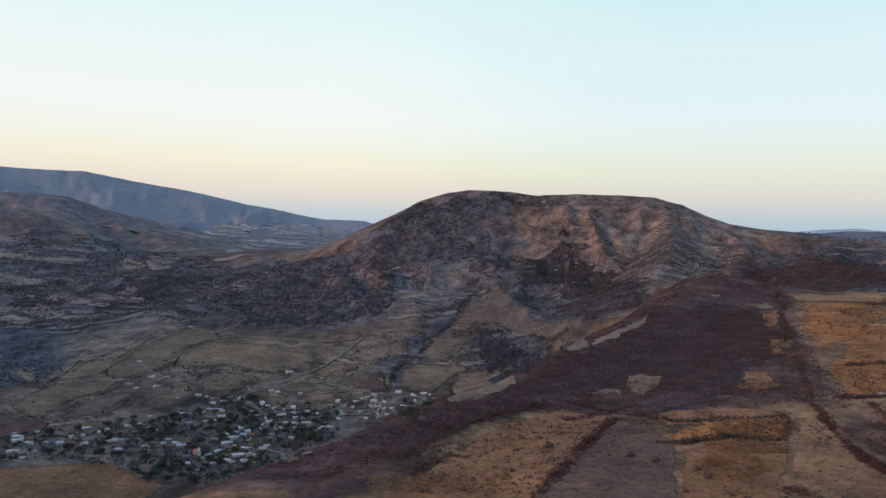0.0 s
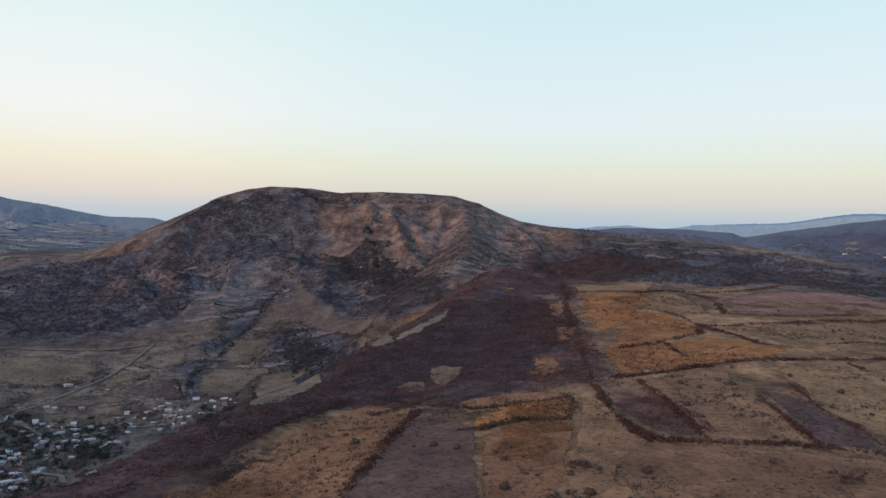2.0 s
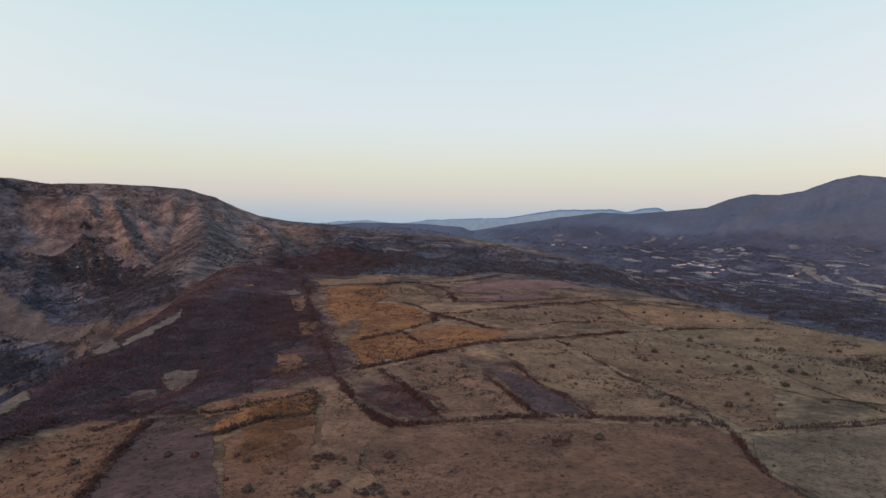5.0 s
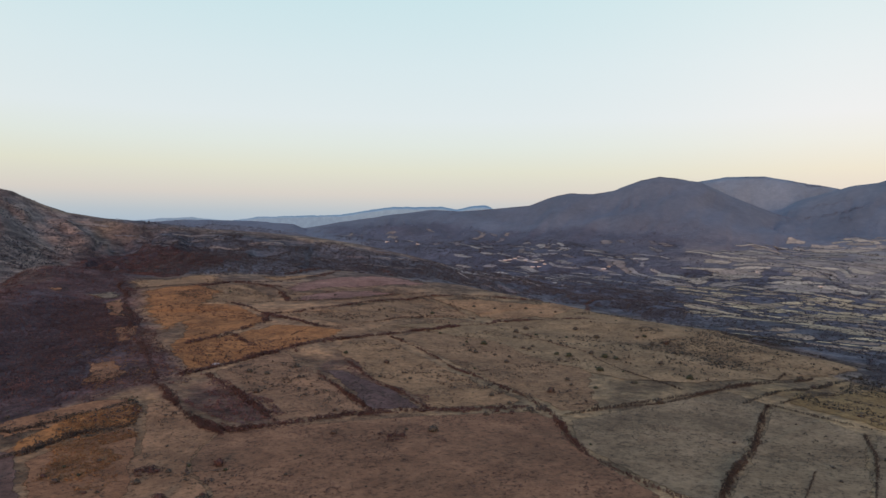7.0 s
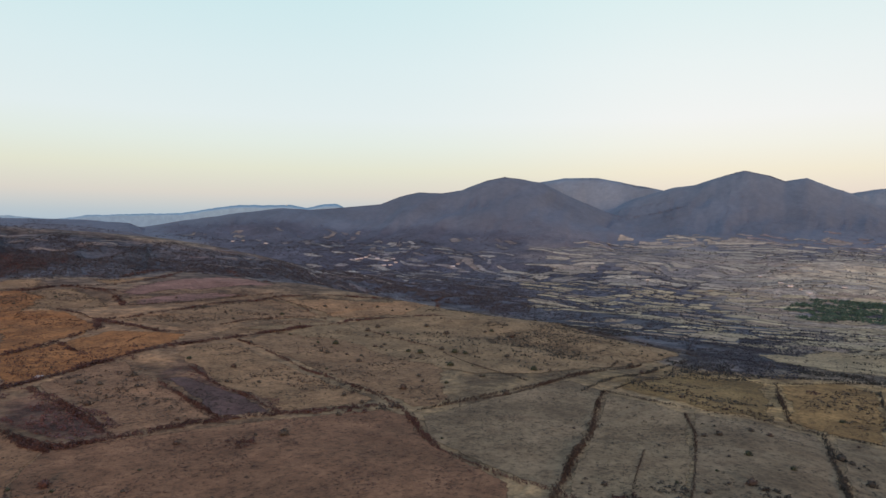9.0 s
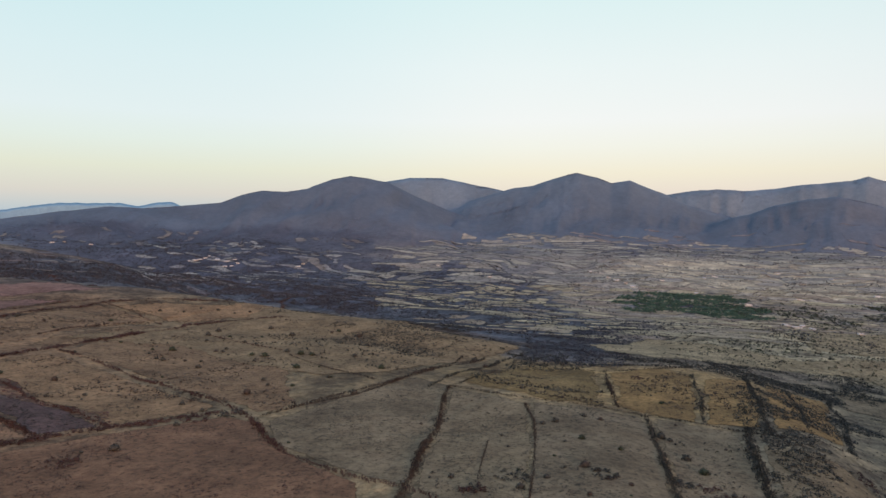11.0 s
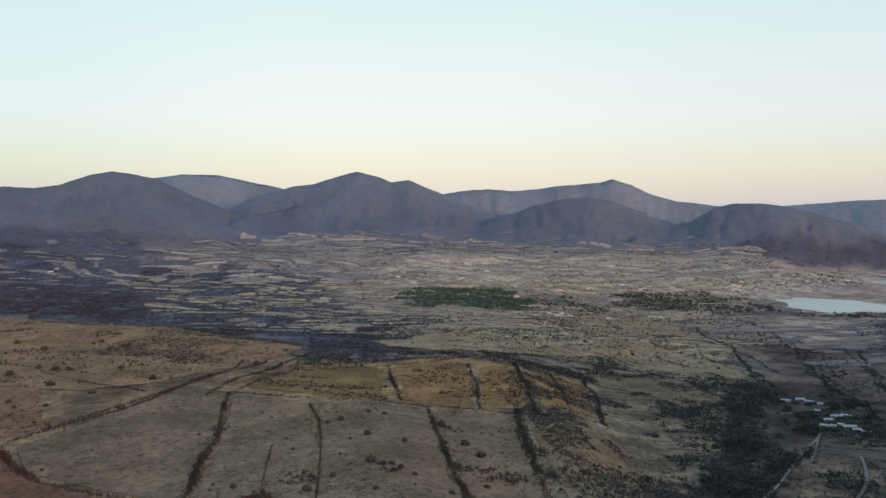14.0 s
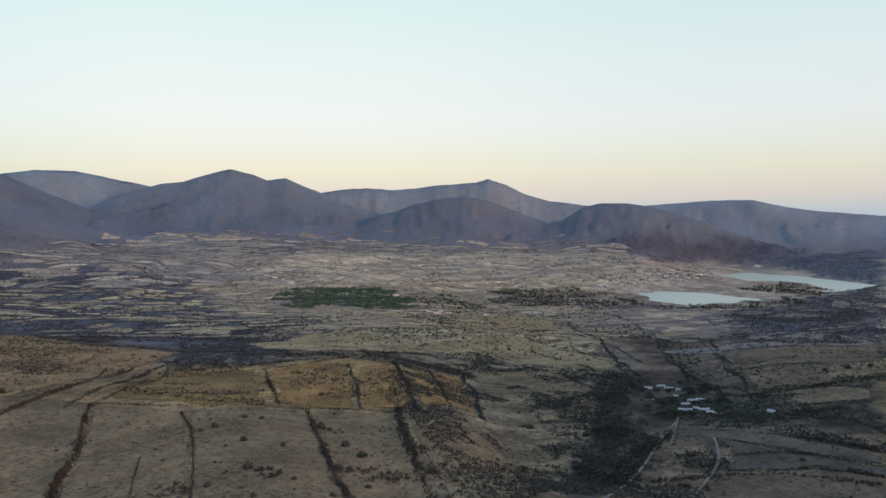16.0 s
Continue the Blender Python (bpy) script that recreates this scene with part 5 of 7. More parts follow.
hedge([(599, 17), (594, -11), (578, -38)], 3, 1.8, "brown")
hedge([(522, 130), (617, 113), (650, 66), (645, 34), (668, -2), (699, -41)], 3, 1.8, "brown")
hedge([(500, 150), (570, 142), (664, 132), (730, 110)], 6, 2.4, "dark")
hedge([(709, 130), (675, 41), (699, -41), (864, -183), (815, -264), (717, -300)], 6, 2.4, "dark")
hedge([(1081, -25), (1221, -164), (1187, -308), (1049, -410), (875, -390)], 5, 2.4, "dark")
hedge([(1154, -63), (1541, -283), (1310, -396), (1061, -453)], 3, 2.0, "dark")
hedge([(547, -364), (502, -390), (485, -428), (483, -462)], 5, 2.4, "dark")
hedge([(407, -271), (368, -287), (322, -309)], 4, 2.2, "dark")
hedge([(468, -270), (423, -307), (366, -323), (341, -327)], 4, 2.2, "dark")
hedge([(350, -233), (336, -276), (303, -291)], 4, 2.2, "dark")
hedge([(1051, -214), (1067, -292), (1168, -417), (1293, -498)], 4, 2.4, "dark")
hedge([(975, -198), (961, -252), (816, -328), (752, -363)], 4, 2.4, "dark")
hedge([(1090, -337), (992, -398), (895, -415), (812, -397)], 4, 2.4, "dark")
hedge([(1233, -251), (1389, -404), (1132, -454), (963, -459), (807, -422)], 4, 2.4, "dark")
hedge([(924, -220), (878, -282), (755, -303), (652, -290)], 4, 2.4, "dark")
hedge([(862, -553), (912, -679), (923, -787), (860, -821)], 3, 2.2, "dark")
hedge([(685, -458), (524, -410), (503, -430), (480, -446)], 3, 2.2, "dark")
hedge([(480, -369), (453, -387), (440, -409)], 3, 2.2, "dark")
hedge([(1127, -663), (862, -553), (586, -409), (511, -364)], 3, 2.2, "dark")
hedge([(-493, 766), (-462, 782), (-428, 768), (-421, 734), (-460, 715), (-493, 766)], 2.6, 2.2, "dark")
hedge([(-500, 805), (-516, 917), (-472, 930), (-417, 921), (-418, 891), (-440, 842), (-435, 777), (-464, 785), (-500, 805)], 2.6, 2.2, "dark")
hedge([(-429, 773), (-432, 833), (-406, 887), (-378, 887), (-380, 842), (-393, 798), (-413, 783), (-429, 773)], 2.6, 2.2, "dark")
hedge([(-521, 931), (-533, 1049), (-467, 1072), (-459, 954), (-482, 945), (-521, 931)], 2.6, 2.2, "dark")
hedge([(-476, 977), (-488, 1121), (-457, 1230), (-410, 1257), (-360, 1179), (-397, 1118), (-397, 1069), (-382, 990), (-401, 948), (-433, 934), (-476, 977)], 2.6, 2.2, "dark")
hedge([(-397, 1055), (-377, 1158), (-288, 1121), (-210, 1091), (-172, 1066), (-201, 1012), (-239, 981), (-305, 1008), (-349, 985), (-377, 990), (-397, 1055)], 2.6, 2.2, "dark")
hedge([(-326, 918), (-319, 981), (-261, 978), (-242, 965), (-275, 911), (-306, 910), (-326, 918)], 2.6, 2.2, "dark")
hedge([(-247, 927), (-223, 958), (-157, 966), (-110, 940), (-182, 921), (-228, 916), (-247, 927)], 2.6, 2.2, "dark")
hedge([(-193, 981), (-154, 1055), (-116, 1032), (-165, 975), (-193, 981)], 2.6, 2.2, "dark")
hedge([(-157, 975), (-113, 1016), (-78, 1005), (-67, 932), (-111, 949), (-157, 975)], 2.6, 2.2, "dark")
hedge([(-147, 1071), (-101, 1138), (-50, 1134), (-54, 1088), (-109, 1045), (-147, 1071)], 2.6, 2.2, "dark")
hedge([(-227, 887), (-169, 912), (-131, 904), (-142, 877), (-202, 870), (-227, 887)], 2.6, 2.2, "dark")
hedge([(-422, 761), (-381, 793), (-361, 778), (-380, 746), (-409, 745), (-422, 761)], 2.6, 2.2, "dark")
hedge([(-637, 1033), (-613, 1036), (-563, 985), (-532, 926), (-557, 925), (-637, 1033)], 2.6, 2.2, "dark")
hedge([(-188, 740), (-66, 338), (-73, 333), (-185, 697), (-188, 740)], 2.6, 2.2, "dark")
hedge([(-228, 695), (-227, 733), (-207, 735), (-200, 723), (-220, 705), (-228, 695)], 2.6, 2.2, "dark")
hedge([(15, 1212), (50, 1343), (117, 1475), (128, 1414), (159, 1296), (207, 1117), (216, 990), (192, 988), (131, 1156), (86, 1225), (53, 1212), (15, 1212)], 2.6, 2.2, "dark")
hedge([(-55, 944), (-59, 1029), (-38, 1052), (29, 1050), (50, 1027), (18, 996), (-7, 936), (-55, 944)], 2.6, 2.2, "dark")
hedge([(-32, 1060), (-23, 1155), (-6, 1173), (56, 1173), (36, 1125), (12, 1064), (-32, 1060)], 2.6, 2.2, "dark")
hedge([(59, 1160), (76, 1168), (73, 1060), (58, 1056), (59, 1160)], 2.6, 2.2, "dark")
hedge([(4, 463), (19, 975), (68, 1026), (63, 552), (45, 509), (14, 467), (4, 463)], 2.6, 2.2, "dark")
hedge([(159, 1006), (174, 1037), (151, 722), (144, 667), (115, 647), (159, 1006)], 2.6, 2.2, "dark")
hedge([(133, 660), (166, 717), (245, 832), (226, 772), (163, 687), (133, 660)], 2.6, 2.2, "dark")
hedge([(-92, 1064), (-79, 1157), (-50, 1151), (-54, 1099), (-92, 1064)], 2.6, 2.2, "dark")
hedge([(-110, 993), (-81, 1016), (-67, 939), (-102, 930), (-110, 993)], 2.6, 2.2, "dark")
hedge([(387, 855), (403, 842), (357, 742), (352, 768), (387, 855)], 2.6, 2.2, "dark")

hedge([(452, -261), (425, -287), (398, -309), (364, -322), (347, -329)], 7, 2.6, "dark")
hedge([(378, -250), (372, -270), (356, -296)], 7, 2.6, "dark")
hedge([(344, -228), (334, -260), (309, -273), (294, -280)], 7, 2.6, "dark")
hedge([(447, -254), (404, -214), (374, -184), (336, -153)], 7, 2.6, "dark")
hedge([(346, -184), (348, -201), (346, -213)], 7, 2.6, "dark")
hedge([(536, -362), (527, -398), (517, -423), (505, -456), (494, -468)], 7, 2.6, "dark")
hedge([(1034, -646), (758, -504), (553, -390)], 7, 2.6, "dark")
hedge([(1474, -710), (1060, -560), (811, -460), (625, -391), (530, -353)], 7, 2.6, "dark")
hedge([(1056, -568), (806, -464), (683, -407)], 7, 2.6, "dark")
hedge([(458, -328), (442, -353), (414, -366), (377, -358)], 7, 2.6, "dark")
hedge([(1345, -525), (1031, -459), (795, -391), (674, -357)], 7, 2.6, "dark")
hedge([(1002, -338), (893, -349), (803, -350)], 7, 2.6, "dark")

hedge([(131, 1534), (93, 1472), (52, 1397), (21, 1257), (-5, 1160), (-33, 1096), (-62, 1037), (-66, 948)], 7, 3.5, "dark")
hedge([(55, 1293), (120, 1259), (171, 1191), (185, 1008)], 3, 2, "dark")
hedge([(19, 1193), (85, 1185), (144, 1123), (173, 982)], 4, 2.4, "dark")
hedge([(9, 1108), (64, 1136), (111, 1154)], 3, 2, "dark")
hedge([(-44, 948), (-15, 995), (42, 1036), (100, 1033)], 3, 2.2, "dark")
hedge([(-67, 1059), (-122, 1091), (-204, 1154)], 3, 2.2, "dark")
hedge([(-72, 1016), (-130, 1020), (-201, 1048)], 3, 2.2, "dark")
hedge([(-518, 897), (-520, 1014), (-506, 1146), (-483, 1204)], 3, 2.2, "dark")
hedge([(-459, 818), (-430, 895), (-403, 967)], 3, 2.2, "dark")

hedge([(299, -122), (379, -164), (425, -195), (475, -222), (547, -256), (647, -306)], 44, 3.2, "thorn")
hedge([(347, -164), (386, -194), (419, -218), (439, -232)], 26, 3.2, "thorn")

for name, amount, poly in ZONES:
    p = np.array(poly, float)
    qx, qy = p[:, 0], p[:, 1]
    area = 0.5 * abs(np.dot(qx, np.roll(qy, 1)) - np.dot(qy, np.roll(qx, 1)))
    far = np.hypot(qx.mean(), qy.mean())
    if name == "maroon":
        scatter("scrub", "leafless maroon scrub covering the steep slope", poly, int(min(26000, area / 5)), 0.9, 1.9, "maroon", 8, -0.45, 111, 130, clear=True)
        scatter("scrub", "dark purple-brown scrub on the steep slope", poly, int(min(14000, area / 9)), 0.9, 2.0, "dim", 8, -0.3, 112, 150, clear=True)
        scatter("scrub", "lighter red-brown shrubs among the dark scrub", poly, int(min(1400, area / 140)), 0.8, 1.6, "red", 8, 0.1, 107, 160, clear=True)
    elif name == "brick":
        scatter("scrub", "sparse dry scrub on the rocky hillside", poly, 7000, 1.6, 3.8, "heath", 8, -0.05, 103, 110, clear=True)
    elif name == "core":
        scatter("scrub", "dense purple-black scrub, darkened for shade on the steep slope", poly, int(min(16000, area / 6)), 0.9, 1.9, "dim", 8, -0.5, 112, 150, clear=True)
    elif name == "ember":
        scatter("scrub", "dark shrubs dotted over dry grass toned warm for evening light", poly, int(min(3500, area / 60)), 1.6, 3.2, "brown", 8, -0.1, 114, 60)
    elif name == "hollow":
        scatter("scrub", "low trees in the shade-toned dips of the hill and on its wooded spur", poly, int(min(5000, area / 26)), 2.0, 4.2, "heath", 8, -0.45, 115, 60)
    elif name == "dry_slope":
        scatter("scrub", "patches of dark scrub on the dry slope", poly, int(min(9000, area / 9)), 1.2, 2.8, "dark", 8, 0.06, 116, 46, 0.9, clear=True)
        scatter("scrub", "low brown scrub between the dark patches", poly, int(min(2500, area / 40)), 0.8, 1.8, "brown", 8, -0.2, 117, 60, 0.8, clear=True)
    elif name == "gulf":
        scatter("gully_trees", "dense dark trees along the bed of the gully", poly, int(min(8000, area / 5)), 1.0, 2.6, "thorn", 8, -0.3, 118, 36, 1.0)
        scatter("grass_tufts", "tufts of pale green grass in the gully", poly, int(min(2500, area / 22)), 0.6, 1.5, "moss", 8, 0.0, 119, 50, 0.7)
    elif name in ("heath", "gully"):
        big = np.clip(far / 700, 1, 2.5)
        scatter("scrub", "dark dry scrub and low trees on the slope", poly, int(min(12000, area / (7 * big * big) * amount)), 1.0 * big, 2.1 * big, "heath" if name == "heath" else "green" if name == "gully" else "dark", 8, -0.4, clear=True)
    elif name == "wood":
        scatter("woods", "dark dry woods on the valley floor", poly, int(min(6000, area / 110)), 2.5, 5.5, "heath", 8, -0.25, 113, 90, 0.6)
    elif name == "rust":
        scatter("scrub", "thin red-brown scrub in a narrow strip", poly, int(area / 6), 0.9, 2.2, "maroon", 8, -0.5, 109, 40)


# ---- things ----
def part(name, bm, material, parent, label=""):
    """One mesh object out of a bmesh, as a part of a thing or of a part."""
    me = bpy.data.meshes.new(name)
    bm.to_mesh(me)
    bm.free()
    me.materials.append(material)
    ob = new(name, me)
    ob.parent = parent
    return tagged(ob, label) if label else ob


def block(x0, x1, y0, y1, z0, z1, bevel=0.0, bm=None):
    bm = bm or bmesh.new()
    made = bmesh.ops.create_cube(bm, size=1.0)["verts"]
    for v in made:
        v.co = Vector(((x0 + x1) / 2 + v.co.x * (x1 - x0), (y0 + y1) / 2 + v.co.y * (y1 - y0), (z0 + z1) / 2 + v.co.z * (z1 - z0)))
    if bevel:
        bmesh.ops.bevel(bm, geom=list({e for v in made for e in v.link_edges}), offset=bevel, segments=1, affect="EDGES")
    return bm


def paint_mat(name, colour, rough=0.85, wear=0.35, size=2.5):
    m, n, l, b = node_mat(name, rough)
    co = n.new("ShaderNodeTexCoord").outputs["Object"]
    c = ramp_of(n, l, noise_tex(n, l, co, size, 6, 0.65), [(0.3, tuple(k * (1 - wear) for k in colour)), (0.6, colour)])
    l.new(c, b.inputs["Base Color"])
    return m


WALLS = [paint_mat("whitewash", (0.62, 0.61, 0.59)), paint_mat("cream_plaster", (0.42, 0.38, 0.32)), paint_mat("bare_block", (0.26, 0.25, 0.245)),
         paint_mat("pink_plaster", (0.36, 0.25, 0.22)), paint_mat("adobe", (0.24, 0.17, 0.125))]
ROOFS = [paint_mat("pale_concrete_roof", (0.50, 0.50, 0.50)), paint_mat("tin_roof", (0.40, 0.42, 0.44), 0.8), paint_mat("tile_roof", (0.22, 0.115, 0.08)),
         paint_mat("grey_concrete_roof", (0.28, 0.285, 0.30))]
GLASS = paint_mat("dark_window", (0.03, 0.035, 0.045), 0.15, 0.1)
DOOR = paint_mat("painted_steel_door", (0.12, 0.10, 0.09), 0.5)
TANK = paint_mat("black_plastic_tank", (0.02, 0.02, 0.022), 0.5)
BARK = paint_mat("grey_bark", (0.10, 0.08, 0.065), 0.95, 0.4, 0.8)


def openings(thing, w, d, high, many):
    part("door", block(-w * 0.1 - 0.5, -w * 0.1 + 0.5, -d / 2 - 0.06, -d / 2 + 0.05, 0.05, 2.1), DOOR, thing)
    for k in range(many):
        x = -w * 0.36 + w * 0.72 * k / max(1, many - 1) + (0.9 if abs(-w * 0.36 + w * 0.72 * k / max(1, many - 1) + w * 0.1) < 1.2 else 0)
        win = part("window", block(x - 0.6, x + 0.6, -d / 2 - 0.04, -d / 2 + 0.05, 1.0, 2.1), GLASS, thing)
        part("sill", block(x - 0.7, x + 0.7, -d / 2 - 0.14, -d / 2 - 0.041, 0.92, 1.0), ROOFS[0], win)


def flat_house(label, w, d, high, wall, roof, tank=True, annex=True):
    thing = tagged(new("house"), label, "house", "houses of the villages")
    body = block(-w / 2, w / 2, -d / 2, d / 2, -4, high, 0.05)
    part("wall", body, wall, thing)
    slab = block(-w / 2 - 0.35, w / 2 + 0.35, -d / 2 - 0.5, d / 2 + 0.3, high, high + 0.22, 0.03)
    part("roof", slab, roof, thing)
    bm = None
    for x0, x1, y0, y1 in ((-w / 2, w / 2, -d / 2, -d / 2 + 0.15), (-w / 2, w / 2, d / 2 - 0.15, d / 2), (-w / 2, -w / 2 + 0.15, -d / 2 + 0.15, d / 2 - 0.15), (w / 2 - 0.15, w / 2, -d / 2 + 0.15, d / 2 - 0.15)):
        bm = block(x0, x1, y0, y1, high + 0.22, high + 0.62, 0, bm)
    part("parapet", bm, wall, thing)
    openings(thing, w, d, high, 2 if w < 9 else 3)
    if tank:
        bm = bmesh.new()
        bmesh.ops.create_cone(bm, cap_ends=True, segments=12, radius1=0.6, radius2=0.5, depth=1.4, matrix=Matrix.Translation((w * 0.28, d * 0.2, high + 0.92)))
        part("water_tank", bm, TANK, thing, "black plastic roof tank")
    if annex:
        a = part("annex", block(w / 2 + 0.01, w / 2 + w * 0.45, -d * 0.3, d * 0.4, -4, high * 0.8, 0.04), wall, thing)
        part("annex_roof", block(w / 2 + 0.01, w / 2 + w * 0.45 + 0.3, -d * 0.3 - 0.4, d * 0.4 + 0.2, high * 0.8 + 0.005, high * 0.8 + 0.15), ROOFS[1], a, "sheet-metal lean-to roof")
    return thing


def gable_house(label, w, d, high, rise, wall, roof):
    thing = tagged(new("house"), label, "house", "houses of the villages")
    bm = block(-w / 2, w / 2, -d / 2, d / 2, -4, high)
    for s in (-1, 1):
        vs = [bm.verts.new((s * w / 2, y, z)) for y, z in ((-d / 2, high), (d / 2, high), (0, high + rise))]
        bm.faces.new(vs if s < 0 else vs[::-1])
    part("wall", bm, wall, thing)
    for s in (-1, 1):
        bm = bmesh.new()
        o, t = 0.45, 0.12
        p = [(x, s * y, z) for x in (-w / 2 - o, w / 2 + o) for y, z in ((0.0, high + rise + t), (d / 2 + o, high - o * rise / (d / 2) + t))]
        q = [(x, y, z - t) for x, y, z in p]
        v = [bm.verts.new(k) for k in p + q]
        for f in ((0, 1, 3, 2), (4, 6, 7, 5), (0, 4, 5, 1), (2, 3, 7, 6), (1, 5, 7, 3), (0, 2, 6, 4)):
            bm.faces.new([v[k] for k in f])
        bmesh.ops.recalc_face_normals(bm, faces=bm.faces[:])
        part("roof_slope", bm, roof, thing)
    openings(thing, w, d, high, 2)
    return thing


HOUSE_KINDS = [
    flat_house("whitewashed flat-roofed village house with a roof tank", 9, 7, 3.0, WALLS[0], ROOFS[0]),
    flat_house("cream one-storey house with a concrete roof", 11, 7, 3.0, WALLS[1], ROOFS[0], True, False),
    flat_house("two-storey grey block house, unplastered", 8, 8, 5.6, WALLS[2], ROOFS[3], True, True),
    flat_house("low white house with a pale slab roof", 13, 7, 3.0, WALLS[0], ROOFS[0], False, True),
    flat_house("small pink plastered house among trees", 7, 6, 2.9, WALLS[3], ROOFS[0], True, False),
    gable_house("whitewashed house under a bright tin roof", 10, 7, 2.8, 1.3, WALLS[0], ROOFS[1]),
    gable_house("adobe house under an old tile roof", 9, 6, 2.6, 1.4, WALLS[4], ROOFS[2]),
    gable_house("long low shed with a bright sheet-metal roof", 17, 7, 3.0, 1.2, WALLS[0], ROOFS[1]),
]


def lowest(x, y, reach):
    k = np.linspace(0, 2 * np.pi, 9)
    return float(np.min(mesh_height(x + reach * np.cos(k), y + reach * np.sin(k))))


first = set()


def stand(kind, x, y, turn, size=1.0, reach=2.0):
    """Stand a thing on the ground: the first of its kind itself, later ones as copies."""
    z = float(mesh_height(np.array([x]), np.array([y]))[0])
    z = (z + lowest(x, y, reach)) / 2
    if kind in first:
        ob = copy_thing(kind, pose(x, y, z, 0, 0, turn))
    else:
        first.add(kind)
        ob = kind
        ob.matrix_basis = pose(x, y, z, 0, 0, turn)
    ob.scale = (size, size, size)
    return ob


HOMES = [
    (-440, 1030), (-396, 943), (-387, 947), (-379, 954), (-368, 949), (-402, 909), (-391, 906), (-376, 908), (-368, 911), (-437, 726), (-424, 727), (-404, 720),
    (-392, 726), (-380, 714), (-386, 742), (-380, 747), (-367, 729), (-356, 726), (-404, 700), (-404, 681), (-344, 743), (-333, 739), (-329, 721), (-324, 731),
    (-354, 748), (-335, 770), (-326, 763), (-348, 784), (-336, 818), (-307, 800), (-292, 745), (-280, 747), (-307, 733), (-328, 883), (-298, 900), (-288, 892),
    (-297, 836), (-281, 858), (-272, 821), (-263, 825), (-259, 837), (-259, 903), (-250, 924), (-239, 924), (-222, 928),
]
HOMES += [
    (-213, 925), (-183, 923), (-226, 802), (-224, 830), (-218, 872), (-232, 883), (-208, 843), (-191, 856), (-180, 826), (-166, 869), (-164, 844), (-162, 775),
    (-146, 773), (-140, 805), (-135, 816), (-128, 817), (-139, 899), (-236, 780), (-226, 770), (-219, 784), (-208, 783), (-228, 752), (-216, 744), (-204, 735),
    (-211, 700), (-204, 694), (-204, 713), (-228, 727), (-234, 716), (-246, 689), (-220, 683), (-271, 739), (-269, 750), (-261, 759), (-282, 736), (-109, 916),
    (-101, 919), (-94, 920), (-85, 911), (-76, 891), (-71, 908), (-62, 898), (-88, 864), (-73, 849), (-43, 918),
]
HOMES += [
    (-35, 924), (-27, 916), (-20, 918), (-13, 924), (-215, 998), (-202, 988), (-165, 982), (-442, 1248), (-422, 692), (-434, 703), (-386, 765), (-368, 760),
    (-310, 901), (-205, 806), (-188, 787), (-221, 852), (-171, 828), (-121, 896), (-111, 874), (-121, 849),
]
BARNS = [
    (661, -348), (663, -363), (587, -313), (583, -334), (514, -300), (511, -305), (513, -312), (503, -313), (493, -312), (486, -314), (543, -327), (546, -335),
    (634, -366), (464, -344), (649, -364), (534, -315),
]
TOWN = [
    (2287, -1021), (2332, -1069), (2292, -1078), (2354, -1122), (2299, -1115), (2365, -1160), (2314, -1152), (2255, -1138), (2335, -1192), (2287, -1182), (2346, -1230), (2249, -1188),
    (2298, -1231), (2342, -1272), (2242, -1227), (2299, -1275), (2241, -1258), (2372, -1343), (2279, -1305), (2222, -1285), (2369, -1387), (2251, -1331), (2355, -1410), (2242, -1360),
    (2413, -1477), (2258, -692), (2193, -686), (2284, -651), (2535, -933), (2204, -155), (1981, -266), (2014, -255), (1603, -308), (1636, -294), (1635, -327), (2255, 1581),
    (2296, 1567), (2295, 1514), (2287, 1463), (2315, 1453), (2221, 1435), (2326, 1200), (2356, 1195), (2513, 728), (2339, 496),
]
TOWN += [
    (2435, 110), (2373, 79), (2309, 49), (2257, 26), (2549, 176), (2395, -62), (2510, -202), (2544, -235), (2677, -452), (2586, -602), (2209, -703), (2555, -961),
    (2168, -424), (1610, -297), (1596, -337), (1556, -416), (1999, -267), (2236, 1594), (2273, 1572), (2333, 1573), (2304, 1519), (2281, 1467), (2233, 1416), (2272, 1416),
    (2326, 2109), (2309, 2222), (2270, 2243),
]
BUSHES = [
    (122, 316), (121, 326), (106, 298), (132, 317), (125, 295), (109, 281), (105, 338), (95, 346), (85, 348), (57, 393), (59, 373), (129, 292),
    (146, 328), (132, 332), (171, 294), (179, 277), (194, 253), (493, 464), (404, 398), (402, 444), (380, 350), (365, 366), (665, 576), (517, 401),
    (534, 422), (500, 348), (571, 371), (788, 495), (626, 381), (619, 365), (565, 337), (563, 323), (715, 402), (588, 314), (521, 270), (452, 257),
    (497, 228), (457, 240), (424, 257), (416, 205), (449, 189), (181, 285), (161, 294), (156, 258), (162, 242),
]
BUSHES += [
    (145, 291), (142, 267), (249, 284), (283, 263), (293, 252), (343, 253), (711, 294), (657, 263), (694, 302), (723, 331), (530, 254), (580, 296),
    (680, 447), (653, 442), (650, 414), (764, 552), (754, 579), (794, 548), (799, 526), (801, 481), (809, 456), (756, 618), (611, 650), (272, 386),
    (307, 423), (338, 428), (302, 437), (393, 123), (382, 73), (443, 33), (422, 48), (415, 55), (440, 23), (378, 38), (330, 33), (326, 9),
    (311, 39), (424, -17), (428, -12), (418, -20), (301, 80), (294, 19), (294, 48), (358, 65), (319, 53),
]
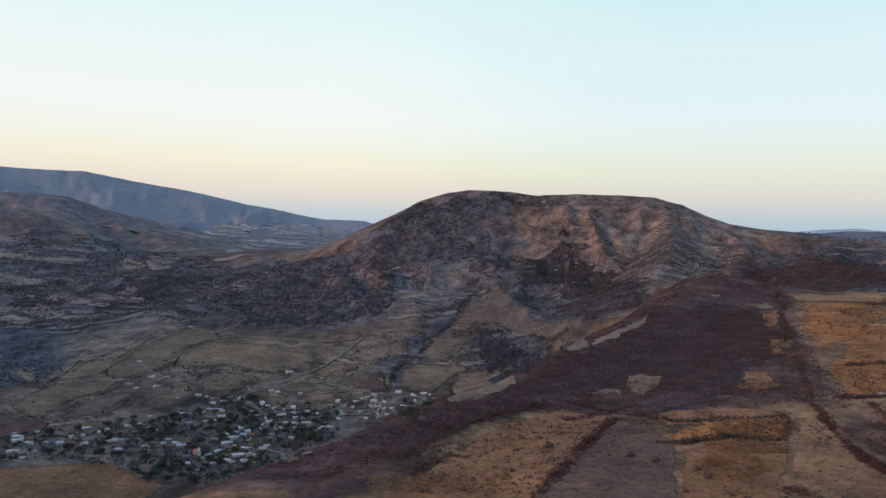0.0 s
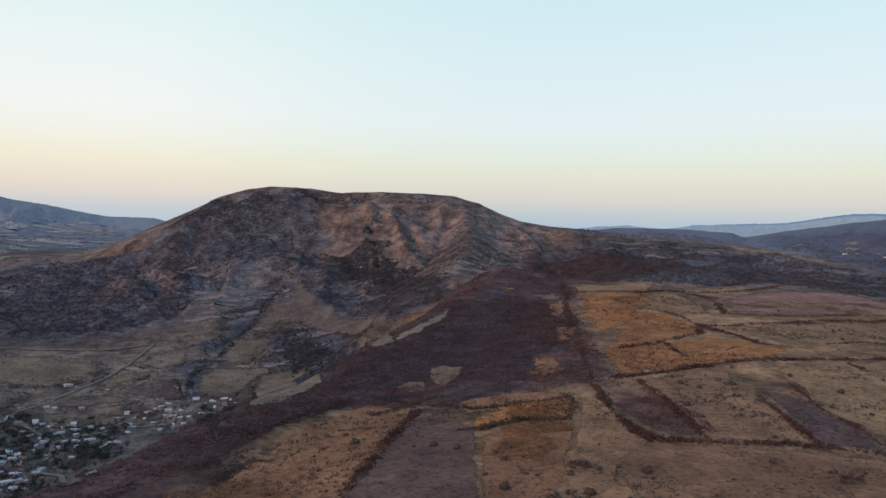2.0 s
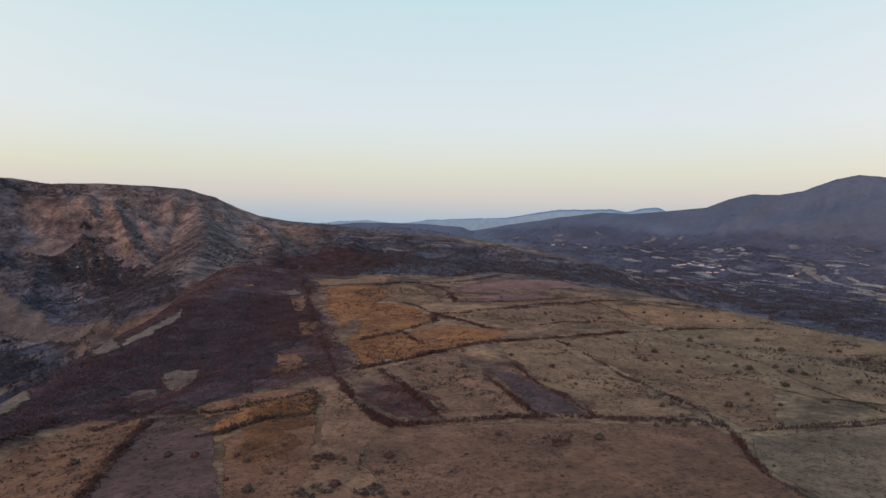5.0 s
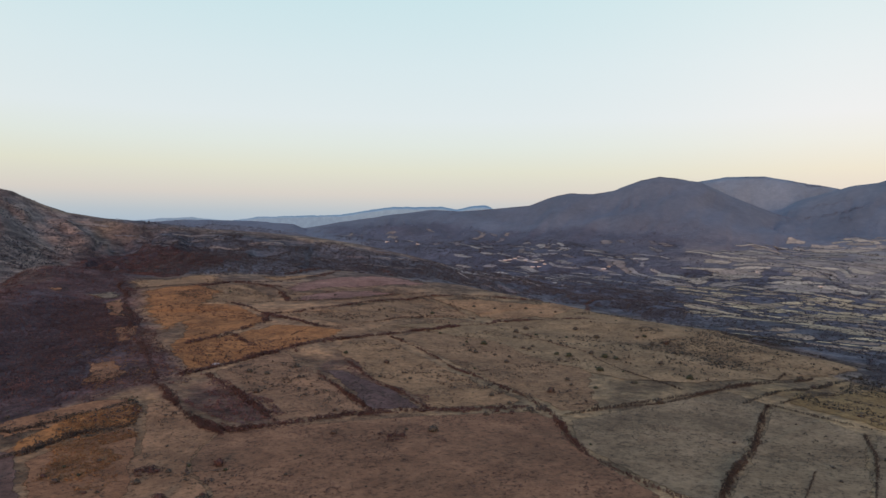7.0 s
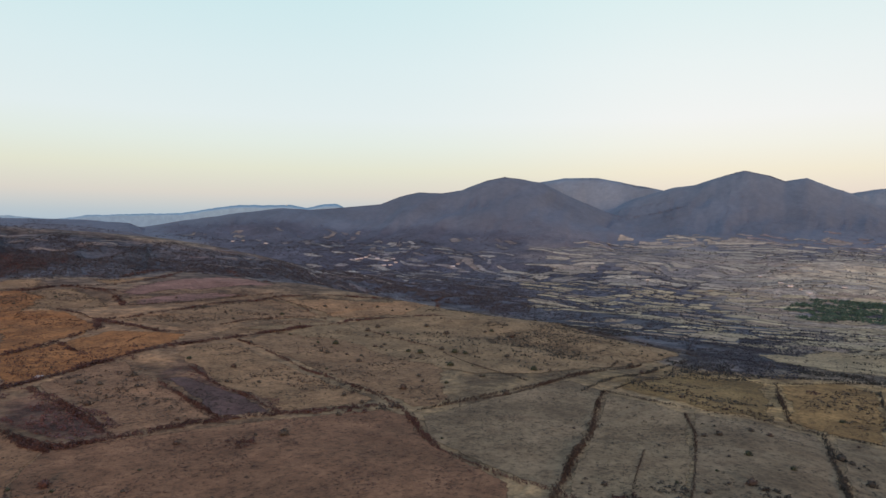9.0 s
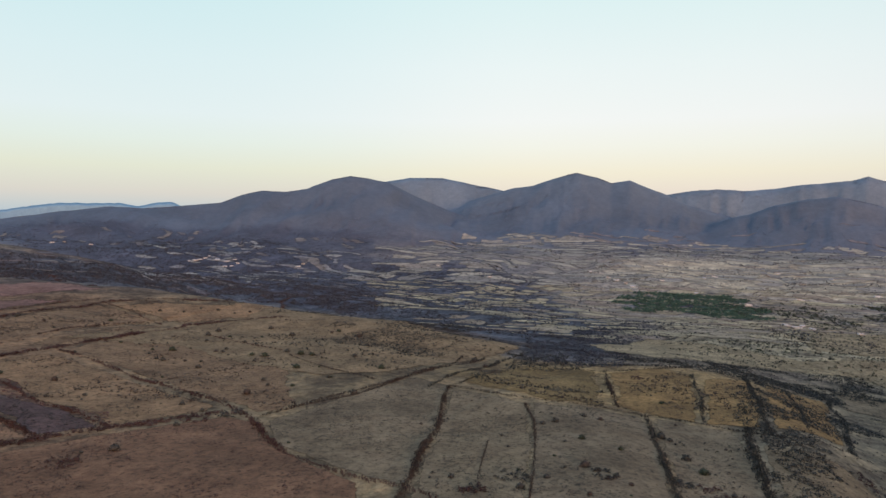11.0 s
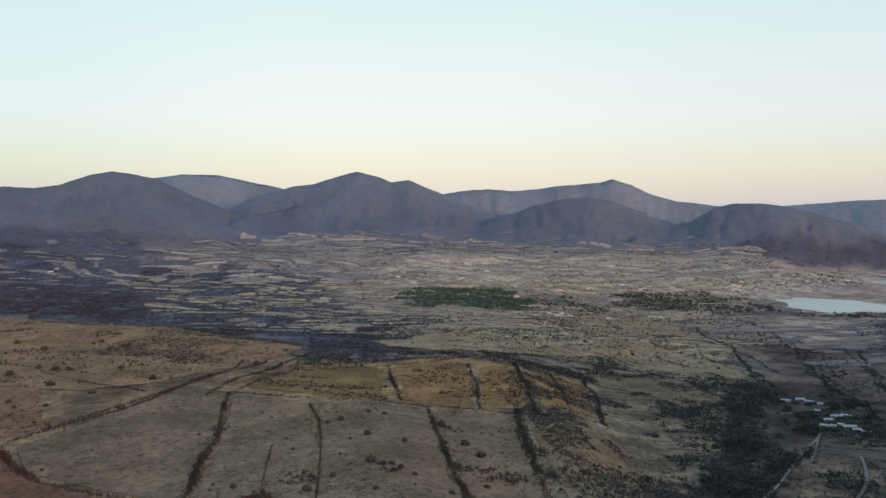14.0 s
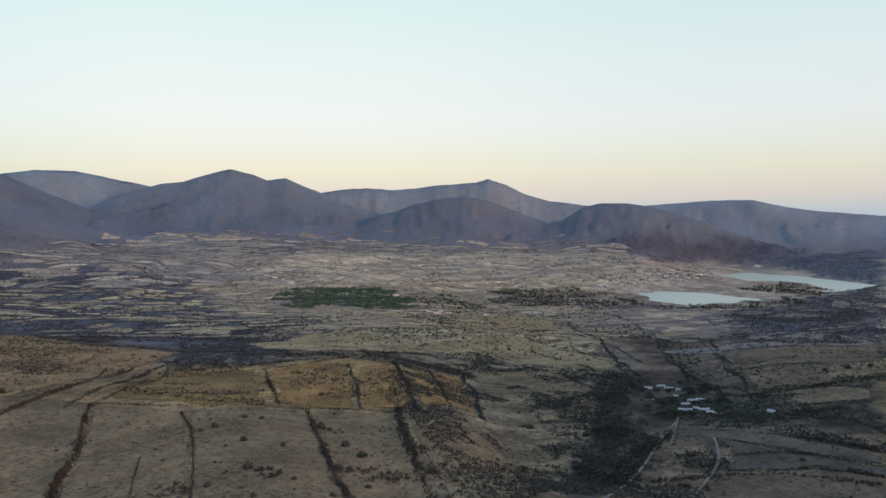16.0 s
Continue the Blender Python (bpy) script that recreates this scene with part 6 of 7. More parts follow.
BUSHES += [
    (319, -30), (659, 153), (629, 136), (571, 378), (586, 377), (540, 320), (467, 269), (494, 229), (580, 285), (531, 279), (523, 361), (560, 417),
    (515, 393), (554, 434), (588, 247), (547, 206), (620, 421), (638, 404), (660, 382), (687, 361), (732, 327), (389, 30), (348, 40), (377, 9),
    (335, 24), (317, 3), (388, -24), (366, -31), (297, -13), (340, -42), (320, -64), (349, -81), (330, -86), (386, -110), (1052, -141), (1080, -163),
    (1097, -201), (1043, -209), (1040, -243), (1011, -262), (995, -301), (985, -332), (1014, -378), (946, -378), (882, -377),
]
BUSHES += [
    (633, -453), (620, -468), (612, -488), (565, -474), (558, -492), (549, -508), (385, -320), (399, -290), (328, -291), (348, -278),
]
THICKETS = [
    (155, 301), (132, 264), (268, 259), (151, 253), (361, 251), (374, 237), (287, 67), (325, 15), (339, -32), (342, -20), (623, 3), (635, -125),
    (332, -44), (310, 54), (432, -123), (508, -167),
]
CHURCH = [
    (-245, 712),
]
VILLAGE_A = [
    (-465, 724), (-373, 777), (-342, 822), (-262, 911), (-214, 893), (-158, 902), (-123, 864), (-126, 727), (-80, 326), (-237, 661), (-307, 697), (-381, 699),
    (-418, 651),
]
VILLAGE_B = [
    (-139, 920), (-59, 937), (-6, 933), (1, 465), (-18, 395), (-90, 817), (-128, 853),
]
ORCHARD = [
    (-301, 698), (-260, 708), (-232, 646), (-259, 625), (-294, 668),
]
GROVE = [
    (1962, 75), (2086, 16), (2175, -85), (2169, -204), (2009, -270), (1769, -303), (1704, -229), (1768, -96), (1835, 14),
]
HAMLET = [
    (674, -337), (659, -406), (511, -345), (454, -307), (477, -275), (522, -271), (595, -293),
]
SHORE = [
    (1876, -921), (1737, -909), (1644, -947), (1609, -1084), (1734, -1308), (1783, -1418), (1656, -1326), (1513, -1035), (1552, -864), (1674, -838),
]
VALLEY_TREES = [
    (793, 649), (2277, 1861), (2717, 1116), (3389, -455), (3117, -1490), (1334, -640), (1203, -344), (1147, -66), (1055, 56), (937, 140), (1279, 449),
]
GINGER = [
    (131, 414), (172, 416), (205, 413), (190, 383), (157, 380), (123, 369),
]
GINGER_FIELD = [
    (132, 367), (157, 372), (183, 369), (162, 327), (136, 321), (114, 313),
]
GINGER_SLOPE = [
    (-31, 292), (-14, 326), (7, 367), (41, 415), (67, 409), (44, 332), (25, 291),
]
STONES = [
    (299, 477),
]
HILL_FOOT = [
    (19, 1220), (53, 1373), (127, 1483), (142, 1386), (206, 1123), (214, 991), (172, 1072), (95, 1195), (18, 1159), (-60, 948), (-105, 947), (-54, 1126),
]
GINGER_EDGE = [
    (295, 707), (345, 694), (301, 546), (244, 460), (201, 468), (205, 525),
]
RED_EDGE = [
    (349, 879), (410, 861), (341, 671), (294, 523), (249, 450), (198, 460), (190, 519), (256, 658),
]
GINGER_TOP = [
    (-476, 977), (-488, 1121), (-457, 1230), (-410, 1257), (-360, 1179), (-397, 1118), (-384, 997), (-403, 948),
]
GINGER_PLOT = [
    (132, 372), (162, 383), (202, 402), (166, 332), (150, 325), (128, 277), (102, 286),
]
HILLSIDE = [
    (-213, 1848), (-41, 1970), (175, 1927), (1201, 4802), (663, 1789), (759, 1712), (646, 1478), (369, 1010), (242, 819), (268, 1206), (206, 1448), (116, 1484),
    (21, 1558), (-100, 1507),
]
GULLY_TREES = [
    (650, -260), (674, -344), (589, -312), (443, -230), (371, -172), (298, -117), (279, -99), (312, -105), (435, -166), (524, -224),
]
TREES_BY_STREAM = [
    (1986, -207), (1956, -338), (2076, -515), (2151, -771), (2130, -1020), (1639, -786), (1679, -663), (1727, -493), (1606, -278), (1749, -209),
]
TREE_BELT = [
    (2151, -567), (2070, -698), (1929, -805), (1810, -939), (1605, -848), (1641, -715), (1690, -570), (1835, -507),
]
STREAM = [
    (1352, -632), (1193, -631), (862, -522), (660, -426), (502, -334), (659, -406), (831, -463), (1059, -530),
]
FOOT_GROVE = [(60, 1160), (115, 1150), (153, 1062), (158, 960), (121, 998), (76, 1049), (60, 1100)]
GROVE_WEST = [
    (77, 1200), (123, 1200), (154, 1057), (103, 613), (66, 578), (76, 1064),
]
SLOPE_DOTS = [
    (1115, -26), (1519, -204), (1314, -341), (1130, -441), (956, -450), (783, -376), (872, -302), (954, -207), (951, -82),
]
BROW_PATCHES = [
    (850, 453), (1239, 460), (1045, 298), (974, 214), (758, 120), (686, 88), (663, 30), (566, 25), (507, 65), (517, 118), (570, 168), (627, 252),
    (675, 359),
]
BROW_SCRUB = [
    (707, 440), (770, 337), (767, 219), (732, 134), (644, 171), (557, 202), (531, 247), (611, 340),
]
RIDGE_SCRUB = [
    (816, 1650), (1017, 1588), (1151, 1397), (1355, 1295), (1490, 1165), (1375, 706), (1434, 1006), (1193, 1139), (836, 1100), (794, 1239), (760, 1536),
]
RIM_SCRUB = [
    (36, 468), (101, 496), (162, 456), (218, 430), (185, 363), (105, 382), (76, 376), (28, 368),
]
OCHRE_SCRUB = [
    (-474, 1205), (-359, 1240), (-197, 1118), (-159, 1033), (-195, 1014), (-231, 964), (-281, 923), (-349, 908), (-403, 990),
]
GULLY_SCRUB = [
    (813, -162), (822, -248), (616, -257), (535, -234), (451, -172), (345, -123), (403, -108), (453, -90),
]
SPIT = [
    (2128, -1412), (2141, -1527), (2093, -1621), (2031, -1658), (1947, -1620), (1781, -1426), (1938, -1403), (2039, -1373),
]
TOWN_TREES = [
    (2260, -984), (2383, -1147), (2726, -1675), (2298, -1434), (2168, -1207), (2172, -986),
]
pick = random.Random(5)
for village_, many in ((VILLAGE_A, 55), (VILLAGE_B, 34)):
    p = np.array(village_, float)
    for _ in range(many * 12):
        x, y = pick.uniform(p[:, 0].min(), p[:, 0].max()), pick.uniform(p[:, 1].min(), p[:, 1].max())
        crowd = sum(1 for a, b in HOMES if (x - a) ** 2 + (y - b) ** 2 < 26 ** 2)
        if many and crowd > 1 and inside(village_, np.array([x]), np.array([y]))[0] and all((x - a) ** 2 + (y - b) ** 2 > 8.5 ** 2 for a, b in HOMES + CHURCH):
            HOMES.append((x, y))
            many -= 1
for i, (x, y) in enumerate(HOMES):
    toward = math.degrees(math.atan2(-x, y))
    stand(HOUSE_KINDS[pick.choice((0, 0, 1, 2, 3, 3, 4, 5, 5, 6))], x, y, toward + pick.choice((0, 0, 90, 180, 20, -25, 40)) + pick.uniform(-12, 12), pick.choice((0.42, 0.5, 0.58, 0.66, 0.8)))
for x, y in BARNS:
    stand(HOUSE_KINDS[pick.choice((3, 5, 7, 7))], x, y, math.degrees(math.atan2(-x, y)) + pick.uniform(-30, 30), pick.uniform(0.34, 0.52))
for x, y in TOWN:
    stand(HOUSE_KINDS[pick.choice((0, 1, 3, 3, 5, 7))], x, y, math.degrees(math.atan2(-x, y)) + pick.uniform(-35, 35), pick.uniform(0.8, 1.1))

# the village church
def church(x, y, turn):
    thing = tagged(new("church"), "small white church with a red-orange roof and bell tower", "church")
    part("nave", block(-4, 4, -8, 8, -4, 6, 0.05), WALLS[1], thing)
    red = paint_mat("orange_red_roof", (0.36, 0.13, 0.08))
    for s in (-1, 1):
        bm = bmesh.new()
        p = [(0, -8.4, 9.6), (0, 8.4, 9.6), (s * 4.5, 8.4, 5.8), (s * 4.5, -8.4, 5.8)]
        v = [bm.verts.new(k) for k in p] + [bm.verts.new((a, b, c - 0.18)) for a, b, c in p]
        for f in ((0, 1, 2, 3), (7, 6, 5, 4), (0, 4, 5, 1), (1, 5, 6, 2), (2, 6, 7, 3), (3, 7, 4, 0)):
            bm.faces.new([v[k] for k in f])
        bmesh.ops.recalc_face_normals(bm, faces=bm.faces[:])
        part("roof_slope", bm, red, thing)
    bm = bmesh.new()
    for yy in (-8, 8):
        bm.faces.new([bm.verts.new(k) for k in ((-4, yy, 6), (4, yy, 6), (0, yy, 9.4))])
    part("gable", bm, WALLS[1], thing)
    tower = part("bell_tower", block(-1.7, 1.7, -11.2, -8.02, -4, 11, 0.06), WALLS[0], thing)
    bm = bmesh.new()
    bmesh.ops.create_cone(bm, cap_ends=True, segments=4, radius1=2.5, radius2=0.05, depth=5, matrix=Matrix.Translation((0, -9.6, 13.5)) @ Matrix.Rotation(radians(45), 4, "Z"))
    part("spire", bm, WALLS[0], tower)
    for yy in (-11.26,):
        part("belfry_opening", block(-0.6, 0.6, yy, yy + 0.1, 8, 10), GLASS, tower)
    part("door", block(-0.9, 0.9, -11.28, -11.16, 0, 2.8), DOOR, thing)
    for s in (-1, 1):
        for yy in (-4, 0, 4):
            part("window", block(s * 4.02 - 0.04, s * 4.02 + 0.04, yy - 0.5, yy + 0.5, 2.2, 4.4), GLASS, thing)
    z = lowest(x, y, 6)
    thing.matrix_basis = pose(x, y, z + 0.5, 0, 0, turn)
    thing.scale = (0.7, 0.7, 0.7)


church(*CHURCH[0], 35)


# ---- trees ----
def tree_kind(label, high, spread, tone, blades, dense=1.0):
    thing = tagged(new("tree"), label, "tree", "trees of the villages and valley")
    bm = bmesh.new()
    limbs = [((0, 0, -0.6), (0.1, 0.05, high * 0.42), 0.22, 0.14)]
    for k in range(5):
        a = k * 1.26 + rng.uniform(-0.3, 0.3)
        limbs.append(((0.1, 0.05, high * 0.38), (math.cos(a) * spread * 0.5, math.sin(a) * spread * 0.5, high * rng.uniform(0.6, 0.8)), 0.11, 0.04))
    for p, q, r0, r1 in limbs:
        p, q = Vector(p), Vector(q)
        axis = (q - p)
        m = Matrix.Translation((p + q) / 2) @ axis.to_track_quat("Z", "Y").to_matrix().to_4x4()
        bmesh.ops.create_cone(bm, cap_ends=True, segments=6, radius1=r0 * high / 6, radius2=r1 * high / 6, depth=axis.length, matrix=m)
    part("trunk", bm, BARK, thing)
    v = []
    centres = [(0, 0, high * 0.72, 1.0)] + [(math.cos(k * 1.05 + 0.3) * spread * 0.45, math.sin(k * 1.05 + 0.3) * spread * 0.45, high * rng.uniform(0.5, 0.78), rng.uniform(0.5, 0.8)) for k in range(6)]
    for _ in range(blades):
        x, y, z, s = centres[rng.integers(0, len(centres))]
        d = rng.normal(0, 1, 3)
        d /= np.linalg.norm(d)
        c = np.array((x, y, z)) + d * (spread * 0.42, spread * 0.42, high * 0.26) * s * rng.uniform(0.6, 1.0)
        t = rng.normal(0, 1, (3, 3))
        v.append(c + t / np.linalg.norm(t, axis=1)[:, None] * spread * rng.uniform(0.07, 0.17))
    v = np.array(v).reshape(-1, 3)
    me = mesh_from("crown", v, np.arange(len(v)).reshape(-1, 3), [TWIGS[tone]], smooth=False)
    ob = new("crown", me)
    ob.parent = thing
    return thing


TREE_KINDS = [tree_kind("broad dark green tree among the village houses", 7, 6, "green", 240), tree_kind("rounded green tree with a low crown", 5.5, 5, "green", 200),
              tree_kind("tall narrow green tree by the houses", 9, 4.5, "grove", 220), tree_kind("half-bare brownish tree beside the houses", 6, 5, "brown", 130)]


def wood(poly, count, kinds, lo, hi, avoid=(), gap=5.0):
    p = np.array(poly, float)
    made = 0
    for _ in range(count * 8):
        x, y = pick.uniform(p[:, 0].min(), p[:, 0].max()), pick.uniform(p[:, 1].min(), p[:, 1].max())
        if made < count and inside(poly, np.array([x]), np.array([y]))[0] and all((x - a) ** 2 + (y - b) ** 2 > gap * gap for a, b in avoid):
            stand(TREE_KINDS[pick.choice(kinds)], x, y, pick.uniform(0, 360), pick.uniform(lo, hi), 0.6)
            made += 1


near_homes = HOMES + CHURCH
wood(VILLAGE_A, 180, (0, 0, 1, 1, 2, 3), 0.9, 1.5, near_homes, 4.5)
wood(VILLAGE_B, 46, (0, 1, 2, 3), 0.7, 1.2, near_homes, 6)
wood(ORCHARD, 26, (0, 1, 2), 0.9, 1.4, near_homes, 6)
wood(HAMLET, 50, (0, 1, 1, 3), 0.7, 1.1, BARNS, 7)
scatter("grove", "dense green grove standing out in the dry valley", GROVE, 2600, 4, 8, "grove", 36, -0.5, 141, 60, 1.0)
scatter("far_trees", "line of dark trees along the reservoir's shore", SHORE, 700, 4, 7, "green", 22, -0.3, 142, 60, 1.0)
scatter("far_trees", "dark trees on the spit between two arms of the reservoir", SPIT, 800, 3, 6, "green", 22, -0.4, 146, 60, 1.0)
scatter("far_trees", "dark trees between the houses of a far village", TOWN_TREES, 420, 3, 6, "green", 22, -0.2, 143, 60, 1.0)
scatter("far_trees", "dark trees along a stream in the valley", TREE_BELT, 650, 2.5, 6, "green", 22, 0.06, 147, 110, 1.0)
scatter("far_trees", "belt of dark green trees across the valley floor", TREES_BY_STREAM, 1300, 3, 7, "green", 22, 0.05, 152, 130, 1.0)
scatter("far_trees", "dark trees following the bed of the stream", STREAM, 900, 1.6, 4, "green", 22, -0.3, 148, 60, 1.0)
for ginger_ in (GINGER, GINGER_FIELD, GINGER_SLOPE, GINGER_TOP, GINGER_PLOT, GINGER_EDGE):
    scatter("grass_tufts", "ginger tufts of tall dry grass", ginger_, 1500, 0.5, 1.5, "ginger", 8, 0.0, 175, 28, 0.6)
scatter("far_trees", "dark trees crowding between the village houses", VILLAGE_A, 480, 2.4, 5.0, "green", 36, 0.0, 176, 45, 1.1)
scatter("scrub", "red-brown shrubs where the scrub meets the fields", RED_EDGE, 3200, 0.9, 2.0, "red", 8, -0.1, 177, 60, 0.8)
scatter("scrub", "low dark shrubs dotted over the hill's foot", HILL_FOOT, 1300, 1.3, 3.4, "heath", 8, -0.1, 178, 60, 0.8)
scatter("gully_trees", "dense dark low trees filling the gully", GULLY_TREES, 1500, 1.0, 2.8, "green", 8, 0.0, 149, 30, 1.0)
scatter("far_trees", "dark grove at the foot of the hill", GROVE_WEST, 900, 3, 6, "heath", 22, -0.4, 150, 60, 1.0)
scatter("far_trees", "dark grove below the terraced slope", FOOT_GROVE, 380, 2, 4.5, "heath", 22, -0.4, 153, 60, 1.0)
scatter("village_scrub", "dark garden shrubs between the village houses", VILLAGE_A, 1700, 1.8, 3.6, "green", 22, -0.25, 144, 40, 1.0)
scatter("village_scrub", "dark garden shrubs between the village houses", VILLAGE_B, 500, 1.8, 3.6, "green", 22, -0.25, 145, 40, 1.0)

CLEARING = [
    (100, 540), (128, 552), (150, 585), (172, 590), (186, 560), (168, 508), (144, 486), (112, 494),
]
scatter("scrub", "maroon shrubs closing in on the grass clearings", CLEARING, 900, 0.9, 2.0, "maroon", 8, 0.02, 193, 20, 0.8)

MOTTLE = [
    (747, -100), (898, -210), (846, -330), (654, -285), (481, -210), (392, -153), (287, -107), (303, -60), (374, -62), (452, -60),
]
scatter("scrub", "dark patches of scrub spreading over the dry slope", MOTTLE, 9500, 0.9, 2.5, "dark", 8, 0.0, 191, 42, 0.9)
scatter("scrub", "small brown shrubs dotted over the dry slope", MOTTLE, 1600, 0.6, 1.5, "brown", 8, -0.3, 192, 60, 0.8)

DOTTED = [
    (1147, -66), (1283, -203), (1553, -398), (1299, -467), (992, -429), (849, -408), (811, -390), (910, -328), (944, -235), (1002, -136),
]
DOTTED_FAR = [
    (1655, -261), (1680, -480), (1545, -741), (1026, -493), (1300, -486), (1361, -287),
]
BEYOND = [
    (862, -553), (912, -679), (860, -800), (700, -680), (567, -542), (511, -437), (545, -380), (700, -450),
]
scatter("scattered_trees", "round dark trees dotted over the pale slope", DOTTED, 520, 2.2, 4.2, "green", 22, -0.25, 193, 80, 0.9)
scatter("scattered_trees", "round dark trees dotted over the far slope", DOTTED_FAR, 260, 2.6, 5.0, "green", 22, -0.25, 194, 80, 0.9)
scatter("scrub", "dark shrubs dotted over the slope beyond the gully", BEYOND, 1100, 0.9, 2.6, "dark", 22, -0.1, 195, 70, 0.9)

# ---- bushes standing in the fields ----
def leafy_bush(name, tone):
    """A rounded bush a metre high: a lumpy inner mass of twigs under a coat of small leaves."""
    bm = bmesh.new()
    bmesh.ops.create_icosphere(bm, subdivisions=2, radius=0.5)
    seed_ = rng.uniform(0, 40)
    for v in bm.verts:
        k = 0.66 + 0.36 * noise.noise(v.co * 3.4 + Vector((seed_, 0, 0)))
        v.co = Vector((v.co.x * 1.25 * k, v.co.y * 1.25 * k, max(-0.08, v.co.z * 1.05 * k + 0.30)))
    inner = [tuple(v.co) for v in bm.verts]
    tri = [[v.index for v in f.verts] for f in bm.faces]
    bm.free()
    for _ in range(210):
        a, u = rng.uniform(0, 2 * np.pi), rng.uniform(-0.1, 1.0)
        rad = np.sqrt(max(0.0, 1 - u * u)) * 0.62
        c = np.array([np.cos(a) * rad, np.sin(a) * rad, max(0.05, u * 0.72)]) * rng.uniform(0.7, 1.1)
        p = rng.normal(0, 1, (3, 3))
        p = c + p / np.linalg.norm(p, axis=1)[:, None] * rng.uniform(0.07, 0.16)
        tri.append([len(inner), len(inner) + 1, len(inner) + 2])
        inner += [tuple(q) for q in p]
    return new(name, mesh_from(name, inner, tri, [TWIGS[tone]], smooth=False))


BUSH_KINDS = []
for tone, label in (("brown", "dry brown bush standing alone in a field"), ("green", "dull green bush standing in dry grass"), ("dark", "dark rounded thorn bush in a field"),
                    ("red", "red-brown leafless bush in dry grass")):
    for k in range(2):
        ob = leafy_bush("bush", tone)
        BUSH_KINDS.append(tagged(ob, label, "bush", "bushes in the fields"))
for x, y in BUSHES:
    stand(BUSH_KINDS[pick.choice((0, 1, 2, 3, 4, 4, 5, 5, 6, 7) if x < 260 else (0, 2, 3, 4, 4, 5, 5))], x, y, pick.uniform(0, 360), pick.choice((1.5, 2.0, 2.4, 3.0, 3.8)) * (0.8 + min(0.7, math.hypot(x, y) / 1000)), 0.4)
for tone, poly in FIELD_LIST:
    p = np.array(poly, float)
    far = np.hypot(p[:, 0].mean(), p[:, 1].mean())
    if far < 1100 and tone not in ("plum",):
        area = 0.5 * abs(np.dot(p[:, 0], np.roll(p[:, 1], 1)) - np.dot(p[:, 1], np.roll(p[:, 0], 1)))
        many = int(min(7 if far < 420 else 15, area / 2000)) if tone != "umber" else 4
        for _ in range(many):
            x, y = pick.uniform(p[:, 0].min(), p[:, 0].max()), pick.uniform(p[:, 1].min(), p[:, 1].max())
            if inside(poly, np.array([x]), np.array([y]))[0] and math.hypot(x, y) > 200:
                stand(BUSH_KINDS[pick.choice((0, 1, 2, 3, 4, 5))], x, y, pick.uniform(0, 360), pick.uniform(0.8, 2.0) * (1 if far < 420 else 1.6), 0.4)
    if far < 1100 and tone in ("wheat", "tan", "khaki", "bent", "straw", "amber", "ochre", "stone"):
        scatter("small_bushes", "small dark bushes dotted over the pasture", poly, int(min(260, area / 320)), 0.8, 2.2, "dark", 22, 0.0, 133, 90, 0.9)
    if far < 1500:
        if tone in ("ochre", "amber", "orange", "tan", "straw", "wheat", "russet") and far < 1300:
            scatter("scrub_patches", "patches of low brown scrub in the grass", poly, int(min(1500, area / 22)), 0.9, 2.4, "brown" if tone != "orange" else "red", 8, 0.05 if tone == "orange" else 0.16, 151, 45, 0.7)
        scatter("grass_tufts", "scattered tufts of dry grass and low weeds", poly, int(min(3500, area / 9)) if far < 1100 else 300, 0.35, 1.0 if far < 700 else 1.4, "dark" if tone not in ("orange", "umber") else "red", 8, -0.1, 131, 35, 0.6)
for k, (x, y) in enumerate(THICKETS):
    n = 26
    a, r = rng.uniform(0, 2 * np.pi, n), np.sqrt(rng.uniform(0, 1, n)) * rng.uniform(5, 9)
    s = rng.uniform(1.2, 2.6, n)
    ob = new("thicket", bushes_mesh("thicket", x + np.cos(a) * r * 1.4, y + np.sin(a) * r, s, s * 0.8, 22, TWIGS["dark" if k % 2 else "red"]))
    tagged(ob, "low tangled thicket in the open field", "bush", kind="stuff")

for poly_, many, lo, hi in ((VALLEY_TREES, 3800, 3.0, 6.5), (SLOPE_DOTS, 900, 2.0, 4.2), (BROW_SCRUB, 450, 1.2, 3.4), (BROW_PATCHES, 11000, 1.0, 2.6), (RIM_SCRUB, 600, 0.9, 2.0), (OCHRE_SCRUB, 900, 1.5, 3.5), (GULLY_SCRUB, 1200, 0.9, 2.6), (RIDGE_SCRUB, 3000, 1.8, 4)):
    scatter("scattered_trees", "small dark trees dotted over open land", poly_, many, lo, hi, "heath" if poly_ in (RIDGE_SCRUB, VALLEY_TREES) else "dark", 8, 0.12 if poly_ in (BROW_PATCHES, GULLY_SCRUB) else -0.05, 161, 85 if poly_ is BROW_PATCHES else 120, 0.9)

scatter("grass_tufts", "bleached grass and pale stones on the steep hill", HILLSIDE, 14000, 1.4, 3.4, "pale", 8, -0.15, 171, 90, 0.5)
scatter("scrub", "low dark shrubs dotted over the hill", HILLSIDE, 9000, 1.3, 3.2, "heath", 8, -0.3, 172, 70, 0.8)

# ---- hedges between the small plots ----
hx, hy, hs = [], [], []
for X, Y in EDGES:
    far = np.hypot(X.mean(), Y.mean())
    if far > 3400 or rng.uniform() < 0.45:
        continue
    x, y, dx, dy = samples(np.column_stack([X, Y]), far / 280)
    off = far / 500
    hx.append(x + rng.normal(0, 0.5, len(x)) * off)
    hy.append(y + rng.normal(0, 0.5, len(x)) * off)
    hs.append(rng.uniform(0.5, 1.1, len(x)) * far / 420)
hx, hy, hs = np.concatenate(hx), np.concatenate(hy), np.concatenate(hs)
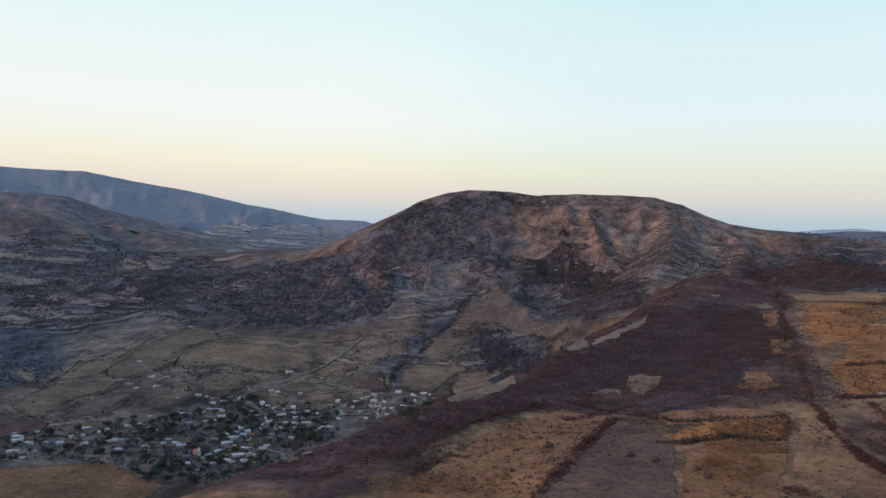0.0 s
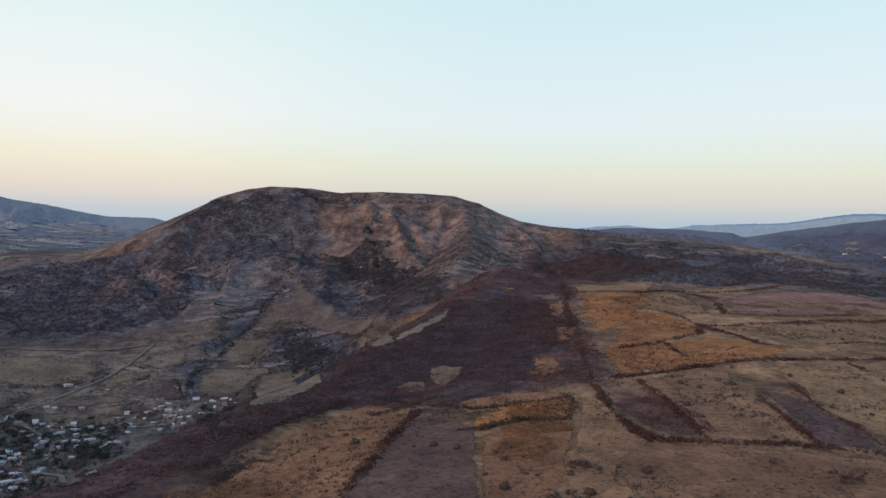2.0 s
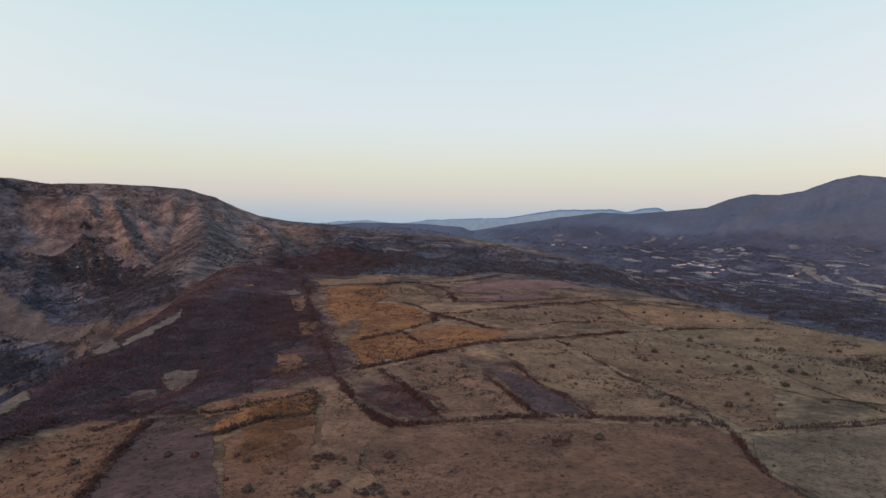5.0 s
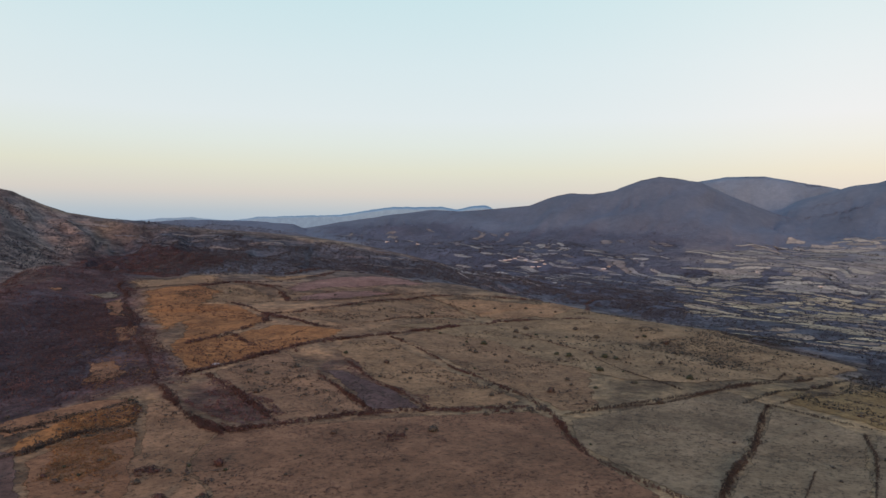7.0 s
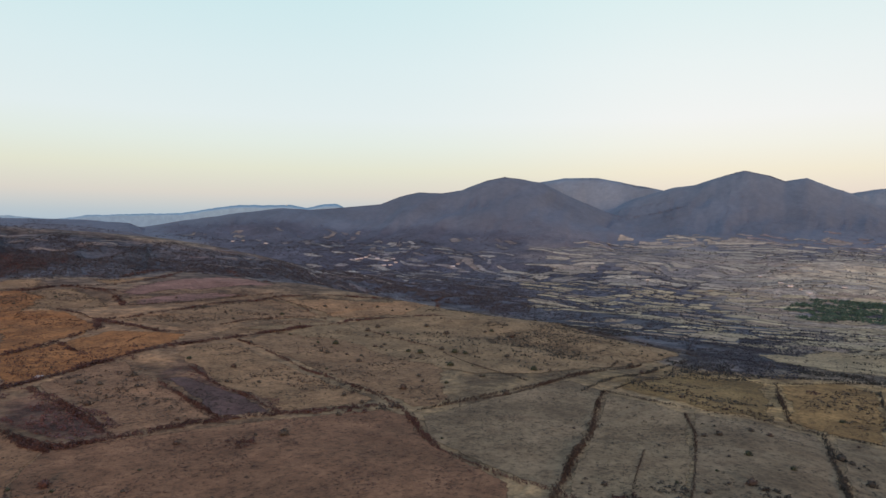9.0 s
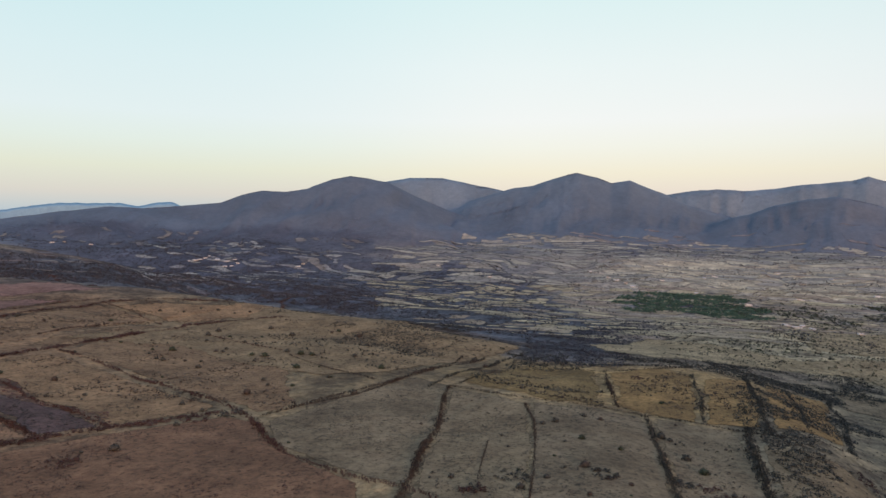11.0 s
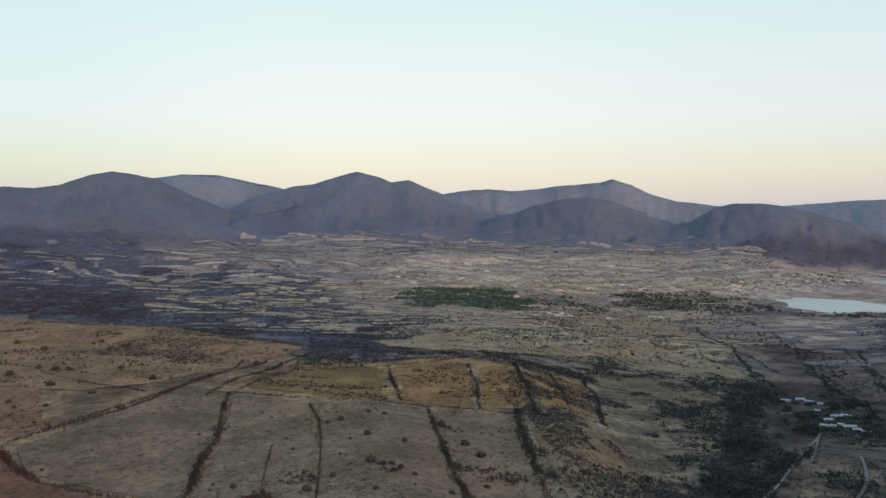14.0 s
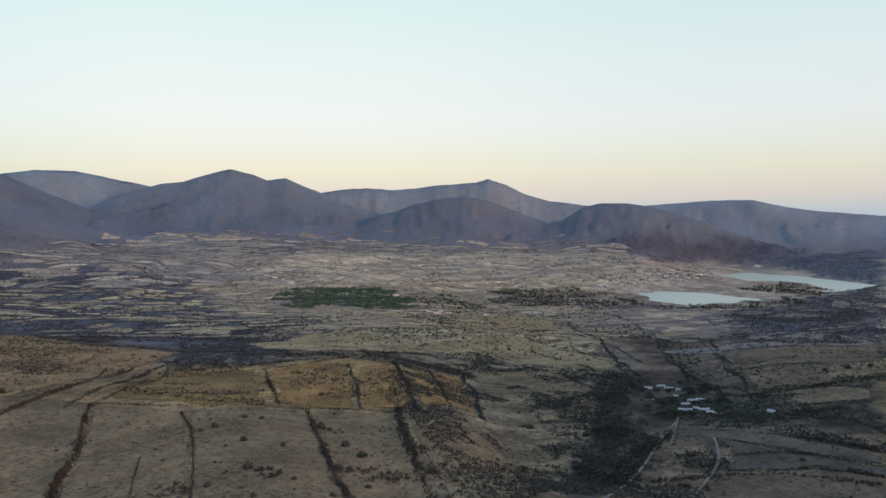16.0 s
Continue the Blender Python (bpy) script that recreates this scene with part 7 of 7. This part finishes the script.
ob = new("far_hedges", bushes_mesh("far_hedges", hx, hy, hs, hs * 0.75, 8, TWIGS["heath"]))
tagged(ob, "dark hedges and scattered trees between far plots", "hedge", kind="stuff")

# ---- woods on the far mountains, thick along their crests, their colour tinted for haze ----
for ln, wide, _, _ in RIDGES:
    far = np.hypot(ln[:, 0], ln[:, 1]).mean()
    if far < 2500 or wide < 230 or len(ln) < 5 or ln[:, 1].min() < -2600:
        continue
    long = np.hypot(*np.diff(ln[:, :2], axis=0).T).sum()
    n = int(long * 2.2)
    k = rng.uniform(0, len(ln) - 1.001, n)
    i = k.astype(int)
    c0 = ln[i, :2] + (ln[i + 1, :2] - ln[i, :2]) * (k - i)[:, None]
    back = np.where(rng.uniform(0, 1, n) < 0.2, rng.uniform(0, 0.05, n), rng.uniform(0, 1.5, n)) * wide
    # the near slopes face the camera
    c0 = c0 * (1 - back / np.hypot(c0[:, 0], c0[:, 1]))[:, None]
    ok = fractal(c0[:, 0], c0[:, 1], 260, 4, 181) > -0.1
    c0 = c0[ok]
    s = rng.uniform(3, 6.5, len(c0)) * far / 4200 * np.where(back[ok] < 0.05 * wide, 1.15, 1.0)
    ob = new("mountain_woods", bushes_mesh("mountain_woods", c0[:, 0], c0[:, 1], s, s * 0.45, 8, TWIGS["haze_wood"]))
    tagged(ob, "woods covering a far mountain, tinted bluish for haze", "wood", kind="stuff")

# ---- a heap of pale stones at the edge of the orange field ----
def stone_heap(x, y):
    bm = bmesh.new()
    for _ in range(26):
        a, r = pick.uniform(0, 6.28), pick.uniform(0, 1) ** 0.7
        s = pick.uniform(0.35, 0.8)
        m = Matrix.Translation((math.cos(a) * r * 4.5, math.sin(a) * r * 2.2, (1 - r) * 1.3 + 0.2)) @ Matrix.Rotation(pick.uniform(0, 3), 4, "X") @ Matrix.Diagonal((s * 1.5, s, s * 0.8, 1))
        bmesh.ops.create_icosphere(bm, subdivisions=1, radius=1.0, matrix=m)
    for v in bm.verts:
        v.co += Vector((pick.uniform(-0.1, 0.1), pick.uniform(-0.1, 0.1), pick.uniform(-0.1, 0.1)))
    me = bpy.data.meshes.new("stone_heap")
    bm.to_mesh(me)
    bm.free()
    me.materials.append(paint_mat("pale_stone", (0.34, 0.31, 0.29), 0.9, 0.4, 0.7))
    ob = new("stone_heap", me)
    ob.matrix_basis = pose(x, y, lowest(x, y, 2.0), 0, 0, 20)
    tagged(ob, "heap of pale field stones beside a hedge", "stones")


stone_heap(*STONES[0])
